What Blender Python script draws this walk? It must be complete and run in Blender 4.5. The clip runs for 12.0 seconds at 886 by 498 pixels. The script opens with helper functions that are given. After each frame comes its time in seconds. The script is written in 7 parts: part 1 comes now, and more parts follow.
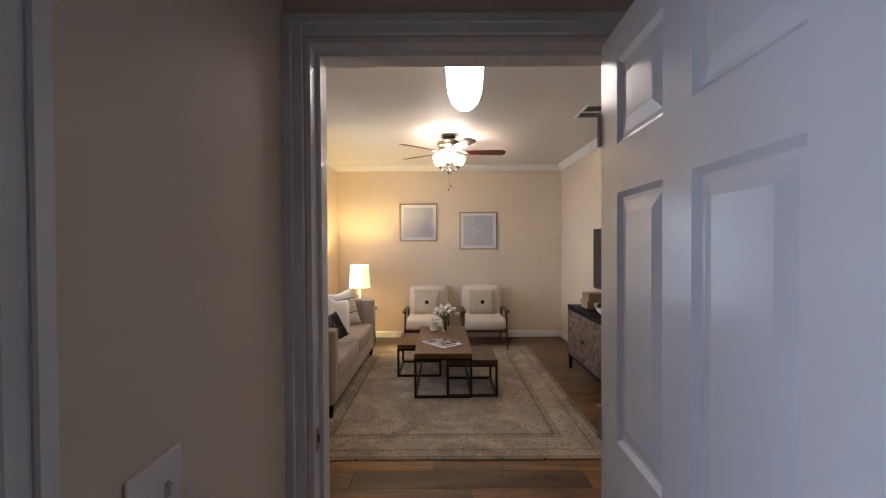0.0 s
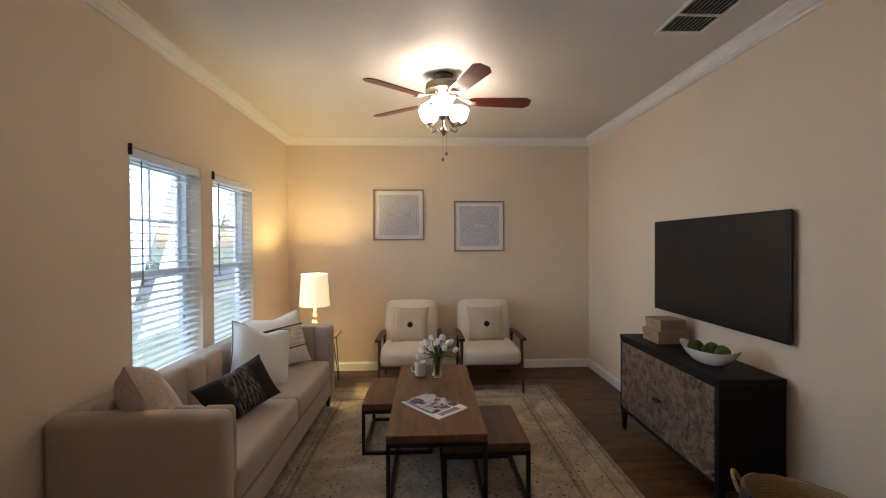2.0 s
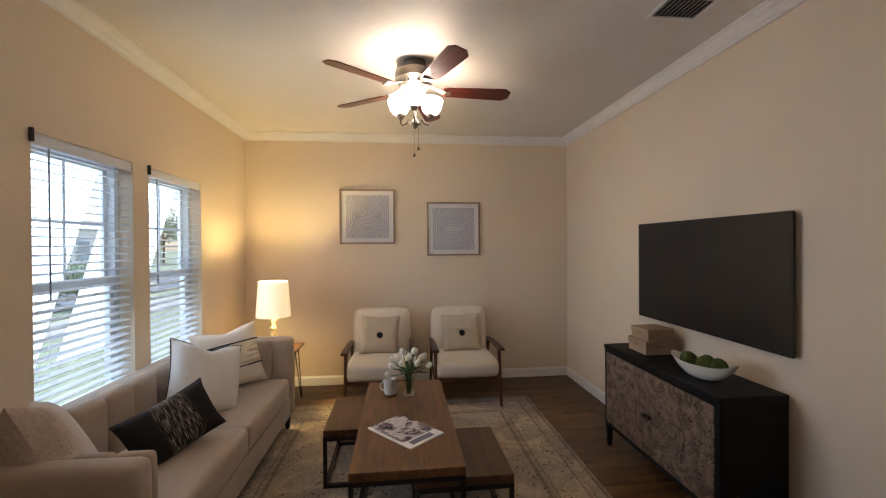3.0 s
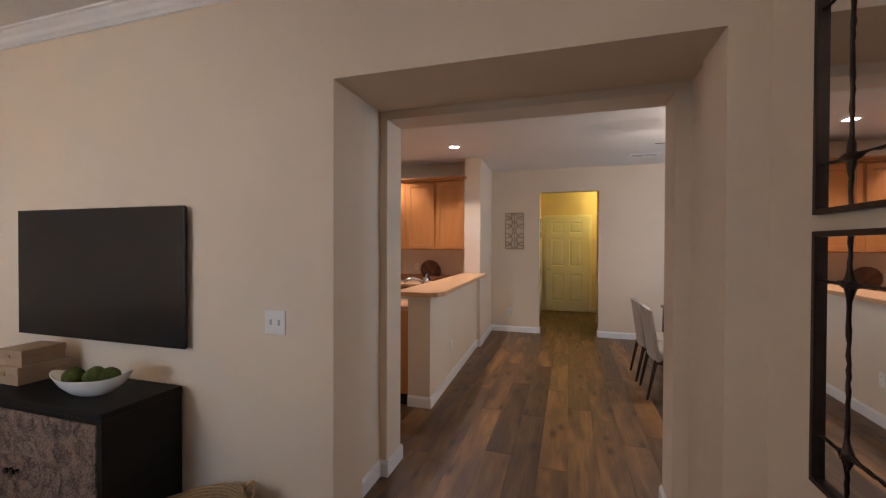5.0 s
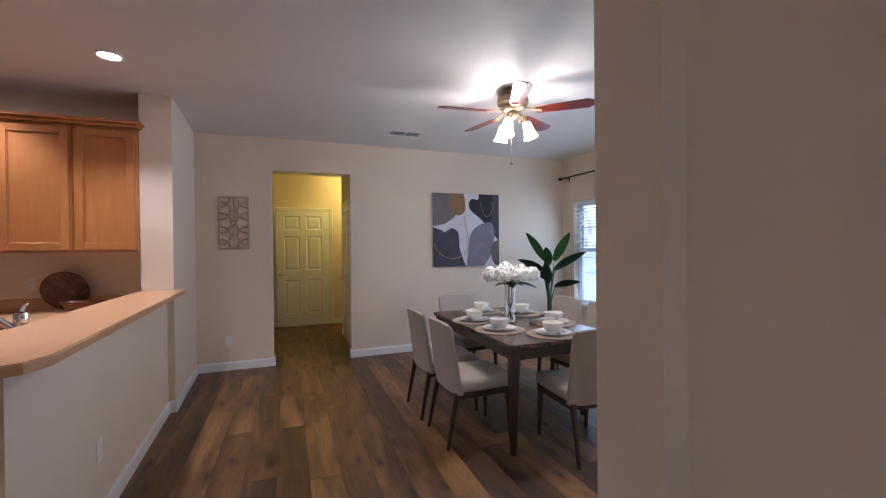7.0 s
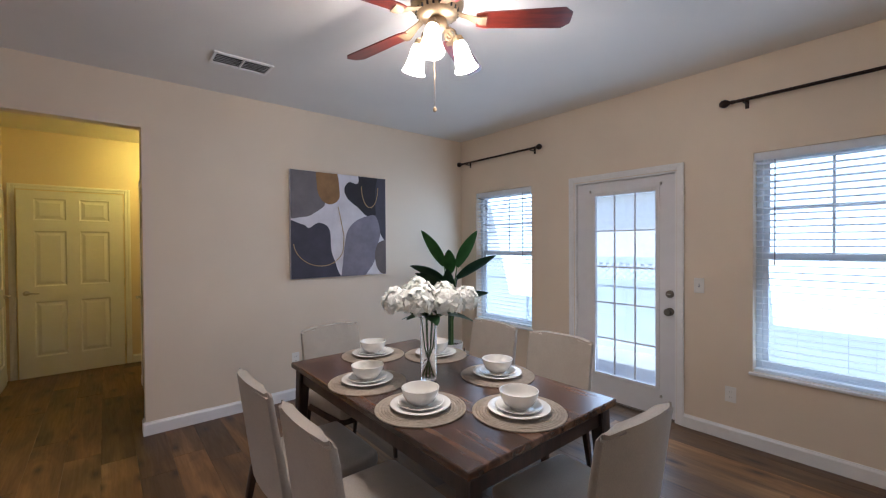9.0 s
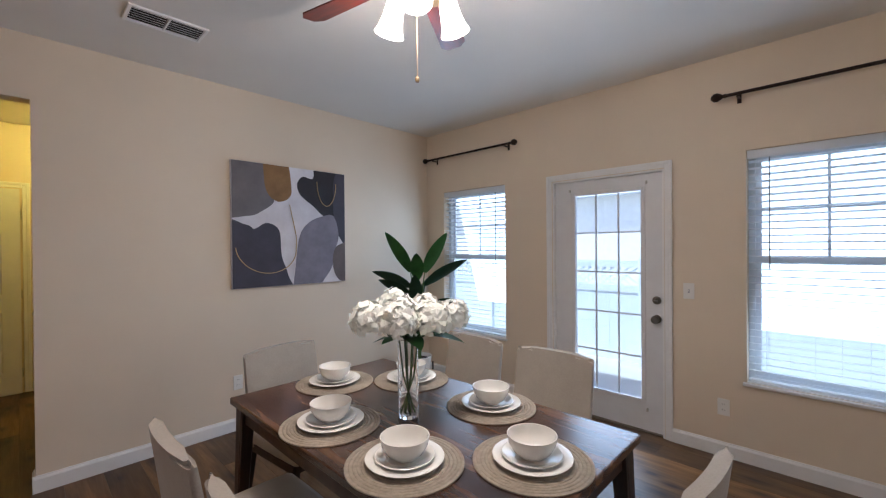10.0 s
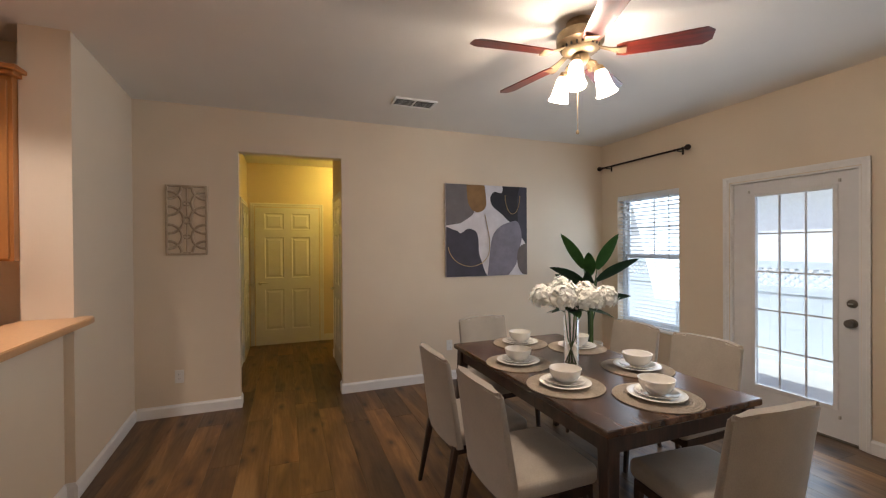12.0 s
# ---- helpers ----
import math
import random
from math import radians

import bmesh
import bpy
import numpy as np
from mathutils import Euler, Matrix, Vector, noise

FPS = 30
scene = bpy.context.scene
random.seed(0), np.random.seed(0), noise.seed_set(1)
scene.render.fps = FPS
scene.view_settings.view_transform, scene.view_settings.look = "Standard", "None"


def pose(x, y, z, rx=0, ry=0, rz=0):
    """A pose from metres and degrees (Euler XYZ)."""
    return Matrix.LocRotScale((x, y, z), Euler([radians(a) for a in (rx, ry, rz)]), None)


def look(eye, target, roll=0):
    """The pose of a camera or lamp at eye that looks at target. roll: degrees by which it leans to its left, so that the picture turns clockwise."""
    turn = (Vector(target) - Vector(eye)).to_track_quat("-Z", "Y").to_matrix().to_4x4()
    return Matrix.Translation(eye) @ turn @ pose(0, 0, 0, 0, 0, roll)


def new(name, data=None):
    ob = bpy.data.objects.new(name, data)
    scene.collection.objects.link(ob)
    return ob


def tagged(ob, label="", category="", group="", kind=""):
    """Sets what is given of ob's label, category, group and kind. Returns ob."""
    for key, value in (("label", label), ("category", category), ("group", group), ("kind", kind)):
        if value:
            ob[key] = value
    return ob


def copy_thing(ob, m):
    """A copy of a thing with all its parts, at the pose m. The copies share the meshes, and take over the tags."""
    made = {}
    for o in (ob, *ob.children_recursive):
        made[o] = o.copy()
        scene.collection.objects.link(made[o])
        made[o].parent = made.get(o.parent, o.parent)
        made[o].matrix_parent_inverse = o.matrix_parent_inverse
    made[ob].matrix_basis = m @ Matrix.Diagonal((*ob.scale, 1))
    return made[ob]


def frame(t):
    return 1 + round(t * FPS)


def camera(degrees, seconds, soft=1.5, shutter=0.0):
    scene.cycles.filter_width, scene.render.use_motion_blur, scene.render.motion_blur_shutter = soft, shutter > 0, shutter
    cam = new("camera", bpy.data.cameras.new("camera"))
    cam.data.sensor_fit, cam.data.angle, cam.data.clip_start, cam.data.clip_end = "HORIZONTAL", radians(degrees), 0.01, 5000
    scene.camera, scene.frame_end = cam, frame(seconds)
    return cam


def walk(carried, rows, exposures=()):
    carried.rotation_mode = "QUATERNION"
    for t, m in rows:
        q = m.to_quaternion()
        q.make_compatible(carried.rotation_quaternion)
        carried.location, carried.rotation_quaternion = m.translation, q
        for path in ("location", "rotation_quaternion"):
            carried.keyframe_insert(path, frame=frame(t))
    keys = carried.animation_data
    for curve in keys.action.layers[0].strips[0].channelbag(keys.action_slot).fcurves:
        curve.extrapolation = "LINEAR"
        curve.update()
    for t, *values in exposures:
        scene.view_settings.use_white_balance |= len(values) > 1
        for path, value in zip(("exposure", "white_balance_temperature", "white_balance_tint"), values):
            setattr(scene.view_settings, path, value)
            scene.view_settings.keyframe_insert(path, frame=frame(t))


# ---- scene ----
cam = camera(94.9, 12.0, soft=1.2)
PATH = [
    (0, (0.072, 0.281, 1.502), (0.074, 2.281, 1.474), -0.3),
    (0.3, (0.030, 0.56, 1.497), (0.063, 2.559, 1.469), -0.1),
    (0.5, (0.013, 0.709, 1.489), (0.058, 2.708, 1.466), 0.0),
    (0.9, (0.033, 1.091, 1.493), (0.103, 3.09, 1.467), -0.4),
    (1, (0.023, 1.164, 1.489), (0.1, 3.163, 1.463), -0.2),
    (1.5, (0.023, 1.595, 1.492), (0.1, 3.593, 1.465), -0.2),
    (2, (0.027, 1.95, 1.494), (0.103, 3.948, 1.468), -0.3),
    (2.5, (0.037, 2.192, 1.508), (0.128, 4.19, 1.484), -0.3),
    (2.7, (0.05, 2.236, 1.508), (0.153, 4.233, 1.49), -0.4),
    (4.3, (-0.002, 2.193, 1.487), (1.381, 3.637, 1.471), 0.1),
    (4.5, (0.074, 2.178, 1.49), (1.627, 3.438, 1.47), 0.0),
    (5, (0.379, 2.185, 1.475), (2.289, 2.776, 1.454), 0.2),
    (5.1, (0.467, 2.2, 1.482), (2.416, 2.647, 1.462), 0.0),
    (5.5, (0.738, 2.274, 1.47), (2.735, 2.382, 1.447), 0.0),
    (6, (1.161, 2.403, 1.463), (3.15, 2.193, 1.443), -0.0),
    (6.5, (1.595, 2.422, 1.44), (3.534, 1.933, 1.42), -0.2),
    (7, (2.038, 2.474, 1.414), (3.908, 1.765, 1.401), -0.6),
    (7.2, (2.197, 2.466, 1.415), (4.037, 1.683, 1.402), -0.7),
    (8.8, (3.368, 2.022, 1.462), (4.947, 0.795, 1.42), -0.4),
    (9, (3.501, 1.95, 1.451), (5.039, 0.672, 1.425), -0.4),
    (9.5, (3.751, 1.834, 1.449), (5.192, 0.447, 1.426), -0.3),
    (10, (3.89, 1.783, 1.454), (5.276, 0.34, 1.441), -0.5),
    (10.5, (3.814, 1.819, 1.45), (5.282, 0.462, 1.436), -0.5),
    (11, (3.588, 1.97, 1.459), (5.166, 0.742, 1.443), -0.5),
    (11.5, (3.378, 2.126, 1.463), (5.084, 1.082, 1.448), -0.5),
    (12, (3.178, 2.248, 1.463), (5.045, 1.53, 1.452), -0.4),
]
walk(cam, [(t, look(eye, target, roll)) for t, eye, target, roll in PATH],
     exposures=[(0.0, 1.38, 6200, 20), (0.6, 1.15, 6000, 19), (1.5, 0.91, 6150, 19), (2.7, 0.90, 6400, 19), (4.5, 1.07, 6450, 24), (5.5, 1.22, 5750, 22), (7.0, 1.10, 5450, 23),
                (9.0, 1.05, 5650, 20), (10.5, 1.02, 5950, 19), (12.0, 0.98, 6750, 20)])

# ---- world, sun, large lights ----
world = bpy.data.worlds.new("sky")
scene.world = world
world.use_nodes = True
wn = world.node_tree
sky = wn.nodes.new("ShaderNodeTexSky")
sky.sky_type = "NISHITA"
sky.sun_disc = False
sky.sun_elevation, sky.sun_rotation = radians(64), radians(27)
wn.nodes["Background"].inputs["Strength"].default_value = 0.13
wn.links.new(sky.outputs["Color"], wn.nodes["Background"].inputs["Color"])

sun_data = bpy.data.lights.new("sun", "SUN")
sun_data.energy, sun_data.angle, sun_data.color = 2.2, radians(1), (0.76, 0.97, 1.0)
sun = new("sun", sun_data)
sun.matrix_world = look((3, 6, 14), (0, 0, 0))


def area(name, at, target, w, h, watts, colour):
    data = bpy.data.lights.new(name, "AREA")
    data.shape, data.size, data.size_y, data.energy, data.color = "RECTANGLE", w, h, watts, colour
    ob = new(name, data)
    ob.matrix_world = look(at, target)
    return ob


def bulb(name, at, watts, colour, radius=0.04):
    data = bpy.data.lights.new(name, "POINT")
    data.energy, data.color, data.shadow_soft_size = watts, colour, radius
    ob = new(name, data)
    ob.location = at
    return ob


DAY = (0.62, 0.84, 1.0)
area("daylight_living_window_1", (-1.592, 4.595, 1.29), (0, 4.595, 1.1), 0.66, 1.46, 2.2, DAY)
area("daylight_living_window_2", (-1.592, 5.455, 1.29), (0, 5.455, 1.1), 0.66, 1.46, 2.2, DAY)
area("daylight_dining_window_1", (6.65, -1.538, 1.30), (6.65, 0, 1.1), 0.80, 1.46, 3.6, DAY)
area("daylight_dining_window_2", (3.907, -1.538, 1.30), (3.907, 0, 1.1), 0.76, 1.46, 3.6, DAY)
# the sky's light on the outer side of the blinds
area("skylight_living_window_1", (-1.95, 4.595, 1.5), (0, 4.595, 0.9), 0.7, 1.5, 6.0, DAY)
area("skylight_living_window_2", (-1.95, 5.455, 1.5), (0, 5.455, 0.9), 0.7, 1.5, 6.0, DAY)
area("skylight_dining_window_1", (6.65, -1.92, 1.5), (6.65, 0, 0.9), 0.8, 1.5, 4.2, DAY)
area("skylight_dining_window_2", (3.907, -1.92, 1.5), (3.907, 0, 0.9), 0.8, 1.5, 4.2, DAY)
area("daylight_patio_door", (5.24, -1.55, 1.06), (5.24, 0, 1.0), 0.54, 1.6, 5.8, DAY)
# Stands in for cool daylight reaching the open door from an unseen side room.
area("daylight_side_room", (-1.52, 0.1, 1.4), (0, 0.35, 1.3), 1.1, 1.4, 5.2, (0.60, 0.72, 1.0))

# ---- materials ----
def srgb(r, g, b):
    return tuple((c / 255 / 12.92) if c / 255 <= 0.04045 else ((c / 255 + 0.055) / 1.055) ** 2.4 for c in (r, g, b)) + (1.0,)


class Nodes:
    """A small builder for one node material."""

    def __init__(self, name):
        self.m = bpy.data.materials.new(name)
        self.m.use_nodes = True
        self.t = self.m.node_tree
        self.b = self.t.nodes["Principled BSDF"]

    def n(self, kind, **inputs):
        node = self.t.nodes.new(kind)
        for k, v in inputs.items():
            node.inputs[k.replace("_", " ")].default_value = v
        return node

    def l(self, a, b):
        self.t.links.new(a, b)

    def coords(self, scale=(1, 1, 1), jitter=False):
        c = self.n("ShaderNodeTexCoord")
        m = self.n("ShaderNodeMapping")
        m.inputs["Scale"].default_value = scale
        self.l(c.outputs["Object"], m.inputs["Vector"])
        if jitter:
            o = self.n("ShaderNodeObjectInfo")
            k = self.n("ShaderNodeVectorMath")
            k.operation = "SCALE"
            k.inputs[0].default_value = (37.0, 19.0, 11.0)
            self.l(o.outputs["Random"], k.inputs["Scale"])
            self.l(k.outputs[0], m.inputs["Location"])
        return m.outputs["Vector"]

    def noise(self, vec, scale, detail=4, rough=0.55, distort=0.0):
        x = self.n("ShaderNodeTexNoise", Scale=scale, Detail=detail, Roughness=rough, Distortion=distort)
        self.l(vec, x.inputs["Vector"])
        return x.outputs["Fac"]

    def ramp(self, fac, *stops):
        r = self.n("ShaderNodeValToRGB")
        e = r.color_ramp.elements
        while len(e) < len(stops):
            e.new(0.5)
        for i, (p, c) in enumerate(stops):
            e[i].position, e[i].color = p, (c if len(c) == 4 else (*c, 1))
        self.l(fac, r.inputs["Fac"])
        return r.outputs["Color"]

    def mix(self, fac, a, b, mode="MIX"):
        x = self.t.nodes.new("ShaderNodeMix")
        x.data_type, x.blend_type = "RGBA", mode
        for sock, v in ((x.inputs["Factor"], fac), (x.inputs["A"], a), (x.inputs["B"], b)):
            if hasattr(v, "links"):
                self.l(v, sock)
            else:
                sock.default_value = v
        return x.outputs["Result"]

    def bump(self, height, strength, dist=0.002):
        b = self.n("ShaderNodeBump", Strength=strength, Distance=dist)
        self.l(height, b.inputs["Height"])
        self.l(b.outputs["Normal"], self.b.inputs["Normal"])

    def set(self, **kw):
        for k, v in kw.items():
            s = self.b.inputs[k.replace("_", " ")]
            if hasattr(v, "links"):
                self.l(v, s)
            else:
                s.default_value = v
        return self.m


def plain(name, colour, rough=0.5, metal=0.0, vary=0.12, scale=9.0, bump=0.0, bump_scale=200.0, spec=0.5):
    """Paint, plastic, metal or ceramic: one colour with a soft mottle and fine relief."""
    k = Nodes(name)
    v = k.coords()
    lo, hi = tuple(c * (1 - vary) for c in colour[:3]), tuple(min(1, c * (1 + vary * 0.6)) for c in colour[:3])
    f = k.noise(v, scale, 5, 0.6)
    col = k.ramp(f, (0.3, lo), (0.7, hi))
    if bump:
        k.bump(k.noise(v, bump_scale, 3, 0.5), bump)
    return k.set(Base_Color=col, Roughness=rough, Metallic=metal, Specular_IOR_Level=spec)


def wood(name, dark, mid, light, rough=0.45, grain=(1.0, 9.0, 9.0), jitter=True, knots=False, bump=0.15, scale=5.0, coat=0.0, streaks=0.75):
    """Wood with long streaks along the object's x axis."""
    k = Nodes(name)
    v = k.coords(grain, jitter)
    broad = k.noise(v, scale * 0.45, 3, 0.5, 0.8)
    fine = k.noise(v, scale * 4, 6, 0.65, 0.4)
    base = k.ramp(broad, (0.25, dark), (0.5, mid), (0.78, light))
    streak = k.ramp(fine, (0.3, (0.62, 0.60, 0.58)), (0.65, (1.08, 1.06, 1.04)))
    col = k.mix(streaks, base, streak, "MULTIPLY")
    if jitter:
        o = k.n("ShaderNodeObjectInfo")
        tone = k.ramp(o.outputs["Random"], (0.0, (0.62, 0.60, 0.60)), (0.5, (0.98, 0.95, 0.92)), (1.0, (1.38, 1.33, 1.26)))
        col = k.mix(1.0, col, tone, "MULTIPLY")
    if knots:
        kv = k.coords((2.6, 5.2, 5.2), jitter)
        vor = k.n("ShaderNodeTexVoronoi", Scale=1.0)
        vor.voronoi_dimensions = "2D"
        k.l(kv, vor.inputs["Vector"])
        spot = k.ramp(vor.outputs["Distance"], (0.035, (0.14, 0.10, 0.08)), (0.065, (0.5, 0.43, 0.37)), (0.14, (1, 1, 1)))
        col = k.mix(0.85, col, spot, "MULTIPLY")
    k.bump(fine, bump, 0.001)
    return k.set(Base_Color=col, Roughness=rough, Coat_Weight=coat, Coat_Roughness=0.25)


def floor_wood(name):
    """Rustic planks along x: broad figure, soft grain, dark knots and a tone for each plank."""
    k = Nodes(name)
    broad = k.noise(k.coords((0.8, 4.5, 4.5), True), 1.3, 4, 0.55, 1.0)
    grain = k.noise(k.coords((2.2, 42, 42), True), 1.6, 5, 0.6, 0.5)
    smudge = k.noise(k.coords((2.0, 5.0, 5.0), True), 1.1, 3, 0.6, 0.4)
    col = k.ramp(broad, (0.28, srgb(72, 48, 27)), (0.5, srgb(108, 77, 44)), (0.74, srgb(146, 110, 67)))
    col = k.mix(0.5, col, k.ramp(grain, (0.3, (0.66, 0.63, 0.60)), (0.68, (1.12, 1.10, 1.07))), "MULTIPLY")
    col = k.mix(0.7, col, k.ramp(smudge, (0.32, (0.55, 0.50, 0.46)), (0.46, (1, 1, 1))), "MULTIPLY")
    info = k.n("ShaderNodeObjectInfo")
    col = k.mix(1.0, col, k.ramp(info.outputs["Random"], (0.0, (0.54, 0.52, 0.51)), (0.4, (0.82, 0.80, 0.78)), (0.7, (1.05, 1.02, 0.97)), (1.0, (1.42, 1.35, 1.22))), "MULTIPLY")
    vor = k.n("ShaderNodeTexVoronoi", Scale=1.0)
    vor.voronoi_dimensions = "2D"
    k.l(k.coords((1.5, 3.6, 3.6), True), vor.inputs["Vector"])
    col = k.mix(0.9, col, k.ramp(vor.outputs["Distance"], (0.03, (0.10, 0.07, 0.06)), (0.055, (0.42, 0.35, 0.30)), (0.15, (1, 1, 1))), "MULTIPLY")
    k.bump(grain, 0.14, 0.001)
    return k.set(Base_Color=col, Roughness=k.ramp(grain, (0.3, (0.50, 0.50, 0.50)), (0.7, (0.38, 0.38, 0.38))), Coat_Weight=0.12, Coat_Roughness=0.3)


def fabric(name, colour, weave=420.0, vary=0.10, rough=0.95, bump=0.35, blotch=6.0):
    """Woven cloth: thread relief and soft unevenness."""
    k = Nodes(name)
    v = k.coords()
    w1 = k.n("ShaderNodeTexWave", Scale=weave / 6.28, Distortion=1.5, Detail=2.0)
    k.l(v, w1.inputs["Vector"])
    thread = k.noise(v, weave * 0.6, 3, 0.6)
    soft = k.noise(v, blotch, 4, 0.6)
    lo, hi = tuple(c * (1 - vary) for c in colour[:3]), tuple(min(1, c * (1 + vary)) for c in colour[:3])
    col = k.mix(0.45, k.ramp(soft, (0.3, lo), (0.7, hi)), k.ramp(thread, (0.35, lo), (0.65, hi)))
    k.bump(k.mix(0.5, w1.outputs["Fac"], thread), bump, 0.0015)
    return k.set(Base_Color=col, Roughness=rough, Sheen_Weight=0.25, Specular_IOR_Level=0.2)


def glow(name, colour, strength):
    k = Nodes(name)
    return k.set(Base_Color=(0.9, 0.88, 0.84, 1), Roughness=0.3, Emission_Color=(*colour, 1), Emission_Strength=strength)


def glass(name, rough=0.0, tint=(1, 1, 1, 1)):
    k = Nodes(name)
    return k.set(Base_Color=tint, Roughness=rough, Transmission_Weight=1.0, IOR=1.45)


def wall_paint(name, colour, peel=0.10):
    k = Nodes(name)
    v = k.coords()
    big, fine = k.noise(v, 1.1, 3, 0.5), k.noise(v, 90, 3, 0.55)
    lo, hi = tuple(c * 0.965 for c in colour[:3]), tuple(min(1, c * 1.03) for c in colour[:3])
    k.bump(fine, peel, 0.003)
    return k.set(Base_Color=k.ramp(big, (0.3, lo), (0.7, hi)), Roughness=0.62, Specular_IOR_Level=0.35)


PAINT = wall_paint("peach_beige_paint", srgb(226, 209, 187))
CEIL = wall_paint("white_ceiling_texture", srgb(226, 222, 216), 0.35)
TRIM = plain("white_gloss_trim", srgb(236, 234, 232), 0.28, vary=0.03)
DOOR_W = plain("white_door_paint", srgb(230, 229, 230), 0.22, vary=0.03, bump=0.05, bump_scale=60)
PLASTIC = plain("white_plastic", srgb(236, 232, 226), 0.35, vary=0.03)
VINYL = plain("white_vinyl", srgb(228, 232, 236), 0.4, vary=0.03)
FLOOR = floor_wood("rustic_brown_plank")
JOINT = plain("dark_joint", srgb(58, 42, 29), 0.8)
SLAT = plain("white_faux_wood_slat", srgb(244, 244, 244), 0.45, vary=0.02)
_t = SLAT.node_tree
_tr, _mx = _t.nodes.new("ShaderNodeBsdfTranslucent"), _t.nodes.new("ShaderNodeMixShader")
_tr.inputs["Color"].default_value = srgb(240, 244, 248)
_mx.inputs[0].default_value = 0.38
_t.links.new(_t.nodes["Principled BSDF"].outputs[0], _mx.inputs[1])
_t.links.new(_tr.outputs[0], _mx.inputs[2])
_t.links.new(_mx.outputs[0], _t.nodes["Material Output"].inputs["Surface"])
PANE = glass("clear_pane")
MIRROR = plain("mirror_silver", (0.86, 0.86, 0.86), 0.015, 1.0, 0.02)
BLACK = plain("black_painted_iron", srgb(26, 24, 23), 0.5, 0.3, 0.2)
BRONZE = plain("oil_rubbed_bronze", srgb(52, 40, 34), 0.4, 0.7, 0.25, 30)
PEWTER = plain("brushed_pewter", srgb(120, 112, 102), 0.38, 0.8, 0.15, 30)
BRASS = plain("antique_brass", srgb(176, 140, 92), 0.35, 0.85, 0.15, 30)
CHROME = plain("chrome", (0.75, 0.75, 0.76), 0.12, 1.0, 0.04)
NICKEL = plain("satin_nickel", (0.55, 0.53, 0.50), 0.28, 1.0, 0.06)
HOLE = plain("dark_opening", srgb(22, 20, 18), 0.8)


# ---- mesh helpers ----
def mesh_ob(name, bm, mat, parent=None, label="", smooth=False):
    me = bpy.data.meshes.new(name)
    bmesh.ops.recalc_face_normals(bm, faces=bm.faces[:])
    bm.to_mesh(me)
    bm.free()
    for m in (mat if isinstance(mat, (list, tuple)) else [mat]):
        me.materials.append(m)
    if smooth:
        for p in me.polygons:
            p.use_smooth = True
        me.set_sharp_from_angle(angle=radians(40))
    ob = new(name, me)
    if parent is not None:
        ob.parent = parent
    if label:
        ob["label"] = label
    return ob


def part(name, bm, material, parent, label="", smooth=True):
    return mesh_ob(name, bm, material, parent, label, smooth)


def thing(name, label, category, m=None, group="", kind=""):
    ob = new(name)
    ob.empty_display_size = 0.1
    if m is not None:
        ob.matrix_basis = m
    return tagged(ob, label, category, group, kind)


def structure(name, bm, mat, label="", category="", smooth=False):
    return tagged(mesh_ob(name, bm, mat, smooth=smooth), label, category, kind="structure")


def box(bm, x0, x1, y0, y1, z0, z1, r=0.0, seg=2):
    v = [bm.verts.new(p) for p in ((x0, y0, z0), (x1, y0, z0), (x1, y1, z0), (x0, y1, z0), (x0, y0, z1), (x1, y0, z1), (x1, y1, z1), (x0, y1, z1))]
    f = [bm.faces.new([v[i] for i in q]) for q in ((3, 2, 1, 0), (4, 5, 6, 7), (0, 1, 5, 4), (1, 2, 6, 5), (2, 3, 7, 6), (3, 0, 4, 7))]
    if r:
        edges = list({e for q in f for e in q.edges})
        bmesh.ops.bevel(bm, geom=edges, offset=r, segments=seg, profile=0.5, affect="EDGES")
    return bm


def B():
    return bmesh.new()


def bx(*a, r=0.0, seg=2):
    return box(B(), *a, r=r, seg=seg)


def tube(bm, points, radius, sides=8, caps=True):
    """A round bar along points; radius may be one number or one a point."""
    pts = [Vector(p) for p in points]
    rad = radius if isinstance(radius, (list, tuple)) else [radius] * len(pts)
    rings, up = [], None
    for i, p in enumerate(pts):
        d = (pts[min(i + 1, len(pts) - 1)] - pts[max(i - 1, 0)]).normalized()
        if up is None:
            up = d.orthogonal().normalized()
        up = (up - d * up.dot(d)).normalized()
        side = d.cross(up)
        rings.append([bm.verts.new(p + (up * math.cos(a) + side * math.sin(a)) * rad[i]) for a in (2 * math.pi * k / sides for k in range(sides))])
    for a, b in zip(rings, rings[1:]):
        for k in range(sides):
            bm.faces.new((a[k], a[(k + 1) % sides], b[(k + 1) % sides], b[k]))
    if caps:
        bm.faces.new(rings[0][::-1])
        bm.faces.new(rings[-1])
    return bm


def lathe(bm, profile, sides=24, at=(0, 0, 0), m=None):
    """A turned shape from (radius, height) pairs, about z."""
    rings = []
    for r, z in profile:
        if r < 1e-5:
            p = Vector((at[0], at[1], at[2] + z))
            rings.append([bm.verts.new(m @ p if m else p)])
        else:
            ring = []
            for k in range(sides):
                a = 2 * math.pi * k / sides
                p = Vector((at[0] + r * math.cos(a), at[1] + r * math.sin(a), at[2] + z))
                ring.append(bm.verts.new(m @ p if m else p))
            rings.append(ring)
    for a, b in zip(rings, rings[1:]):
        if len(a) == 1 and len(b) == 1:
            continue
        for k in range(sides):
            j = (k + 1) % sides
            if len(a) == 1:
                bm.faces.new((a[0], b[j], b[k]))
            elif len(b) == 1:
                bm.faces.new((a[k], a[j], b[0]))
            else:
                bm.faces.new((a[k], a[j], b[j], b[k]))
    return bm


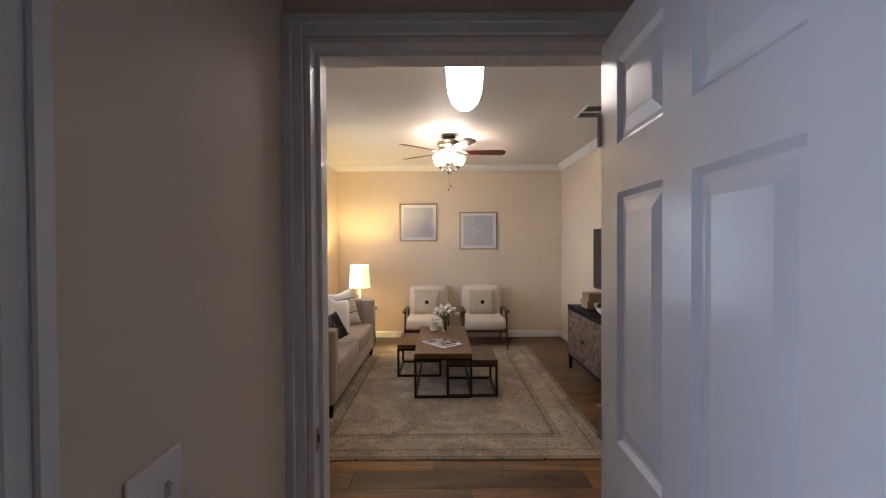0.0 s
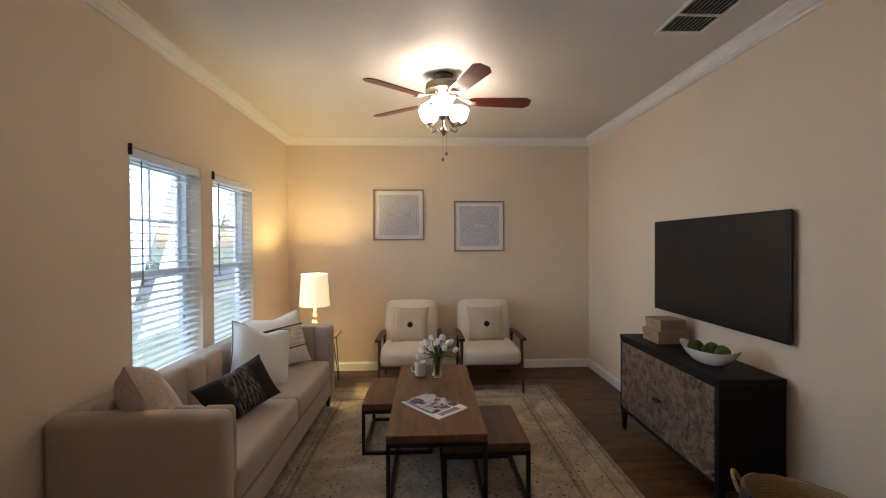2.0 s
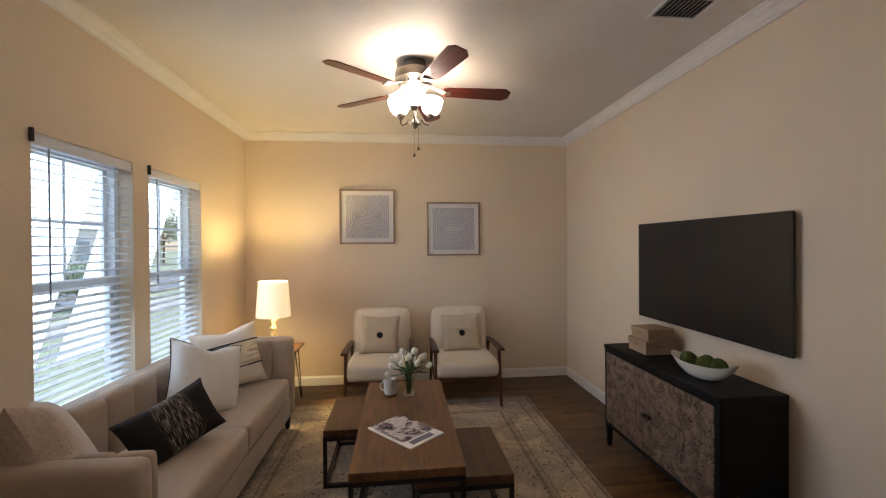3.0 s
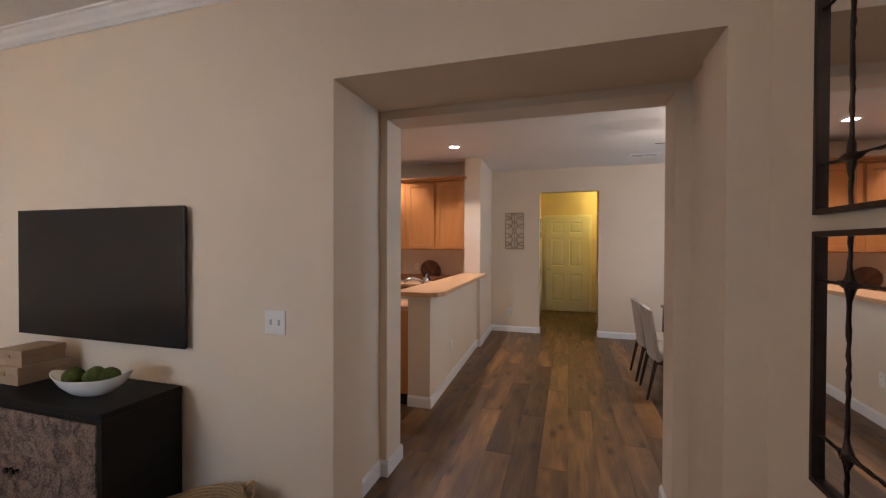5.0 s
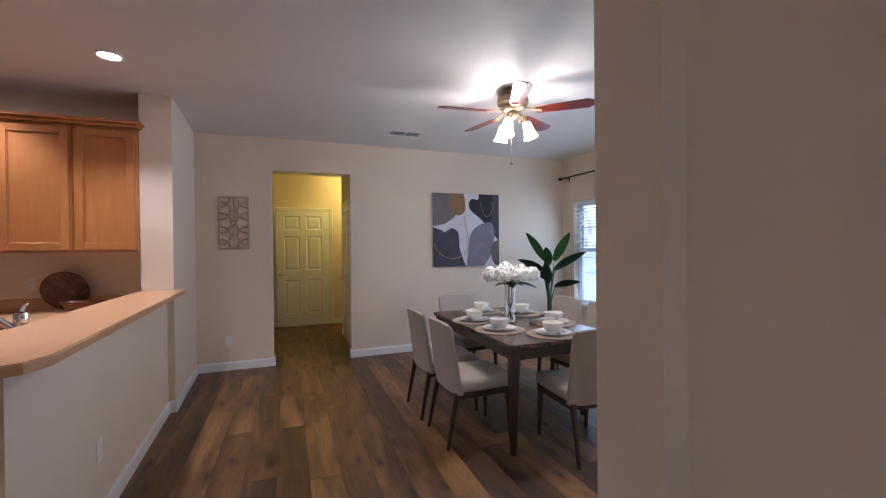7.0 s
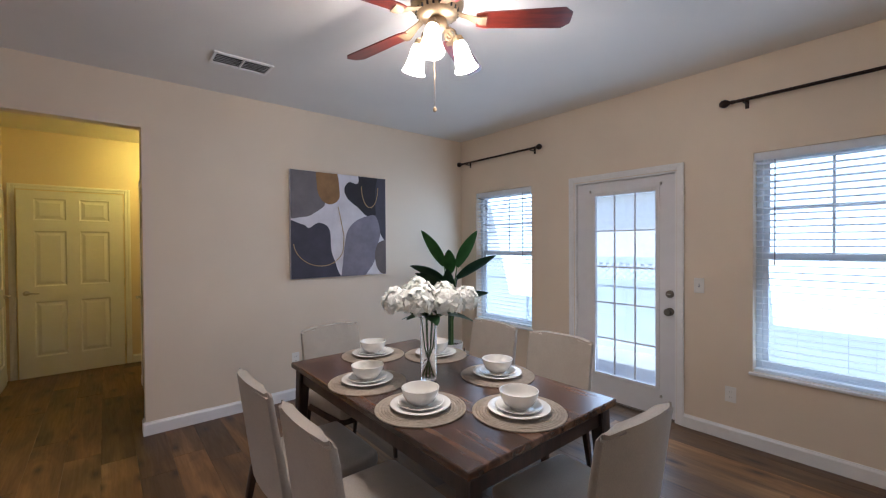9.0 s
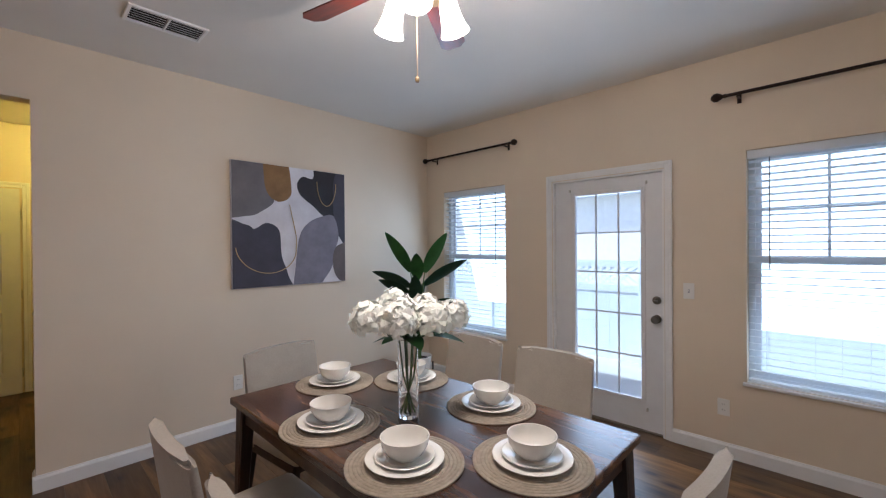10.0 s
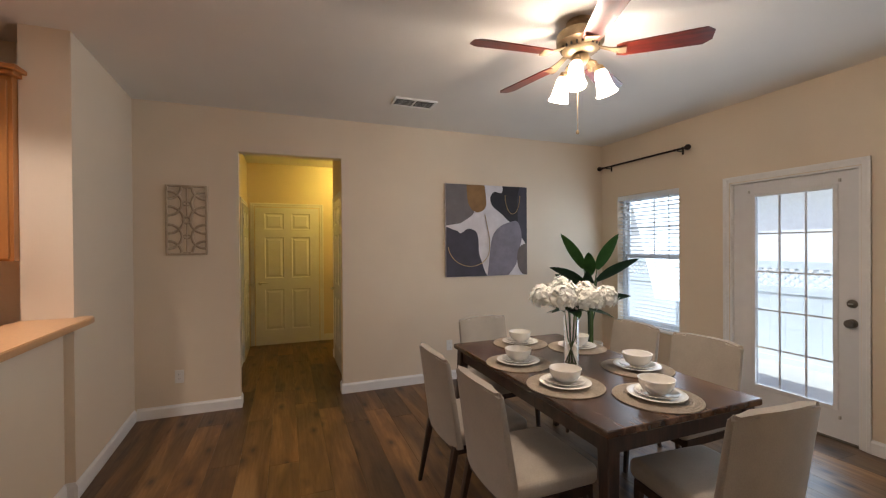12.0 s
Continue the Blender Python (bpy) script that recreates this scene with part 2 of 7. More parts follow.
def prism(bm, outline, z0, z1, m=None):
    """An upright solid on a plan outline of (x, y) pairs."""
    lo = [bm.verts.new((m or Matrix()) @ Vector((x, y, z0))) for x, y in outline]
    hi = [bm.verts.new((m or Matrix()) @ Vector((x, y, z1))) for x, y in outline]
    bm.faces.new(lo[::-1])
    bm.faces.new(hi)
    n = len(lo)
    for i in range(n):
        bm.faces.new((lo[i], lo[(i + 1) % n], hi[(i + 1) % n], hi[i]))
    return bm


def grid_wall(axis, t0, t1, a0, a1, z0, z1, holes=()):
    """A wall of thickness t0..t1 that runs along the other axis from a0 to a1, with holes (a0, a1, z0, z1) through it."""
    A = sorted({a0, a1, *[h[0] for h in holes], *[h[1] for h in holes]})
    Z = sorted({z0, z1, *[h[2] for h in holes], *[h[3] for h in holes]})
    A, Z = [a for a in A if a0 <= a <= a1], [z for z in Z if z0 <= z <= z1]

    def solid(i, j):
        if not (0 <= i < len(A) - 1 and 0 <= j < len(Z) - 1):
            return False
        a, z = (A[i] + A[i + 1]) / 2, (Z[j] + Z[j + 1]) / 2
        return not any(h[0] < a < h[1] and h[2] < z < h[3] for h in holes)

    bm, seen = bmesh.new(), {}

    def vert(t, a, z):
        key = (t, a, z)
        if key not in seen:
            seen[key] = bm.verts.new((t, a, z) if axis == "x" else (a, t, z))
        return seen[key]

    for i in range(len(A) - 1):
        for j in range(len(Z) - 1):
            if not solid(i, j):
                continue
            p, q, r, s = A[i], A[i + 1], Z[j], Z[j + 1]
            for t in (t0, t1):
                bm.faces.new([vert(t, *c) for c in ((p, r), (q, r), (q, s), (p, s))])
            for di, dj, c, d in ((-1, 0, (p, r), (p, s)), (1, 0, (q, r), (q, s)), (0, -1, (p, r), (q, r)), (0, 1, (p, s), (q, s))):
                if not solid(i + di, j + dj):
                    bm.faces.new([vert(t0, *c), vert(t0, *d), vert(t1, *d), vert(t1, *c)])
    return bm


# ---- the plan ----
XW, XE, YS, YN, CEILING = -1.60, 1.97, 1.555, 6.785, 2.735   # living room
DX0, DX1, DY = 2.955, 7.335, -1.545                         # dining room
KX, KY = 6.45, 6.60                                          # kitchen back and side walls
HX0, HX1, HY0, HY1 = 7.45, 9.86, 1.66, 2.79                  # hall
OUT = 0.16

WIN_L = ((4.245, 4.945, 0.51, 2.04), (5.105, 5.805, 0.51, 2.04))
WIN_D = ((6.23, 7.07, 0.535, 2.06), (3.51, 4.305, 0.535, 2.07))
PATIO = (4.80, 5.715, 0.0, 2.02)

structure("wall_west", grid_wall("x", XW - OUT, XW, YS - 0.155, YN + 0.12, 0, CEILING, WIN_L), PAINT, "peach-beige painted wall with two windows", "wall")
structure("wall_north", grid_wall("y", YN, YN + 0.12, XW, XE, 0, CEILING), PAINT, "peach-beige painted wall behind two armchairs", "wall")
structure("wall_south", grid_wall("y", YS - 0.155, YS, XW, XE, 0, CEILING, [(-0.302, 0.597, 0, 2.065)]), PAINT, "peach-beige painted wall with a doorway", "wall")
structure("wall_east", grid_wall("x", XE, 2.24, YS - 0.155, YN + 0.12, 0, CEILING, [(1.68, 3.19, 0, 2.212)]), PAINT, "thick peach-beige wall with a wide cased opening", "wall")
structure("wall_passage", grid_wall("x", 2.24, 2.735, YS - 0.155, YN + 0.12, 0, CEILING, [(1.59, 3.335, 0, 2.314)]), PAINT, "beige recess between the two openings", "wall")
structure("wall_dining_west", grid_wall("x", 2.735, DX0, DY - 0.16, YN + 0.12, 0, CEILING, [(1.667, 3.285, 0, 2.262)]), PAINT, "beige wall with a narrower second opening", "wall")
structure("wall_dining_south", grid_wall("y", DY - 0.16, DY, DX0, DX1 + 0.115, 0, CEILING, [*WIN_D, PATIO]), PAINT, "peach-beige outer wall with two windows and a patio door", "wall")
structure("wall_dining_east", grid_wall("x", DX1, HX0, DY, 3.65, 0, CEILING, [(1.73, 2.655, 0, 2.35)]), PAINT, "beige wall with an opening to the hall", "wall")
structure("wall_kitchen_end", prism(B(), [(6.17, 3.65), (6.17, 3.412), (DX1, 3.462), (DX1, 3.65)], 0, CEILING), PAINT, "white-lit wall end beside the kitchen cabinets", "wall")
structure("wall_kitchen_east", grid_wall("x", KX, KX + 0.12, 3.65, KY, 0, CEILING), PAINT, "beige kitchen wall behind the cabinets", "wall")
structure("wall_kitchen_north", grid_wall("y", KY, KY + 0.12, DX0, KX + 0.12, 0, CEILING), PAINT, "plain beige kitchen wall", "wall")
structure("wall_hall_north", grid_wall("y", HY1, HY1 + 0.1, HX0, HX1 + 0.1, 0, CEILING), PAINT, "beige hall wall lit yellow by a warm lamp", "wall")
structure("wall_hall_south", grid_wall("y", HY0 - 0.1, HY0, HX0, 8.83, 0, CEILING), PAINT, "beige hall wall with a side door", "wall")
structure("wall_hall_return", grid_wall("x", 8.73, 8.83, 1.1, HY0 - 0.1, 0, CEILING), PAINT, "beige return wall where the hall widens", "wall")
structure("wall_hall_recess", grid_wall("y", 1.0, 1.1, 8.73, HX1 + 0.1, 0, CEILING), PAINT, "beige wall of the hall's wider end", "wall")
structure("wall_hall_end", grid_wall("x", HX1, HX1 + 0.1, 1.1, HY1, 0, CEILING), PAINT, "hall end wall with a panelled door", "wall")
structure("wall_entry_west", grid_wall("x", -0.48, -0.36, -2.0, YS - 0.155, 0, CEILING, [(-0.13, 0.662, 0, 2.04)]), PAINT, "beige side wall of the entry in shade", "wall")
structure("wall_entry_east", grid_wall("x", XE, XE + 0.12, -2.0, YS - 0.155, 0, CEILING), PAINT, "plain beige entry wall", "wall")
structure("wall_entry_south", grid_wall("y", -2.12, -2.0, -0.48, XE + 0.12, 0, CEILING), PAINT, "plain beige entry wall", "wall")

# Unseen side room, added to hold the daylight lamp; its window opening is assumed.
structure("wall_side_room_west", grid_wall("x", -1.76, XW, -1.2, YS - 0.155, 0, CEILING, [(-0.5, 0.7, 0.7, 2.1)]), PAINT, "plain beige wall of the unseen side room", "wall")
structure("wall_side_room_south", grid_wall("y", -1.32, -1.2, -1.76, -0.48, 0, CEILING), PAINT, "plain beige wall of the unseen side room", "wall")
structure("ceiling_side_room", bx(-1.76, -0.48, -1.32, YS - 0.155, CEILING, CEILING + 0.12), CEIL, "unseen side room ceiling", "ceiling")
structure("ceiling_living", bx(XW - OUT, 2.24, YS - 0.155, YN + 0.12, CEILING, CEILING + 0.12), CEIL, "white textured ceiling", "ceiling")
structure("ceiling_dining", bx(2.24, 7.45, DY - 0.16, YN + 0.12, CEILING, CEILING + 0.12), CEIL, "white textured ceiling", "ceiling")
structure("ceiling_hall", bx(7.45, HX1 + 0.1, 1.0, HY1 + 0.1, CEILING, CEILING + 0.12), CEIL, "hall ceiling", "ceiling")
structure("ceiling_entry", bx(-0.48, XE + 0.12, -2.12, YS - 0.155, CEILING, CEILING + 0.12), CEIL, "entry ceiling", "ceiling")

floor = structure("floor", bx(XW - OUT, HX1 + 0.1, -2.12, YN + 0.12, -0.12, -0.008), JOINT, "rustic brown wood-plank floor", "floor")


def crown():
    """Moulding round the living room ceiling, mitred at the corners."""
    prof = ((0, -0.080), (0.012, -0.080), (0.016, -0.068), (0.030, -0.060), (0.042, -0.040), (0.060, -0.026), (0.068, -0.014), (0.080, -0.012), (0.080, 0))
    bm, rings = B(), []
    for d, z in prof:
        rings.append([bm.verts.new((x, y, CEILING + z)) for x, y in ((XW + d, YS + d), (XE - d, YS + d), (XE - d, YN - d), (XW + d, YN - d))])
    for a, b in zip(rings, rings[1:]):
        for k in range(4):
            bm.faces.new((a[k], a[(k + 1) % 4], b[(k + 1) % 4], b[k]))
    structure("crown_moulding", bm, TRIM, "white crown moulding at the ceiling", "moulding")


crown()


def skirting(x0, y0, x1, y1, nx, ny, h=0.10, t=0.015, ext0=0.0, ext1=0.0):
    """A baseboard along a wall, its face towards (nx, ny)."""
    a, b, n = Vector((x0, y0, 0)), Vector((x1, y1, 0)), Vector((nx, ny, 0))
    d = (b - a).normalized()
    a, b = a - d * ext0, b + d * ext1
    prof = ((0.0005, 0), (t, 0), (t, h * 0.80), (t * 0.75, h * 0.88), (t * 0.5, h * 0.93), (t * 0.42, h), (0.0005, h))
    bm = B()
    r0 = [bm.verts.new(a + n * p + Vector((0, 0, z))) for p, z in prof]
    r1 = [bm.verts.new(b + n * p + Vector((0, 0, z))) for p, z in prof]
    for k in range(len(prof)):
        j = (k + 1) % len(prof)
        bm.faces.new((r0[k], r0[j], r1[j], r1[k]))
    bm.faces.new(r0[::-1])
    bm.faces.new(r1)
    structure("baseboard", bm, TRIM, "white painted baseboard along the wall", "baseboard")


E_ = 0.015
skirting(XW, YS, XW, YN, 1, 0)
skirting(XW + E_, YN, XE - E_, YN, 0, -1)
skirting(XE, YN, XE, 3.19, -1, 0, ext1=E_)
skirting(XE, 1.68, XE, YS, -1, 0, ext0=E_)
skirting(XE, 3.19, 2.24, 3.19, 0, -1)
skirting(XE, 1.68, 2.24, 1.68, 0, 1)
skirting(2.24, 3.335, 2.735 - E_, 3.335, 0, -1)
skirting(2.24, 1.59, 2.735 - E_, 1.59, 0, 1)
skirting(2.735, 3.335, 2.735, 3.285, -1, 0, ext1=E_)
skirting(2.735, 1.59, 2.735, 1.667, -1, 0, ext1=E_)
skirting(2.735, 3.285, DX0, 3.285, 0, -1, ext1=E_)
skirting(2.735, 1.667, DX0, 1.667, 0, 1, ext1=E_)
skirting(DX0, 1.667, DX0, DY, 1, 0)
skirting(DX0, 3.285, DX0, KY, 1, 0)
skirting(XW + E_, YS, -0.365, YS, 0, 1)
skirting(0.66, YS, XE - E_, YS, 0, 1)
skirting(DX1, DY, DX1, 1.73, -1, 0, ext1=E_)
skirting(DX1, 2.655, DX1, 3.446, -1, 0, ext0=E_)
skirting(DX1 - E_, 3.4614, 6.17, 3.412, 0.0429, -0.999, ext1=E_)
skirting(DX0 + E_, DY, 4.745, DY, 0, 1)
skirting(5.775, DY, DX1 - E_, DY, 0, 1)
skirting(DX1, 1.73, HX0, 1.73, 0, 1)
skirting(DX1, 2.655, HX0, 2.655, 0, -1)
skirting(HX0, HY1, HX1 - E_, HY1, 0, -1)
skirting(HX0, HY0, 7.765, HY0, 0, 1)
skirting(8.745, HY0, 8.83, HY0, 0, 1, ext1=E_)
skirting(8.83, HY0, 8.83, 1.1, 1, 0)
skirting(HX1, 1.1, HX1, 1.70, -1, 0)
skirting(-0.36, 0.725, -0.36, 1.385, 1, 0)


def casing(name, axis, t, side, a0, a1, top, w=0.06, d=0.016, label="white painted door casing"):
    """Stepped trim round an opening on one face of a wall; side is the way that the face looks."""
    bm = B()
    for lo, hi, dd in ((0.004, w, d * 0.62), (w * 0.55, w, d)):
        for q in ((a0 - hi, a0 - lo, 0, top + hi), (a1 + lo, a1 + hi, 0, top + hi), (a0 - lo, a1 + lo, top + lo, top + hi)):
            s = sorted((t, t + side * dd))
            if axis == "x":
                box(bm, s[0], s[1], q[0], q[1], q[2], q[3], r=0.003, seg=1)
            else:
                box(bm, q[0], q[1], s[0], s[1], q[2], q[3], r=0.003, seg=1)
    return structure(name, bm, TRIM, label, "door casing")

# ---- doors and windows ----
def six_panel(name, w, h, label, m, knob="lever", latch=1):
    """A moulded six-panel door, hinge edge at x = 0, face towards -y, standing on z = 0."""
    d = thing(name, label, "door", m, kind="structure")
    T, st, mu = 0.035, 0.115 * w / 0.8, 0.10 * w / 0.8
    rails = ((0, 0.22), (0.83, 1.0), (1.615, 1.735), (h - 0.085, h))
    cols = ((st, (w - mu) / 2), ((w + mu) / 2, w - st))
    bm = B()
    for x0, x1 in ((0, st), ((w - mu) / 2, (w + mu) / 2), (w - st, w)):
        box(bm, x0, x1, 0, T, 0, h)
    for z0, z1 in rails:
        for x0, x1 in cols:
            box(bm, x0, x1, 0, T, z0, z1)
    part("frame", bm, DOOR_W, d, smooth=False)
    for z0, z1 in ((0.22, 0.83), (1.0, 1.615), (1.735, h - 0.085)):
        for x0, x1 in cols:
            bm = B()
            for y, s in ((0.0, 1), (T, -1)):
                rings = []
                for inset, depth in ((0, 0.0005), (0.012, 0.010), (0.022, 0.010), (0.05, 0.002)):
                    yy = y + s * depth
                    rings.append([bm.verts.new((a, yy, b)) for a, b in ((x0 + inset, z0 + inset), (x1 - inset, z0 + inset), (x1 - inset, z1 - inset), (x0 + inset, z1 - inset))])
                for p, q in zip(rings, rings[1:]):
                    for k in range(4):
                        bm.faces.new((p[k], p[(k + 1) % 4], q[(k + 1) % 4], q[k]))
                bm.faces.new(rings[-1])
            part("panel", bm, DOOR_W, d, smooth=False)
    for side in (-1, 1):
        y0 = -0.0 if side < 0 else T
        bm = lathe(B(), ((0, 0), (0.028, 0), (0.028, 0.006), (0.012, 0.010), (0.010, 0.035), (0, 0.035)), 16, m=Matrix.Translation((w - 0.065, y0, 0.93)) @ Matrix.Rotation(radians(90 if side < 0 else -90), 4, "X"))
        hnd = part("handle", bm, NICKEL, d, "satin nickel lever handle")
        y = y0 + side * 0.04
        bm = tube(B(), ((w - 0.062, y, 0.93), (w - 0.09, y, 0.932), (w - 0.17, y, 0.926)), (0.010, 0.009, 0.006), 8)
        part("lever", bm, NICKEL, hnd)
    for z in (0.2, 1.0, 1.8):
        part("hinge", tube(B(), ((-0.004, -0.004, z - 0.045), (-0.004, -0.004, z + 0.045)), 0.006, 8), NICKEL, d, "nickel hinge knuckle")
    return d


def jambs(name, axis, t0, t1, a0, a1, top, stop=0.5):
    """Lining and stop of a doorway that runs through a wall."""
    bm = B()
    for q in ((a0 + 0.0005, a0 + 0.014, 0, top - 0.0005), (a1 - 0.014, a1 - 0.0005, 0, top - 0.0005), (a0 + 0.014, a1 - 0.014, top - 0.014, top - 0.0005)):
        if axis == "x":
            box(bm, t0, t1, *q)
        else:
            box(bm, q[0], q[1], t0, t1, q[2], q[3])
    s = t0 + (t1 - t0) * stop
    for q in ((a0 + 0.014, a0 + 0.026, 0, top - 0.014), (a1 - 0.026, a1 - 0.014, 0, top - 0.014), (a0 + 0.026, a1 - 0.026, top - 0.026, top - 0.014)):
        if axis == "x":
            box(bm, s, s + 0.03, *q)
        else:
            box(bm, q[0], q[1], s, s + 0.03, q[2], q[3])
    return structure(name, bm, TRIM, "white painted door jamb and stop", "door jamb")


# entry doorway, its door standing open against the view
casing("trim_entry_casing", "y", YS - 0.155, -1, -0.302, 0.597, 2.065)
casing("trim_living_casing", "y", YS, 1, -0.302, 0.597, 2.065)
jambs("trim_entry_jamb", "y", YS - 0.155, YS, -0.302, 0.597, 2.065, 0.35)
six_panel("door_1", 0.77, 2.025, "open white six-panel door with glossy paint", pose(0.506, 1.392, 0.008, 0, 0, -92.5))
strike = thing("strike_plate", "small nickel strike plate on the door jamb", "strike plate", pose(-0.2868, 1.43, 0.95))
part("plate", bx(0, 0.003, -0.014, 0.014, -0.03, 0.03, r=0.001), NICKEL, strike)
part("slot", bx(0.003, 0.0036, -0.007, 0.007, -0.013, 0.013), HOLE, strike)
jambs("trim_side_room_jamb", "x", -0.48, -0.36, -0.13, 0.662, 2.04)
casing("trim_entry_side_casing", "x", -0.36, 1, -0.13, 0.662, 2.04)

# hall doors
casing("trim_hall_end_casing", "x", HX1, -1, 1.765, 2.695, 2.08)
six_panel("door_2", 0.905, 2.06, "closed white six-panel door at the hall's end", pose(HX1 - 0.012, 1.7775, 0.008, 0, 0, 90), latch=0)
casing("trim_hall_side_casing", "y", HY0, 1, 7.825, 8.685, 2.05)
six_panel("door_3", 0.83, 2.03, "closed white six-panel door in the hall's side wall", pose(7.84, HY0 - 0.023, 0.008))


def window(name, axis, face, out, a0, a1, z0, z1, label, wand=0):
    """A single-hung vinyl window in its opening, face = the inner wall plane, out = the way outside (-1 or 1)."""
    w = thing(name, label, "window", kind="structure")

    def bar(bm, p0, p1, q0, q1, d0, d1, r=0.0):
        s = sorted((face + out * d0, face + out * d1))
        if axis == "x":
            box(bm, s[0], s[1], p0, p1, q0, q1, r=r, seg=1)
        else:
            box(bm, p0, p1, s[0], s[1], q0, q1, r=r, seg=1)

    def frame_of(bm, p0, p1, q0, q1, t, d0, d1):
        bar(bm, p0, p0 + t, q0, q1, d0, d1)
        bar(bm, p1 - t, p1, q0, q1, d0, d1)
        bar(bm, p0 + t, p1 - t, q0, q0 + t, d0, d1)
        bar(bm, p0 + t, p1 - t, q1 - t, q1, d0, d1)

    g = 0.001
    bm = B()
    frame_of(bm, a0 + g, a1 - g, z0 + g, z1 - g, 0.035, 0.085, 0.155)
    part("frame", bm, VINYL, w, smooth=False)
    mid, i0, i1 = z0 + (z1 - z0) * 0.525, a0 + 0.036, a1 - 0.036
    for nm, q0, q1, d in (("upper_sash", mid - 0.02, z1 - 0.036, 0.125), ("lower_sash", z0 + 0.036, mid + 0.025, 0.095)):
        bm = B()
        frame_of(bm, i0, i1, q0, q1, 0.032, d, d + 0.025)
        sash = part(nm, bm, VINYL, w, smooth=False)
        bm = B()
        bar(bm, i0 + 0.030, i1 - 0.030, q0 + 0.030, q1 - 0.030, d + 0.010, d + 0.014)
        pane = part("pane", bm, PANE, sash, "clear glass pane", smooth=False)
        pane.visible_shadow = False
        if nm == "upper_sash":
            c, h = (a0 + a1) / 2, (q0 + q1) / 2
            bm = B()
            bar(bm, c - 0.008, c + 0.008, q0 + 0.032, q1 - 0.032, d + 0.003, d + 0.009)
            part("muntin", bm, VINYL, sash, smooth=False)
            bm = B()
            bar(bm, i0 + 0.032, i1 - 0.032, h - 0.008, h + 0.008, d + 0.002, d + 0.0085)
            part("muntin", bm, VINYL, sash, smooth=False)
    bm = B()
    bar(bm, a0 - 0.02, a1 + 0.02, z0 - 0.022, z0 - 0.0005, -0.022, 0.0, r=0.004)
    bar(bm, a0 + g, a1 - g, z0 + 0.0005, z0 + 0.004, 0.001, 0.084)
    part("sill", bm, TRIM, w, smooth=False)

    # the blind hangs in the opening
    b = thing("window_blind", "white slatted blind with open slats in the window", "blind")
    bm = B()
    bar(bm, a0 + 0.004, a1 - 0.004, z1 - 0.058, z1 - 0.003, 0.004, 0.012, r=0.002)
    bar(bm, a0 + 0.006, a1 - 0.006, z1 - 0.045, z1 - 0.004, 0.0125, 0.062, r=0.002)
    part("headrail", bm, SLAT, b, smooth=False)
    if axis == "x":
        bm = B()
        bar(bm, a0 - 0.012, a0 + 0.003, z1 - 0.050, z1 + 0.012, -0.016, 0.001, r=0.002)
        part("bracket", bm, HOLE, b, "small dark bracket at the headrail's end", smooth=False)
    n = int((z1 - z0 - 0.09) / 0.0445)
    tilt = radians(8)
    me = None
    for i in range(n):
        z = z1 - 0.075 - i * 0.0445
        if me is None:
            bm = B()
            L = (a1 - a0) / 2 - 0.008
            ys = (-0.024, -0.012, 0, 0.012, 0.024)
            top = [[bm.verts.new((x, y, 0.0016 * (1 - (y / 0.024) ** 2) + 0.0014)) for y in ys] for x in (-L, L)]
            bot = [[bm.verts.new((x, y, 0.0016 * (1 - (y / 0.024) ** 2) - 0.0014)) for y in ys] for x in (-L, L)]
            for k in range(4):
                bm.faces.new((top[0][k], top[1][k], top[1][k + 1], top[0][k + 1]))
                bm.faces.new((bot[0][k], bot[0][k + 1], bot[1][k + 1], bot[1][k]))
            for k in (0, 4):
                bm.faces.new((top[0][k], bot[0][k], bot[1][k], top[1][k]))
            for e in (0, 1):
                bm.faces.new(top[e] + bot[e][::-1])
            s = part("slat", bm, SLAT, b)
            me = s.data
        else:
            s = new("slat", me)
            s.parent = b
        c = (a0 + a1) / 2
        wob = random.uniform(-0.02, 0.02)
        if axis == "x":
            s.matrix_basis = Matrix.Translation((face + out * 0.038, c, z)) @ Matrix.Rotation(radians(90), 4, "Z") @ Matrix.Rotation(-out * tilt + wob, 4, "X")
        else:
            s.matrix_basis = Matrix.Translation((c, face + out * 0.038, z)) @ Matrix.Rotation(-out * tilt + wob, 4, "X")
    bm = B()
    bar(bm, a0 + 0.006, a1 - 0.006, z0 + 0.006, z0 + 0.024, 0.014, 0.062, r=0.003)
    part("bottom_rail", bm, SLAT, b, smooth=False)
    for f in (0.14, 0.86):
        a = a0 + (a1 - a0) * f
        for d in (0.0115, 0.065):
            t = face + out * d
            p = (t, a) if axis == "x" else (a, t)
            part("cord", tube(B(), ((*p, z0 + 0.02), (*p, z1 - 0.05)), 0.0009, 4), SLAT, b)
    t, a = face + out * 0.008, a0 + (a1 - a0) * (0.15 if wand == 0 else 0.85)
    p = (t, a) if axis == "x" else (a, t)
    part("wand", tube(B(), ((*p, z1 - 0.06), (*p, z1 - 0.78)), 0.004, 6), plain("smoke_wand", srgb(140, 140, 140), 0.3), b, "clear grey plastic tilt wand")
    return w


window("window_1", "x", XW, -1, *WIN_L[0], "white vinyl window with a divided upper sash")
window("window_2", "x", XW, -1, *WIN_L[1], "white vinyl window with a divided upper sash")
window("window_3", "y", DY, -1, *WIN_D[0], "white vinyl window with a divided upper sash")
window("window_4", "y", DY, -1, *WIN_D[1], "wide white vinyl window with a divided upper sash", 1)


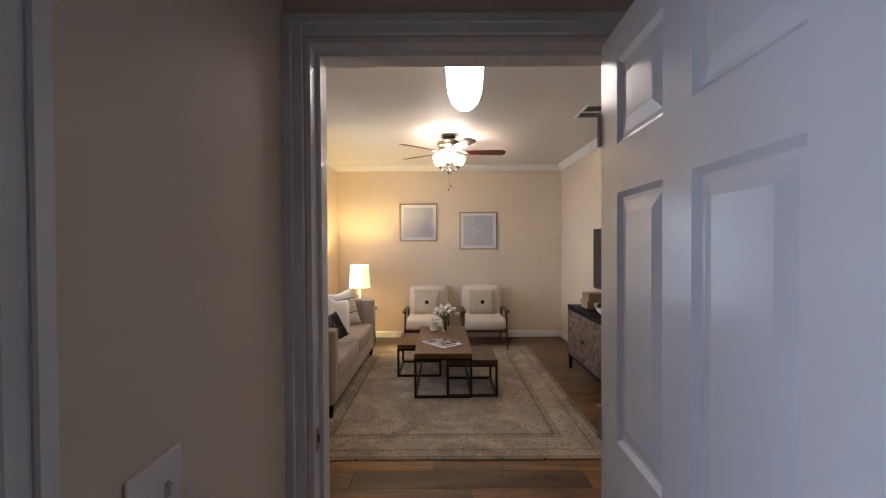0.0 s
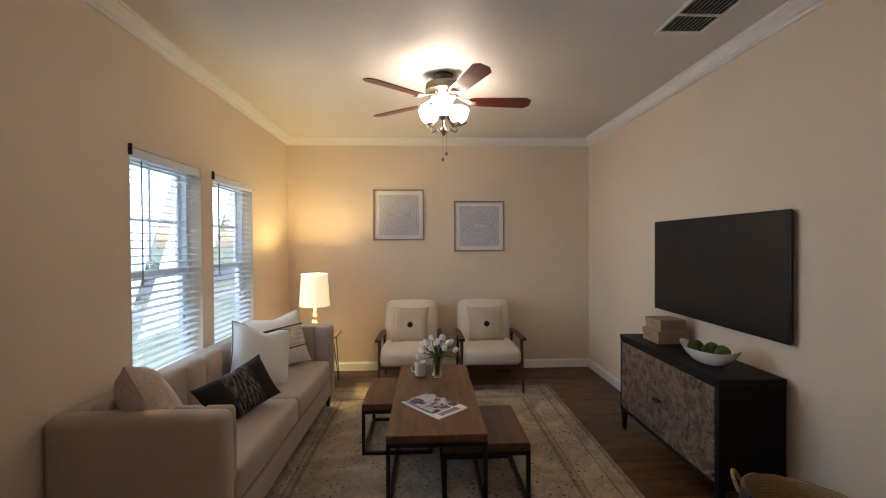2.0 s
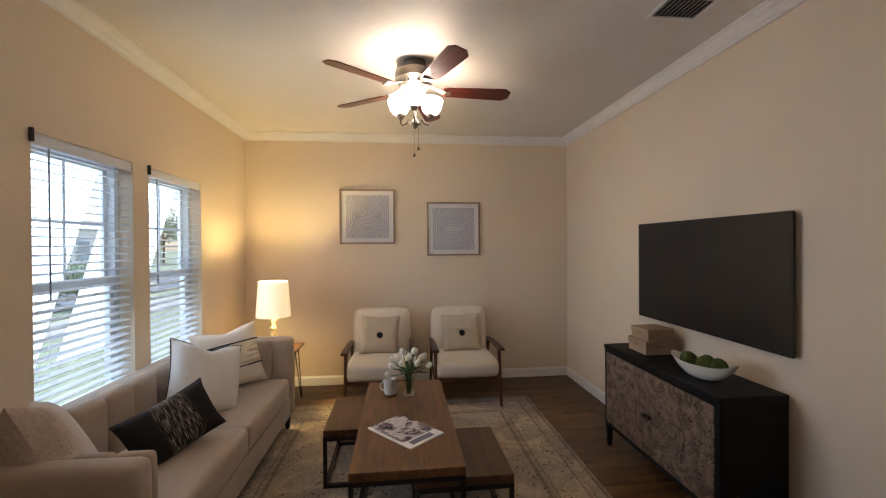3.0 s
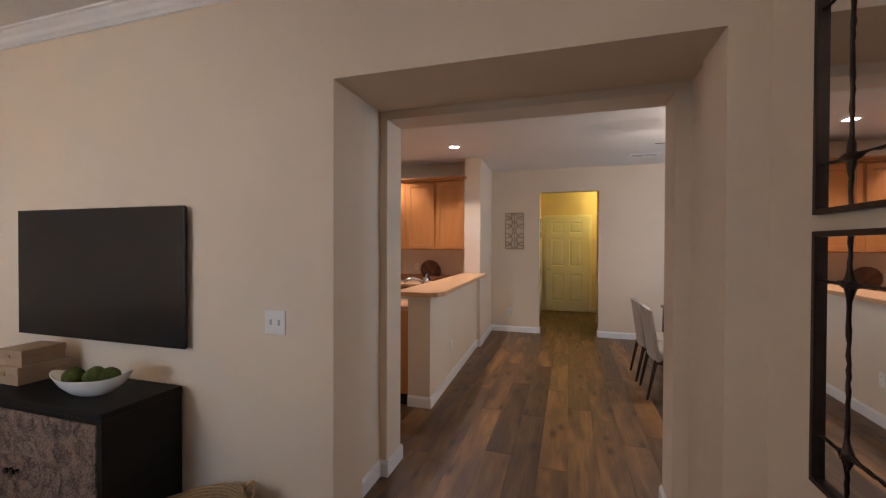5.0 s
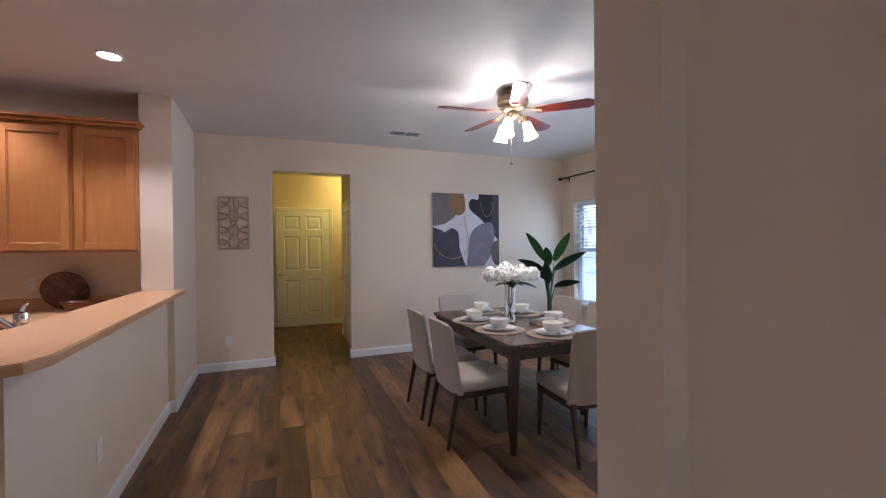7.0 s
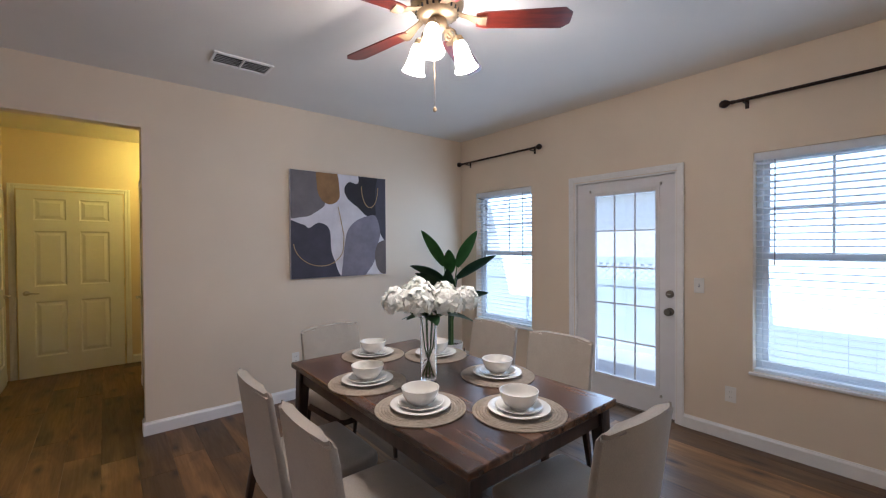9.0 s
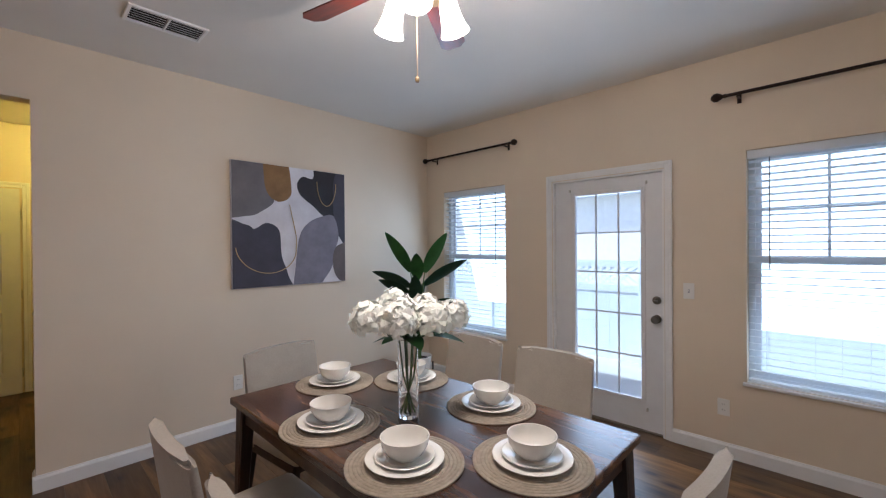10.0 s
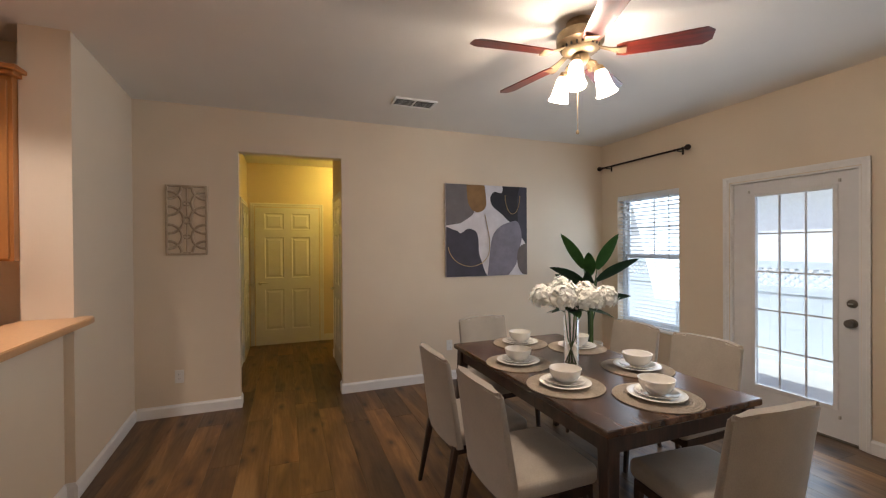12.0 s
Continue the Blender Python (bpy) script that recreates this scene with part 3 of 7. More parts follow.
def patio_door():
    x0, x1, top = PATIO[0], PATIO[1], PATIO[3]
    casing("trim_patio_casing", "y", DY, 1, x0, x1, top, 0.055)
    jambs("trim_patio_jamb", "y", DY - 0.16, DY, x0, x1, top, 0.1)
    d = thing("patio_door", "closed white patio door with a fifteen-pane glass panel", "door", kind="structure")
    a, b, y0, y1 = x0 + 0.016, x1 - 0.016, DY - 0.075, DY - 0.032
    gx0, gx1, gz0, gz1 = 4.965, 5.52, 0.245, 1.885
    bm = B()
    for q in ((a, gx0, 0.012, top - 0.017), (gx1, b, 0.012, top - 0.017), (gx0, gx1, 0.012, gz0), (gx0, gx1, gz1, top - 0.017)):
        box(bm, q[0], q[1], y0, y1, q[2], q[3])
    part("frame", bm, DOOR_W, d, smooth=False)
    bm = B()
    t = 0.024
    for q in ((gx0 - t, gx0 + 0.008, gz0 - t, gz1 + t), (gx1 - 0.008, gx1 + t, gz0 - t, gz1 + t), (gx0 + 0.008, gx1 - 0.008, gz0 - t, gz0 + 0.008), (gx0 + 0.008, gx1 - 0.008, gz1 - 0.008, gz1 + t)):
        box(bm, q[0], q[1], y1 + 0.0005, y1 + 0.012, q[2], q[3], r=0.003, seg=1)
    part("glazing_bead", bm, DOOR_W, d, smooth=False)
    pane = part("pane", bx(gx0 + 0.001, gx1 - 0.001, y0 + 0.018, y0 + 0.024, gz0 + 0.001, gz1 - 0.001), PANE, d, "clear glass panel", smooth=False)
    pane.visible_shadow = False
    for k in (1, 2):
        x = gx0 + (gx1 - gx0) * k / 3
        part("muntin", bx(x - 0.006, x + 0.006, y0 + 0.026, y0 + 0.036, gz0 + 0.008, gz1 - 0.008), DOOR_W, d, smooth=False)
    for k in (1, 2, 3, 4):
        z = gz0 + (gz1 - gz0) * k / 5
        part("muntin", bx(gx0 + 0.008, gx1 - 0.008, y0 + 0.0255, y0 + 0.035, z - 0.006, z + 0.006), DOOR_W, d, smooth=False)
    for z, big in ((0.885, 1), (1.028, 0)):
        m = Matrix.Translation((4.862, y1, z)) @ Matrix.Rotation(radians(-90), 4, "X")
        prof = ((0, 0), (0.032, 0), (0.032, 0.006), (0.013, 0.010), (0.012, 0.028), (0.026, 0.036), (0.030, 0.05), (0.024, 0.062), (0, 0.066)) if big else ((0, 0), (0.031, 0), (0.029, 0.012), (0.017, 0.015), (0.016, 0.02), (0, 0.02))
        k = part("knob" if big else "deadbolt", lathe(B(), prof, 24, m=m), PEWTER, d, "dark pewter knob" if big else "dark pewter deadbolt")
        if not big:
            part("thumb_turn", bx(4.862 - 0.014, 4.862 + 0.014, y1 + 0.02, y1 + 0.034, z - 0.004, z + 0.004, r=0.002), NICKEL, k)
    # small hooks of a removed curtain and the sill
    for x, z in ((4.93, 1.935), (5.56, 1.925), (4.93, 0.175)):
        part("hook", bx(x - 0.006, x + 0.006, y1 + 0.0005, y1 + 0.02, z - 0.012, z + 0.012, r=0.002), NICKEL, d, "small nickel curtain-rod hook")
    part("threshold", bx(x0 + 0.015, x1 - 0.015, DY - 0.15, DY - 0.005, -0.004, 0.012, r=0.003), PEWTER, d, "grey metal threshold")


patio_door()

casing("trim_hall_north_casing", "y", HY1, -1, 8.92, 9.70, 2.05)
six_panel("door_4", 0.74, 2.03, "closed white six-panel door near the hall's end", pose(8.94, HY1 - 0.012, 0.008, 0, 0, 0) @ pose(0, -0.02, 0))

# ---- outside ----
# Lawn, road, roof and leaf colours are paled: outdoor glare put into them.
GRASS = plain("paled_lawn_grass", srgb(166, 174, 142), 0.9, vary=0.35, scale=3.0, bump=0.5, bump_scale=60)
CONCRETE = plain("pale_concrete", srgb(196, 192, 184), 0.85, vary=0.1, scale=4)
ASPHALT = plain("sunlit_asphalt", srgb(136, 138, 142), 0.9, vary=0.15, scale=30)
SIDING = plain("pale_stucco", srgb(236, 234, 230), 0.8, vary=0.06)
ROOF = plain("paled_shingle_roof", srgb(220, 224, 228), 0.9, vary=0.25, scale=12)
LEAF_OUT = plain("paled_shrub_leaf", srgb(150, 168, 134), 0.7, vary=0.35, scale=5)
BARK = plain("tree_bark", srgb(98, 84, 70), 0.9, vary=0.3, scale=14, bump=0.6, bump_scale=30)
bm = B()
box(bm, -300, 300, -300, 300, -0.5, -0.16)
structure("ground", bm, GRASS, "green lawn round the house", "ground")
structure("pavement", bx(-7.6, -6.2, -60, 60, -0.159, -0.13), CONCRETE, "pale concrete pavement along the street", "pavement")
structure("road", bx(-16, -9.0, -60, 60, -0.1595, -0.145), ASPHALT, "grey asphalt street", "road")
# Added, not known to exist: pale concrete whitens the ground seen over the fence.
structure("lane", bx(-60, 60, -160, -4.2, -0.159, -0.14), CONCRETE, "added pale concrete strip that whitens the view behind the fence", "lane")
structure("patio_slab", bx(1.5, 9.4, -3.9, DY - 0.162, -0.159, -0.05), CONCRETE, "pale concrete patio slab", "patio")


def far_house(x, y, w, d, turn, label):
    h = thing("house", label, "house", pose(x, y, -0.16, 0, 0, turn))
    part("wall", bx(-w / 2, w / 2, -d / 2, d / 2, 0, 2.9), SIDING, h, smooth=False)
    bm = B()
    a = [bm.verts.new(p) for p in ((-w / 2 - 0.4, -d / 2 - 0.4, 2.9), (w / 2 + 0.4, -d / 2 - 0.4, 2.9), (w / 2 + 0.4, d / 2 + 0.4, 2.9), (-w / 2 - 0.4, d / 2 + 0.4, 2.9))]
    r = [bm.verts.new(p) for p in ((-w / 2 + 2, 0, 4.9), (w / 2 - 2, 0, 4.9))]
    for f in ((a[0], a[1], r[1], r[0]), (a[1], a[2], r[1]), (a[2], a[3], r[0], r[1]), (a[3], a[0], r[0]), (a[3], a[2], a[1], a[0])):
        bm.faces.new(f)
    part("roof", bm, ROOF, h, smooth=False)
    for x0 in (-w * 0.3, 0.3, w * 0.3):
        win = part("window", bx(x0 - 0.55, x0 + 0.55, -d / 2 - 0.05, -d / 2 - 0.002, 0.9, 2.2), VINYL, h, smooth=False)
        # Pane colour is paled too, with the outdoor glare in it.
        part("pane", bx(x0 - 0.48, x0 + 0.48, -d / 2 - 0.056, -d / 2 - 0.0505, 0.97, 2.13), plain("paled_window_glass", srgb(160, 172, 184), 0.2), win, smooth=False)


far_house(-24, 7, 13, 9, 90, "pale stucco house with a grey roof across the street")
far_house(7, -13, 17, 8, 180, "pale stucco house with a grey roof beyond the fence")
far_house(-24, 26, 12, 9, 90, "pale stucco house with a grey roof across the street")



def leafy(name, x, y, h, trunk, crown_r, leaves, label, cat):
    """A tree or shrub: tapered trunk with limbs and many small leaves in uneven clumps."""
    rnd = random.Random(int(x * 31 + y * 17))
    t = thing(name, label, cat, pose(x, y, -0.16))
    bm, tips = B(), []
    tube(bm, ((0, 0, 0), (0.05, 0.02, h * 0.3), (0.02, -0.04, h * 0.62)), (trunk, trunk * 0.8, trunk * 0.5), 8)
    for k in range(9):
        a, up = k * 2.4 + rnd.uniform(-0.3, 0.3), rnd.uniform(0.45, 0.95)
        e = Vector((math.cos(a) * crown_r * rnd.uniform(0.4, 0.85), math.sin(a) * crown_r * rnd.uniform(0.4, 0.85), h * up))
        s = Vector((0.03, 0, h * rnd.uniform(0.28, 0.55)))
        tube(bm, (s, (s + e) / 2 + Vector((0, 0, 0.05 * h)), e), (trunk * 0.45, trunk * 0.3, trunk * 0.12), 6)
        tips.append(e)
    part("trunk", bm, BARK, t)
    V, F = [], []
    for _ in range(leaves):
        c = rnd.choice(tips) + Vector((rnd.gauss(0, 0.3), rnd.gauss(0, 0.3), rnd.gauss(0, 0.24))) * crown_r
        u = Vector((rnd.uniform(-1, 1), rnd.uniform(-1, 1), rnd.uniform(-0.6, 0.6))).normalized() * 0.09 * crown_r
        w = u.cross(Vector((rnd.uniform(-1, 1), rnd.uniform(-1, 1), 1))).normalized() * 0.045 * crown_r
        i = len(V)
        V += [c - u, c + w, c + u, c - w]
        F += [(i, i + 1, i + 2), (i, i + 2, i + 3)]
    me = bpy.data.meshes.new("crown")
    me.from_pydata(V, [], F)
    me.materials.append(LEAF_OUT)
    c = new("crown", me)
    c.parent = t


leafy("tree", -27.0, 52.0, 5.5, 0.14, 2.2, 1600, "leafy street tree beside the pavement", "tree")
leafy("shrub", -9.0, 14.6, 1.2, 0.04, 0.7, 1400, "round green shrub on the lawn", "shrub")
leafy("shrub", -8.4, 10.2, 1.0, 0.04, 0.7, 1400, "round green shrub on the lawn", "shrub")


FENCE = plain("white_vinyl_fence", srgb(228, 236, 240), 0.5, vary=0.04)


def fence():
    """White vinyl privacy fence with a lattice top behind the patio."""
    f = thing("fence", "white vinyl privacy fence with a lattice top", "fence", pose(0, -3.65, -0.16))
    me_post = me_board = None
    for k in range(9):
        x = -4.0 + k * 2.4
        p = new("post", me_post) if me_post else part("post", bx(-0.06, 0.06, -0.06, 0.06, 0, 1.45, r=0.01), FENCE, None, smooth=False)
        me_post = p.data
        p.parent, p.location = f, (x, 0, 0)
        if k == 8:
            break
        for z in (0.1, 1.0, 1.32):
            r = new("rail", bpy.data.meshes["rail"]) if "rail" in bpy.data.meshes else part("rail", bx(0.06, 2.34, -0.025, 0.025, 0, 0.09), FENCE, None, smooth=False)
            r.parent, r.location = f, (x, 0, z)
        for j in range(12):
            b = new("board", me_board) if me_board else part("board", bx(0.001, 0.189, -0.012, 0.012, 0, 0.81), FENCE, None, smooth=False)
            me_board = b.data
            b.parent, b.location = f, (x + 0.06 + j * 0.19, 0, 0.19)
        bm = B()
        for j in range(-3, 23):
            for s in (-1, 1):
                xa = 0.06 + j * 0.10
                xb = xa + 0.27 * s
                if min(xa, xb) < 0.06 or max(xa, xb) > 2.34:
                    continue
                tube(bm, ((xa, s * 0.006, 1.09), (xb, s * 0.006, 1.32)), 0.012, 4)
        l = part("lattice", bm, FENCE, f, smooth=False)
        l.location = (x, 0, 0)


fence()

# ---- materials of the things ----
SOFA = fabric("greige_sofa_fabric", srgb(178, 160, 144), 380, 0.06)
CREAM = fabric("cream_chair_fabric", srgb(222, 210, 194), 380, 0.06)
LINEN = fabric("oatmeal_linen", srgb(196, 180, 158), 260, 0.14)
OATTWEED = fabric("beige_tweed", srgb(174, 164, 151), 300, 0.12)
WHITECLOTH = fabric("white_cotton", srgb(226, 222, 218), 420, 0.05)
BLUSH = fabric("blush_chenille", srgb(196, 176, 160), 160, 0.22, bump=0.7)
BLACKCLOTH = fabric("black_woven_cloth", srgb(30, 28, 28), 300, 0.2)
GREYKNIT = fabric("grey_knit", srgb(104, 102, 102), 120, 0.3, bump=0.9)
PIPING = fabric("black_piping", srgb(40, 36, 34), 300, 0.1)
WALNUT = wood("walnut_leg", srgb(52, 30, 20), srgb(78, 47, 31), srgb(96, 60, 40), 0.4, (9, 9, 1.2), jitter=False)
OAKTOP = wood("honey_brown_tabletop", srgb(66, 44, 25), srgb(94, 64, 37), srgb(116, 82, 49), 0.35, (9, 1.0, 9), jitter=True, scale=6)
DINETOP = wood("dark_acacia_tabletop", srgb(44, 28, 20), srgb(84, 56, 40), srgb(134, 98, 72), 0.26, (0.8, 7, 7), jitter=False, scale=4.2, bump=0.06, coat=0.3)
DARKWOOD = wood("dark_espresso_wood", srgb(40, 27, 21), srgb(60, 42, 33), srgb(76, 54, 42), 0.4, (9, 9, 1), jitter=False)
BLACKWOOD = wood("black_stained_wood", srgb(11, 10, 10), srgb(16, 15, 15), srgb(24, 22, 21), 0.55, (1, 9, 9), jitter=False)
BLACKWOOD.node_tree.nodes["Principled BSDF"].inputs["Specular IOR Level"].default_value = 0.25
CABINET = wood("honey_maple_cabinet", srgb(170, 108, 56), srgb(177, 115, 61), srgb(184, 123, 68), 0.36, (4, 4, 0.5), jitter=False, bump=0.04, streaks=0.14)
CHERRY = wood("cherry_fan_blade", srgb(70, 20, 12), srgb(104, 32, 18), srgb(130, 46, 26), 0.3, (0.8, 8, 8), jitter=False, coat=0.3)
BOARD = wood("round_acacia_board", srgb(50, 28, 20), srgb(86, 50, 34), srgb(128, 84, 60), 0.4, (7, 7, 0.8), jitter=False)
BOWLWOOD = wood("reddish_wooden_bowl", srgb(84, 44, 26), srgb(112, 60, 36), srgb(134, 78, 48), 0.4, (1, 7, 7), jitter=False)
LAMINATE = plain("tan_laminate_counter", srgb(204, 158, 114), 0.35, vary=0.08, scale=60)
CERAMIC = plain("white_glazed_ceramic", srgb(238, 234, 226), 0.12, vary=0.02)
STEEL = plain("stainless_steel", (0.56, 0.57, 0.58), 0.28, 1.0, 0.05, 40)
DARKGLASS = plain("black_glass", srgb(14, 15, 17), 0.06, vary=0.02)
SCREEN = plain("matt_black_screen", srgb(15, 17, 20), 0.3, vary=0.03)
GREEN = plain("leaf_green", srgb(66, 110, 52), 0.4, vary=0.35, scale=7)
DKGREEN = plain("dark_leaf_green", srgb(42, 70, 46), 0.38, vary=0.35, scale=7)
STEMG = plain("stem_green", srgb(78, 104, 46), 0.5, vary=0.2)
PETAL = plain("white_petal", srgb(250, 249, 240), 0.7, vary=0.04, scale=20)
MOSS = plain("moss_green", srgb(74, 84, 30), 0.95, vary=0.5, scale=40, bump=1.0, bump_scale=90)
KRAFT = plain("tan_wooden_box", srgb(170, 142, 116), 0.7, vary=0.12, scale=8)
PAPER = plain("white_paper", srgb(232, 228, 224), 0.55, vary=0.03)
INKGREY = plain("grey_ink", srgb(176, 174, 178), 0.6, vary=0.05)
TAUPE = plain("taupe_frame", srgb(150, 130, 108), 0.5, vary=0.1)
VASEGLASS = glass("vase_glass")
LAMPBASE = plain("aged_cream_turned_wood", srgb(196, 176, 140), 0.6, vary=0.2, scale=14)
SHADE = glow("lit_linen_shade", (1.0, 0.76, 0.36), 0.4)
FANGLASS = glow("lit_frosted_glass", (1.0, 0.86, 0.66), 15.0)
BELLGLASS = glow("lit_bell_glass", (1.0, 0.90, 0.74), 13.0)
_t = BELLGLASS.node_tree
_tr, _mx = _t.nodes.new("ShaderNodeBsdfTransparent"), _t.nodes.new("ShaderNodeMixShader")
_mx.inputs[0].default_value = 0.55
_t.links.new(_t.nodes["Principled BSDF"].outputs[0], _mx.inputs[1])
_t.links.new(_tr.outputs[0], _mx.inputs[2])
_t.links.new(_mx.outputs[0], _t.nodes["Material Output"].inputs["Surface"])
PENDGLASS = glow("lit_alabaster_glass", (1.0, 0.90, 0.77), 3.7)
CANGLOW = glow("lit_downlight", (1.0, 0.95, 0.88), 13.0)


def woven(name, colour):
    k = Nodes(name)
    v = k.coords((1, 1, 1))
    w = k.n("ShaderNodeTexWave", Scale=22.0, Distortion=2.0, Detail=2.0)
    w.bands_direction = "Z"
    k.l(v, w.inputs["Vector"])
    f = k.noise(v, 60, 4, 0.6)
    lo = tuple(c * 0.55 for c in colour[:3])
    col = k.mix(0.5, k.ramp(w.outputs["Fac"], (0.1, lo), (0.6, colour)), k.ramp(f, (0.3, lo), (0.6, colour)))
    k.bump(k.mix(0.5, w.outputs["Fac"], f), 0.8, 0.004)
    return k.set(Base_Color=col, Roughness=0.85)


def rug_material(hx, hy):
    """Faded oriental rug: border bands from the distance to the edge, medallion mottle, dark flecks."""
    k = Nodes("faded_oriental_rug")
    v = k.coords()
    sep = k.n("ShaderNodeSeparateXYZ")
    k.l(v, sep.inputs[0])

    def math_node(op, a, b=None):
        m = k.n("ShaderNodeMath")
        m.operation = op
        for i, q in enumerate((a, b)):
            if q is None:
                continue
            if hasattr(q, "links"):
                k.l(q, m.inputs[i])
            else:
                m.inputs[i].default_value = q
        return m.outputs[0]

    dx = math_node("SUBTRACT", hx, math_node("ABSOLUTE", sep.outputs["X"]))
    dy = math_node("SUBTRACT", hy, math_node("ABSOLUTE", sep.outputs["Y"]))
    d = math_node("MINIMUM", dx, dy)
    wobble = math_node("MULTIPLY", math_node("SUBTRACT", k.noise(v, 14, 3), 0.5), 0.02)
    dd = math_node("ADD", d, wobble)
    field, tan, line = srgb(174, 160, 144), srgb(178, 164, 146), srgb(122, 112, 102)
    bands = k.ramp(dd, (0.0, tan), (0.03, line), (0.04, tan), (0.10, srgb(166, 154, 138)), (0.11, tan), (0.125, line), (0.135, tan), (0.30, srgb(182, 170, 152)), (0.31, line), (0.32, tan), (0.36, line), (0.372, srgb(172, 158, 142)), (0.42, field))
    blotch = k.ramp(k.noise(v, 2.6, 6, 0.62, 1.2), (0.38, (0.64, 0.64, 0.67)), (0.5, (0.88, 0.88, 0.90)), (0.60, (1.22, 1.18, 1.10)))
    col = k.mix(0.8, bands, blotch, "MULTIPLY")
    vor = k.n("ShaderNodeTexVoronoi", Scale=16.0)
    vor.feature = "DISTANCE_TO_EDGE"
    k.l(v, vor.inputs["Vector"])
    scroll = k.ramp(vor.outputs["Distance"], (0.02, (0.62, 0.60, 0.58)), (0.08, (1, 1, 1)))
    col = k.mix(0.55, col, scroll, "MULTIPLY")
    fine = k.ramp(k.noise(v, 75, 5, 0.7), (0.35, (0.72, 0.70, 0.68)), (0.62, (1.08, 1.07, 1.05)))
    col = k.mix(0.7, col, fine, "MULTIPLY")
    v2 = k.n("ShaderNodeTexVoronoi", Scale=22.0)
    k.l(v, v2.inputs["Vector"])
    cluster = k.noise(v, 3.2, 2)
    thr = math_node("MULTIPLY", math_node("GREATER_THAN", cluster, 0.44), 0.23)
    fl = math_node("LESS_THAN", math_node("ADD", v2.outputs["Distance"], math_node("MULTIPLY", k.noise(v, 90, 2), 0.12)), thr)
    col = k.mix(fl, col, srgb(48, 40, 38))
    k.bump(k.noise(v, 300, 3), 0.6, 0.003)
    return k.set(Base_Color=col, Roughness=0.97, Sheen_Weight=0.2, Specular_IOR_Level=0.1)


def carved(name):
    """Carved grey-brown wood: swirling relief with dark recesses."""
    k = Nodes(name)
    v = k.coords((1, 1, 1))
    sw = k.n("ShaderNodeTexNoise", Scale=5.0, Detail=2.0, Distortion=3.5)
    k.l(v, sw.inputs["Vector"])
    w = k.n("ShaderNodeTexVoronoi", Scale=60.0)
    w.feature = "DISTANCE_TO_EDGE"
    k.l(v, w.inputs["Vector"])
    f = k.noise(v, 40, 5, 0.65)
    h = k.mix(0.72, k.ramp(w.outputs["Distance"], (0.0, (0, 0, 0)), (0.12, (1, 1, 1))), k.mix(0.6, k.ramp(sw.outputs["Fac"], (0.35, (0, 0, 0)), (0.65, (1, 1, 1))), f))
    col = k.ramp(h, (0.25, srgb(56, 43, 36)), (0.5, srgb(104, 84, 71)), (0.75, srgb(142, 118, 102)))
    k.bump(h, 1.0, 0.008)
    return k.set(Base_Color=col, Roughness=0.75)


def black_ikat(name):
    """Black cloth with pale broken stripes in its middle."""
    k = Nodes(name)
    v = k.coords()
    sep = k.n("ShaderNodeSeparateXYZ")
    k.l(v, sep.inputs[0])
    st = k.noise(k.coords((190, 1, 20)), 1.0, 2)
    m = k.n("ShaderNodeMath")
    m.operation = "ABSOLUTE"
    k.l(sep.outputs["X"], m.inputs[0])
    band = k.ramp(m.outputs[0], (0.07, (1, 1, 1)), (0.10, (0, 0, 0)))
    pat = k.mix(1.0, band, k.ramp(st, (0.52, (0, 0, 0)), (0.58, (1, 1, 1))), "MULTIPLY")
    k.bump(k.noise(v, 260, 3), 0.5)
    return k.set(Base_Color=k.mix(pat, srgb(26, 24, 24), srgb(140, 131, 122)), Roughness=0.95)


BASKET = woven("seagrass_weave", srgb(176, 146, 104))
MAT_WEAVE = woven("grey_beige_placemat", srgb(164, 150, 132))
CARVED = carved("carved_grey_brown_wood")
IKAT = black_ikat("black_ikat_cloth")


FANBRASS = plain("dull_antique_brass", srgb(150, 128, 98), 0.42, 0.7, 0.15, 30)


# ---- shape helpers for the things ----
def cushion(w, h, d, pinch=0.16, n=16, seed=0, chop=0.0):
    """A stuffed cushion standing in the xz plane, w wide, h high, with pulled corners."""
    rnd = random.Random(seed)
    bm, sides = B(), []
    ph = rnd.uniform(0, 6)
    for s in (-1, 1):
        g = []
        for i in range(n + 1):
            row = []
            for j in range(n + 1):
                u, v = 2 * i / n - 1, 2 * j / n - 1
                e = max(0.0, (1 - u ** 4) * (1 - v ** 4)) ** 0.55
                px, pz = 1 - pinch * (1 - v * v) ** 1 * abs(u) ** 3 * 0.6, 1 - pinch * (1 - u * u) * abs(v) ** 3 * 0.6
                y = s * (d / 2) * e * (1 + 0.07 * math.sin(3 * u + ph) * math.cos(2.5 * v + ph))
                dent = chop * h * math.exp(-(u / 0.38) ** 2) * max(0.0, v) ** 2
                row.append(bm.verts.new((u * w / 2 * px, y, v * h / 2 * pz - dent)) if s < 0 or 0 < i < n and 0 < j < n else sides[0][i][j])
            g.append(row)
        sides.append(g)
        for i in range(n):
            for j in range(n):
                q = (g[i][j], g[i + 1][j], g[i + 1][j + 1], g[i][j + 1])
                bm.faces.new(q if s < 0 else q[::-1])
    return bm


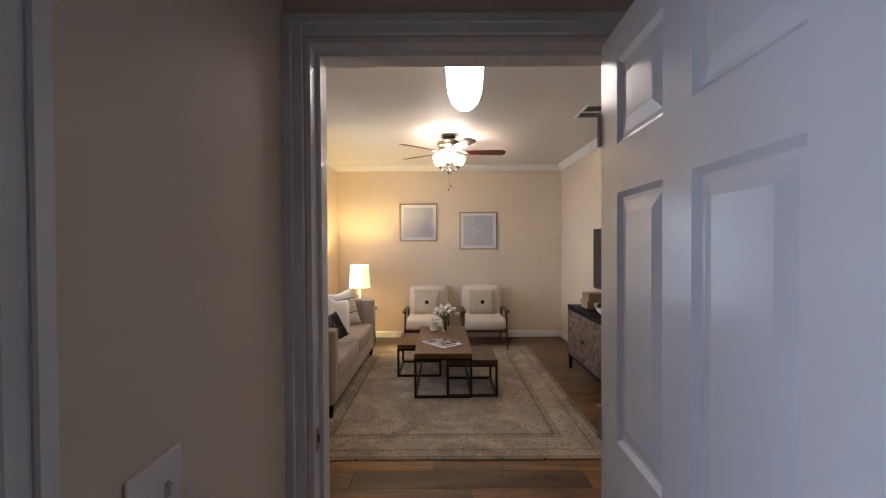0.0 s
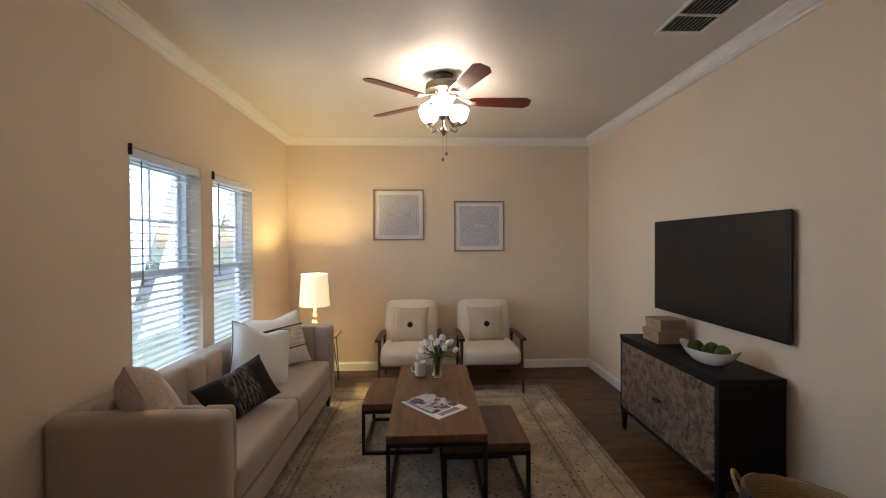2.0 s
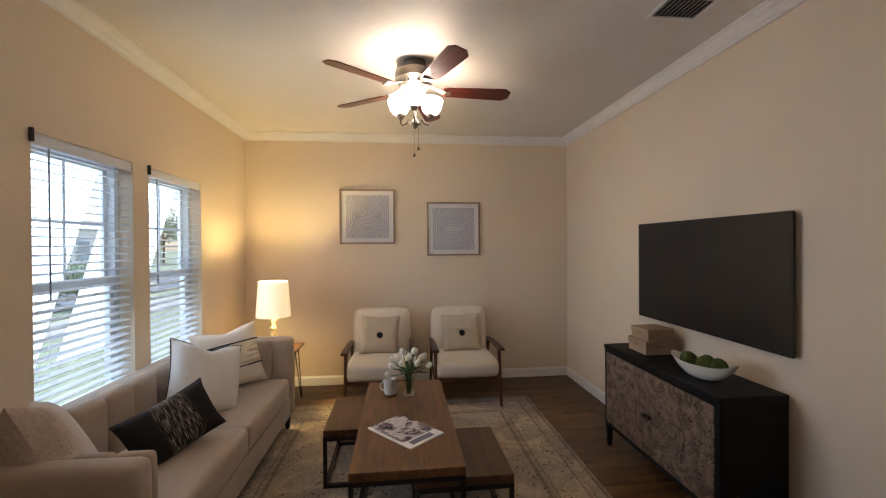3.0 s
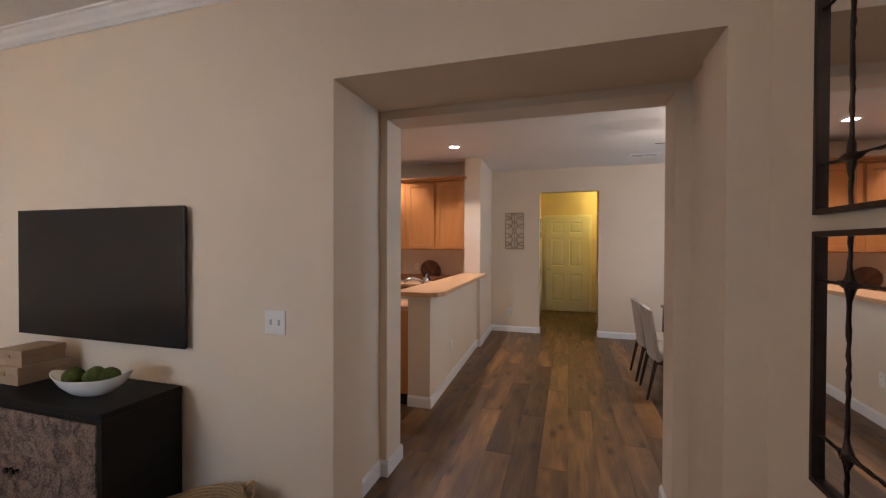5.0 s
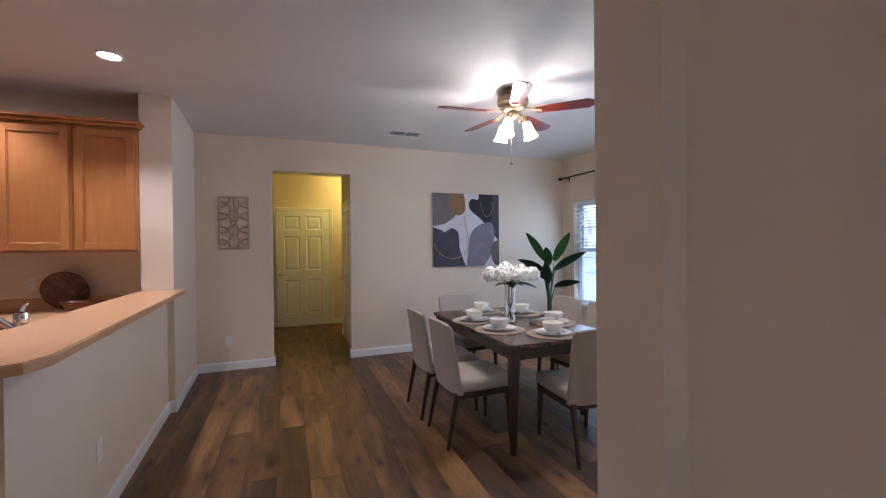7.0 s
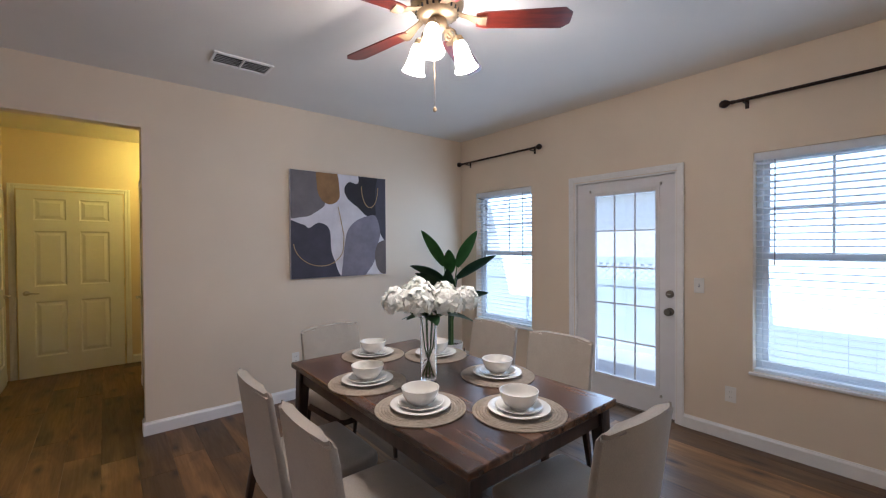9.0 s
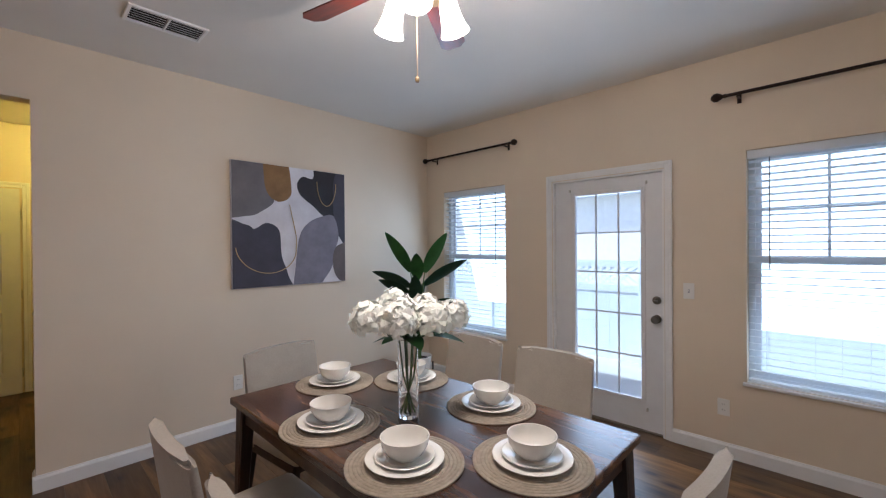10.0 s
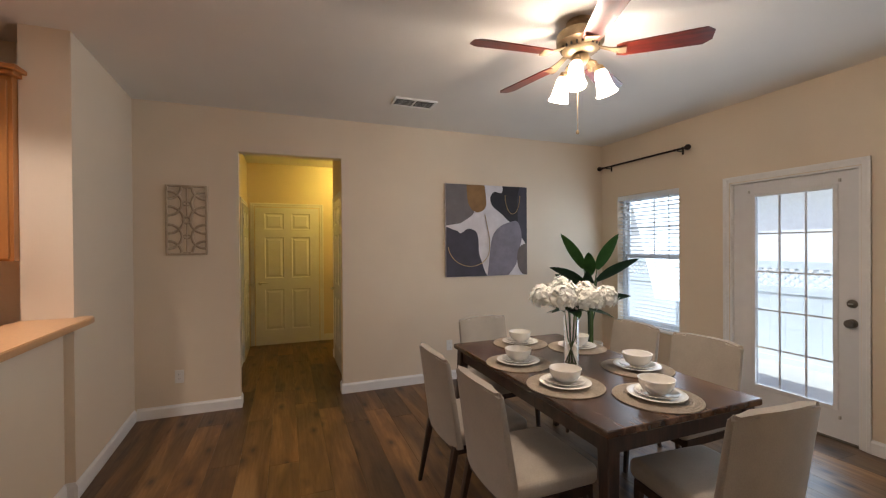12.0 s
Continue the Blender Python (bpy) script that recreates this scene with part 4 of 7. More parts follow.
def soft_box(x0, x1, y0, y1, z0, z1, r=0.04, puff=0.012, seg=4):
    """An upholstered block: rounded edges and slightly domed faces."""
    bm = bx(x0, x1, y0, y1, z0, z1, r=r, seg=seg)
    bmesh.ops.subdivide_edges(bm, edges=[e for e in bm.edges if e.calc_length() > 0.12], cuts=5, use_grid_fill=True)
    c, hs = Vector(((x0 + x1) / 2, (y0 + y1) / 2, (z0 + z1) / 2)), Vector(((x1 - x0) / 2, (y1 - y0) / 2, (z1 - z0) / 2))
    for v in bm.verts:
        q = Vector([(v.co[i] - c[i]) / hs[i] for i in range(3)])
        for i in range(3):
            j, k = (i + 1) % 3, (i + 2) % 3
            if abs(q[i]) > 0.9:
                v.co[i] += math.copysign(puff * (1 - min(1, q[j] ** 2)) * (1 - min(1, q[k] ** 2)), q[i])
    return bm


def leg(x0, y0, z0, x1, y1, z1, a=0.014, b=0.022, square=True):
    """A tapered leg from the foot (x0, y0, z0) to its top."""
    bm = B()
    f = [bm.verts.new((x0 + i * a, y0 + j * a, z0)) for i, j in ((-1, -1), (1, -1), (1, 1), (-1, 1))]
    t = [bm.verts.new((x1 + i * b, y1 + j * b, z1)) for i, j in ((-1, -1), (1, -1), (1, 1), (-1, 1))]
    bm.faces.new(f[::-1])
    bm.faces.new(t)
    for k in range(4):
        bm.faces.new((f[k], f[(k + 1) % 4], t[(k + 1) % 4], t[k]))
    bmesh.ops.bevel(bm, geom=bm.edges[:], offset=min(a, b) * 0.3, segments=1, affect="EDGES")
    return bm


def leaf_blade(length, width, fold=0.25, droop=0.3, n=10):
    """A long leaf along +x from the origin, creased at its midrib and arching down."""
    bm, rows = B(), []
    for i in range(n + 1):
        s = i / n
        w = width * (math.sin(math.pi * min(1, s * 0.94 + 0.06)) ** 0.7) * (1 - 0.25 * s)
        x, z = length * s, -droop * length * s * s
        rows.append([bm.verts.new((x, -w / 2, z + fold * w)), bm.verts.new((x, 0, z)), bm.verts.new((x, w / 2, z + fold * w))])
    for a, b in zip(rows, rows[1:]):
        for k in (0, 1):
            bm.faces.new((a[k], b[k], b[k + 1], a[k + 1]))
    geom = bm.faces[:]
    bmesh.ops.solidify(bm, geom=geom, thickness=0.0012)
    return bm


# ---- living room ----
def sofa():
    s = thing("sofa", "greige upholstered tuxedo sofa with channel-tufted back under the windows", "sofa", pose(-1.215, 4.69, 0))
    # local: x from the wall (-) to the front (+), y along the wall
    X0, X1, Y0, Y1, H = -0.365, 0.375, -1.005, 1.06, 0.77
    part("base", soft_box(X0 + 0.02, X1 - 0.01, Y0 + 0.11, Y1 - 0.11, 0.13, 0.30, 0.02, 0.0), SOFA, s)
    for y0, y1 in ((Y0, Y0 + 0.115), (Y1 - 0.115, Y1)):
        part("arm", soft_box(X0, X1, y0, y1, 0.13, H, 0.035, 0.006), SOFA, s)
    part("back", soft_box(X0, X0 + 0.10, Y0 + 0.116, Y1 - 0.116, 0.13, H - 0.006, 0.03, 0.0), SOFA, s)
    n, L = 9, Y1 - Y0 - 0.235
    for k in range(n):
        y = Y0 + 0.1175 + k * L / n
        part("channel", soft_box(X0 + 0.085, X0 + 0.185, y + 0.001, y + L / n - 0.001, 0.36, H + 0.004, 0.032, 0.012, 3), SOFA, s)
    for e, sg in ((Y1 - 0.115, -1), (Y0 + 0.115, 1)):
        for k in range(4):
            x = X0 + 0.19 + k * 0.135
            a, b = sorted((e + sg * 0.0, e + sg * 0.04))
            part("channel", soft_box(x + 0.001, x + 0.134, a - 0.012 * (sg > 0), b + 0.012 * (sg < 0), 0.42, H - 0.004, 0.018, 0.008, 3), SOFA, s)
    mid = (Y0 + Y1) / 2
    for y0, y1 in ((Y0 + 0.157, mid - 0.002), (mid + 0.002, Y1 - 0.157)):
        part("seat_cushion", soft_box(X0 + 0.17, X1 - 0.004, y0, y1, 0.302, 0.462, 0.03, 0.016), SOFA, s)
    for x in (X0 + 0.05, X1 - 0.05):
        for y in (Y0 + 0.06, Y1 - 0.06):
            part("leg", leg(x, y, 0.0125, x, y, 0.132, 0.014, 0.024), BLACKWOOD, s, "dark tapered wooden leg")
    return s


sofa()


def throw_pillow(label, mat, w, h, d, m, seed, edge=None, stripes=None, chop=0.0):
    p = thing("throw_pillow", label, "pillow", m)
    part("cover", cushion(w, h, d, seed=seed, chop=chop), mat, p)
    if edge:
        pts = []
        for u, v in ((-1, -1), (1, -1), (1, 1), (-1, 1), (-1, -1)):
            pts.append(Vector((u * w / 2, 0, v * h / 2)))
        loop = []
        for a, b in zip(pts, pts[1:]):
            for k in range(10):
                f = k / 10
                q = a.lerp(b, f)
                pull = 1 - 0.096 * (4 * f * (1 - f))
                if abs(a.x - b.x) > abs(a.z - b.z):
                    q.z *= pull
                else:
                    q.x *= pull
                if q.z > 0:
                    q.z -= chop * h * math.exp(-(q.x / (w / 2) / 0.38) ** 2) * (q.z / (h / 2)) ** 2
                loop.append(q)
        part("piping", tube(B(), loop + [loop[0]], 0.004, 6, False), edge, p)
    if stripes:
        for u in stripes:
            pts = []
            for k in range(21):
                v = -0.94 + 1.88 * k / 20
                e = max(0.0, (1 - u ** 4) * (1 - v ** 4)) ** 0.55
                pts.append((v * w / 2 * 0.97, -(d / 2) * e - 0.002, u * h / 2))
            part("stripe", tube(B(), pts, 0.005, 6), PIPING, p, "dark braided stripe")
        bm, g = B(), []
        for i in range(9):
            row = []
            for j in range(9):
                v, u = -0.9 + 1.8 * i / 8, stripes[0] + 0.06 + (stripes[1] - stripes[0] - 0.12) * j / 8
                e = max(0.0, (1 - u ** 4) * (1 - v ** 4)) ** 0.55
                row.append(bm.verts.new((v * w / 2 * 0.96, -(d / 2) * e - 0.008 - 0.006 * math.sin(7 * i + 3 * j), u * h / 2)))
            g.append(row)
        for i in range(8):
            for j in range(8):
                bm.faces.new((g[i][j], g[i + 1][j], g[i + 1][j + 1], g[i][j + 1]))
        part("tufted_panel", bm, fabric("looped_wool", srgb(214, 198, 172), 90, 0.25, bump=1.0), p, "shaggy looped wool panel")
    return p


throw_pillow("blush chenille throw pillow leaning in the sofa's near corner", BLUSH, 0.50, 0.50, 0.20, pose(-1.29, 3.95, 0.695, -24, 14, 122), 1, chop=0.05)
throw_pillow("white cotton throw pillow with dark piping on the sofa", WHITECLOTH, 0.47, 0.47, 0.18, pose(-1.20, 4.97, 0.675, -22, 17, 50), 2, edge=PIPING, chop=0.10)
throw_pillow("black woven lumbar pillow with pale ikat marks on the sofa", IKAT, 0.47, 0.29, 0.14, pose(-1.115, 4.44, 0.605, -28, -12, 62), 3)
throw_pillow("cream throw pillow with dark stripes and looped panel on the sofa", CREAM, 0.45, 0.46, 0.16, pose(-1.225, 5.40, 0.685, -16, -8, 32), 4, stripes=(-0.36, 0.42), chop=0.05)


def armchair(label, m):
    c = thing("armchair", label, "armchair", m, group="armchairs by the far wall")
    # local: faces -y, x across
    W, D = 0.64, 0.66
    tilt = radians(-17)
    part("seat", soft_box(-0.288, 0.288, -0.34, 0.22, 0.285, 0.435, 0.045, 0.02), CREAM, c)
    bm = soft_box(-0.285, 0.285, -0.065, 0.065, 0.0, 0.495, 0.05, 0.018)
    bmesh.ops.transform(bm, matrix=Matrix.Translation((0, 0.235, 0.36)) @ Matrix.Rotation(tilt, 4, "X"), verts=bm.verts[:])
    part("backrest", bm, CREAM, c)
    for s in (-1, 1):
        x = s * 0.305
        part("front_leg", leg(x, -0.345, 0.001, x * 0.985, -0.27, 0.53, 0.010, 0.016), WALNUT, c)
        part("back_leg", leg(x, 0.36, 0.001, x * 0.985, 0.20, 0.53, 0.010, 0.016), WALNUT, c)
        bm = B()
        prev = None
        for k in range(9):
            f = k / 8
            y, z, w = -0.36 + 0.66 * f, 0.545 - 0.03 * f + 0.012 * math.sin(f * 3.1), 0.030 - 0.010 * f
            ring = [bm.verts.new((x + a * w, y, z + b)) for a, b in ((-1, -0.012), (1, -0.012), (1, 0.012), (-1, 0.012))]
            if prev:
                for q in range(4):
                    bm.faces.new((prev[q], prev[(q + 1) % 4], ring[(q + 1) % 4], ring[q]))
            else:
                bm.faces.new(ring[::-1])
            prev = ring
        bm.faces.new(prev)
        bmesh.ops.bevel(bm, geom=[e for e in bm.edges if len(e.link_faces) == 2 and e.calc_face_angle(0) > 0.7], offset=0.005, segments=2, affect="EDGES")
        part("armrest", bm, WALNUT, c)
        part("side_rail", bx(x - 0.012, x + 0.012, -0.29, 0.25, 0.25, 0.29, r=0.004), WALNUT, c)
    part("front_rail", bx(-0.30, 0.30, -0.315, -0.29, 0.248, 0.284, r=0.004), WALNUT, c)
    part("back_rail", bx(-0.30, 0.30, 0.22, 0.245, 0.248, 0.284, r=0.004), WALNUT, c)
    return c


def button_pillow(m):
    p = thing("button_pillow", "oatmeal linen pillow with a dark wooden button on the armchair", "pillow", m, group="button pillows")
    part("cover", cushion(0.40, 0.40, 0.14, seed=7), LINEN, p)
    part("flap_seam", tube(B(), [(x / 10 * 0.19, -0.073 * max(0.0, 1 - (x / 10) ** 4) ** 0.5 - 0.001, 0.045) for x in range(-10, 11)], 0.003, 6), LINEN, p)
    b = part("button", lathe(B(), ((0, 0), (0.028, 0), (0.030, 0.004), (0.024, 0.009), (0.010, 0.007), (0, 0.007)), 20, m=Matrix.Translation((0, -0.071, -0.002)) @ Matrix.Rotation(radians(90), 4, "X")), BLACKWOOD, p, "dark carved wooden button")
    return p


a1 = armchair("cream armchair with walnut frame beside the end table", pose(-0.155, 6.275, 0))
tagged(copy_thing(a1, pose(0.665, 6.275, 0)), "cream armchair with walnut frame beside the media console's wall")
bp = button_pillow(pose(-0.165, 6.375, 0.612, -15, 2, 0))
copy_thing(bp, pose(0.66, 6.375, 0.612, -15, -1, 0))


def nest_table(name, label, x0, x1, y0, y1, h, top_t, cat):
    t = thing(name, label, cat, pose((x0 + x1) / 2, (y0 + y1) / 2, 0))
    hx, hy, b = (x1 - x0) / 2, (y1 - y0) / 2, 0.0115
    part("tabletop", bx(-hx, hx, -hy, hy, h - top_t, h, r=0.004), OAKTOP, t, "honey-brown wooden top", smooth=False)
    q = 0.0125
    for sx in (-1, 1):
        for sy in (-1, 1):
            x, y = sx * (hx - b), sy * (hy - b)
            part("leg", bx(x - b, x + b, y - b, y + b, q, h - top_t - 0.0005, r=0.002, seg=1), BLACK, t, smooth=False)
    for z0 in (q + 0.0005, h - top_t - 0.0235):
        for sy in (-1, 1):
            y = sy * (hy - b)
            part("rail", bx(-hx + 2 * b, hx - 2 * b, y - b, y + b, z0, z0 + 0.022), BLACK, t, smooth=False)
        for sx in (-1, 1):
            x = sx * (hx - b)
            part("rail", bx(x - b, x + b, -hy + 2 * b, hy - 2 * b, z0, z0 + 0.022), BLACK, t, smooth=False)
    return t


nest_table("coffee_table", "rectangular coffee table with honey-brown top and black frame on the rug", -0.207, 0.353, 4.170, 5.46, 0.443, 0.045, "coffee table")
nest_table("nesting_table", "low nesting table half under the coffee table's near end", 0.105, 0.60, 4.20, 4.74, 0.372, 0.045, "side table")
nest_table("nesting_table", "low nesting table half under the coffee table beside the sofa", -0.44, 0.05, 4.80, 5.37, 0.372, 0.045, "side table")


def magazine():
    m = thing("magazine", "glossy interiors magazine lying on the coffee table", "magazine", pose(0.064, 4.578, 0.4435, 0, 0, -49))
    part("pages", bx(-0.185, 0.185, -0.128, 0.128, 0, 0.007, r=0.001, seg=1), PAPER, m, smooth=False)
    k = Nodes("magazine_print")
    v = k.coords((1, 1, 1))
    f = k.n("ShaderNodeTexVoronoi", Scale=24.0)
    k.l(v, f.inputs["Vector"])
    pic = k.ramp(k.noise(v, 13, 3, 0.5, 1.0), (0.34, srgb(52, 46, 60)), (0.45, srgb(128, 116, 122)), (0.55, srgb(208, 202, 204)), (0.7, srgb(150, 130, 120)))
    mat = k.set(Base_Color=pic, Roughness=0.25)
    part("cover_photo", bx(-0.182, 0.11, -0.11, 0.126, 0.0071, 0.0076), mat, m, "photo of a room in greys", smooth=False)
    part("title_bar", bx(0.122, 0.165, -0.085, 0.075, 0.0071, 0.0076), plain("title_ink", srgb(110, 104, 120), 0.4), m, smooth=False)
    part("caption_bar", bx(-0.14, 0.07, -0.119, -0.112, 0.0071, 0.0076), INKGREY, m, smooth=False)


magazine()


def mug():
    c = thing("coaster", "round wooden coaster under the mug", "coaster", pose(-0.035, 5.165, 0.4435))
    part("disc", lathe(B(), ((0, 0), (0.052, 0), (0.054, 0.004), (0.052, 0.010), (0, 0.010)), 28), OAKTOP, c)
    m = thing("mug", "white ceramic mug on a coaster", "mug", pose(-0.035, 5.165, 0.4540))
    part("body", lathe(B(), ((0, 0), (0.036, 0), (0.042, 0.006), (0.045, 0.05), (0.046, 0.105), (0.0435, 0.107), (0.041, 0.10), (0.038, 0.01), (0, 0.008)), 28), CERAMIC, m)
    part("handle", tube(B(), [(-0.043 - 0.028 * math.sin(a), 0, 0.055 + 0.03 * math.cos(a)) for a in [math.pi * i / 8 for i in range(9)]], 0.0055, 8), CERAMIC, m)


mug()


def tulips():
    v = thing("vase", "clear glass vase of white tulips on the coffee table", "vase", pose(0.098, 5.165, 0.4435))
    part("glass", lathe(B(), ((0, 0), (0.040, 0), (0.043, 0.005), (0.036, 0.05), (0.034, 0.10), (0.046, 0.155), (0.0435, 0.156), (0.0315, 0.10), (0.033, 0.05), (0.039, 0.010), (0, 0.010)), 28), VASEGLASS, v)
    b = thing("tulip_bouquet", "white tulips with green leaves in a glass vase", "flowers", pose(0.098, 5.165, 0.4545))
    rnd = random.Random(5)
    for k in range(15):
        a, r = k * 2.4, 0.03 + 0.105 * (k / 14) ** 0.6
        tip = Vector((math.cos(a) * r, math.sin(a) * r * 0.9, 0.295 - 0.75 * r + rnd.uniform(-0.02, 0.02)))
        if k == 14:
            tip = Vector((-0.13, -0.04, 0.135))
        part("stem", tube(B(), ((math.cos(a) * 0.014, math.sin(a) * 0.014, 0.002), (tip.x * 0.22, tip.y * 0.22, 0.14), tip), 0.0028, 6), STEMG, b)
        d = Vector((tip.x, tip.y, 0.11)).normalized()
        m = Matrix.Translation(tip) @ d.to_track_quat("Z", "Y").to_matrix().to_4x4()
        part("bloom", lathe(B(), ((0, -0.004), (0.012, 0.0), (0.019, 0.014), (0.0195, 0.028), (0.014, 0.042), (0.006, 0.048), (0, 0.046)), 10, m=m), PETAL, b)
    for k in range(12):
        a = k * 1.9 + 0.4
        bm = leaf_blade(0.15, 0.028, 0.2, 0.3)
        bmesh.ops.transform(bm, matrix=Matrix.Translation((0, 0, 0.13)) @ Matrix.Rotation(a, 4, "Z") @ Matrix.Rotation(radians(-48 + 9 * (k % 4)), 4, "Y"), verts=bm.verts[:])
        part("leaf", bm, GREEN, b)


tulips()

rug = thing("rug", "faded beige oriental rug with a banded border under the coffee table", "rug", pose(0.068, 4.63, 0))
part("rug_surface", bx(-1.2175, 1.2175, -1.5575, 1.5575, 0.0005, 0.012, r=0.003, seg=1), rug_material(1.2175, 1.5575), rug, smooth=False)


def television():
    t = thing("television", "large black flat television mounted on the wall", "television", pose(1.93, 4.652, 1.307))
    part("body", bx(0.0125, 0.024, -0.634, 0.634, -0.355, 0.355, r=0.004), BLACK, t, smooth=False)
    part("bezel", bx(0.0, 0.0122, -0.640, 0.640, -0.360, 0.360, r=0.004), plain("black_bezel", srgb(16, 16, 17), 0.3), t, smooth=False)
    part("screen", bx(-0.0014, -0.0002, -0.629, 0.629, -0.345, 0.350), SCREEN, t, "dark switched-off screen", smooth=False)
    part("wall_mount", bx(0.0245, 0.0395, -0.22, 0.22, -0.18, 0.18, r=0.003), BLACK, t, smooth=False)


television()


def media_cabinet():
    c = thing("media_cabinet", "black media cabinet with two carved grey-brown doors below the television", "cabinet", pose(1.762, 4.605, 0))
    X0, X1, Y0, Y1 = -0.185, 0.185, -0.555, 0.555
    part("top", bx(X0 - 0.006, X1, Y0 - 0.006, Y1 + 0.006, 0.728, 0.760, r=0.005), BLACKWOOD, c, smooth=False)
    for nm, q in (("side_panel", (X0 + 0.02, X1, Y0, Y0 + 0.03, 0.16, 0.727)), ("side_panel", (X0 + 0.02, X1, Y1 - 0.03, Y1, 0.16, 0.727)), ("back_panel", (X1 - 0.012, X1, Y0 + 0.0305, Y1 - 0.0305, 0.16, 0.727)), ("bottom_panel", (X0 + 0.02, X1 - 0.0125, Y0 + 0.0305, Y1 - 0.0305, 0.16, 0.19))):
        part(nm, bx(*q), BLACKWOOD, c, smooth=False)
    bm = B()
    for q in ((X0, X0 + 0.0195, Y0, Y0 + 0.03, 0.16, 0.727), (X0, X0 + 0.0195, Y1 - 0.03, Y1, 0.16, 0.727), (X0, X0 + 0.0195, Y0 + 0.03, Y1 - 0.03, 0.16, 0.19), (X0, X0 + 0.0195, Y0 + 0.03, Y1 - 0.03, 0.708, 0.727)):
        box(bm, *q)
    part("face_frame", bm, BLACKWOOD, c, smooth=False)
    for s in (-1, 1):
        y0, y1 = (0.002, Y1 - 0.032) if s > 0 else (Y0 + 0.032, -0.002)
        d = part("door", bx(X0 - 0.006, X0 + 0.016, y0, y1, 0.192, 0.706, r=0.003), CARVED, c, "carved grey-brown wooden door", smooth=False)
        hinge = y1 if s > 0 else y0
        for r in (0.10, 0.17, 0.24, 0.31, 0.38, 0.45):
            pts = []
            for k in range(25):
                a = math.pi * k / 24
                y, z = (0.004 * s) + s * abs(math.sin(a)) * r, 0.449 + math.cos(a) * r * 0.62
                if abs(y) < abs(hinge) - 0.01 and 0.2 < z < 0.698:
                    pts.append((X0 - 0.006, y, z))
            if len(pts) > 3 and r < 0.33:
                part("carved_arc", tube(B(), pts, 0.005, 6), CARVED, d)
        for kx in range(7):
            for kz in range(6):
                y, z = s * (0.045 + kx * 0.075), 0.235 + kz * 0.086
                if (kx + kz) % 2 == 0 and abs(y) < abs(hinge) - 0.02:
                    part("rosette", lathe(B(), ((0, 0.007), (0.012, 0.005), (0.016, 0.001), (0.024, 0.006), (0.030, 0)), 10, m=Matrix.Translation((X0 - 0.0055, y, z)) @ Matrix.Rotation(radians(-90), 4, "Y")), CARVED, d)
        part("knob", lathe(B(), ((0, 0), (0.006, 0), (0.006, 0.012), (0.014, 0.018), (0.014, 0.026), (0, 0.028)), 14, m=Matrix.Translation((X0 - 0.006, s * 0.022, 0.44)) @ Matrix.Rotation(radians(-90), 4, "Y")), BLACK, d, "black iron knob")
    for x in (X0 + 0.022, X1 - 0.022):
        for y in (Y0 + 0.022, Y1 - 0.022):
            part("leg", leg(x, y, 0.001, x, y, 0.16, 0.014, 0.021), BLACKWOOD, c)


media_cabinet()


def box_stack():
    for z, sx, sy, h, lab, tw in ((0.7605, 0.115, 0.108, 0.092, "larger tan lidded box on the media cabinet", 0), (0.853, 0.10, 0.092, 0.078, "smaller tan lidded box stacked on a larger one", 4)):
        b = thing("storage_box", lab, "box", pose(1.795, 4.912, z, 0, 0, tw), group="stacked boxes")
        part("base", bx(-sx + 0.003, sx - 0.003, -sy + 0.003, sy - 0.003, 0, h * 0.55, r=0.002), KRAFT, b, smooth=False)
        part("lid", bx(-sx, sx, -sy, sy, h * 0.56, h, r=0.003), KRAFT, b, smooth=False)
        part("clasp", bx(-sx - 0.004, -sx, -0.014, 0.014, h * 0.5, h * 0.72, r=0.001), BRASS, b, "small brass clasp", smooth=False)


box_stack()


def moss_bowl():
    b = thing("bowl", "white boat-shaped ceramic bowl on the media cabinet", "bowl", pose(1.72, 4.335, 0.7605, 0, 0, -72))
    bm, rings = B(), []
    for r, z in ((0.35, 0), (0.55, 0.012), (0.82, 0.045), (1.0, 0.085), (0.97, 0.086), (0.78, 0.05), (0.5, 0.02), (0.3, 0.012)):
        ring = []
        for k in range(32):
            a = 2 * math.pi * k / 32
            x, y = math.cos(a), math.sin(a)
            lift = 0.030 * (x ** 4) * (r ** 3)
            ring.append(bm.verts.new((x * 0.185 * r, y * 0.085 * r, z + lift)))
        rings.append(ring)
    for p, q in zip(rings, rings[1:]):
        for k in range(32):
            bm.faces.new((p[k], p[(k + 1) % 32], q[(k + 1) % 32], q[k]))
    bm.faces.new(rings[0][::-1])
    bm.faces.new(rings[-1])
    part("shell", bm, CERAMIC, b)
    me = None
    for i, (x, y, z, s) in enumerate(((-0.085, 0.0, 0.082, 1.05), (0.0, 0.012, 0.078, 1.0), (0.085, -0.004, 0.084, 1.05), (0.035, -0.02, 0.1, 0.9))):
        p = pose(1.72, 4.335, 0.7605, 0, 0, -72) @ pose(x, y, z, 40 * i, 25 * i, 0)
        t = thing("moss_ball", "green moss ball in the white bowl", "moss ball", p @ Matrix.Diagonal((s, s, s, 1)), group="moss balls")
        bm = B()
        bmesh.ops.create_icosphere(bm, subdivisions=3, radius=0.044)
        for v in bm.verts:
            v.co *= 1 + 0.06 * noise.noise(v.co * 60 + Vector((i, 0, 0)))
        part("moss", bm, MOSS, t)


moss_bowl()


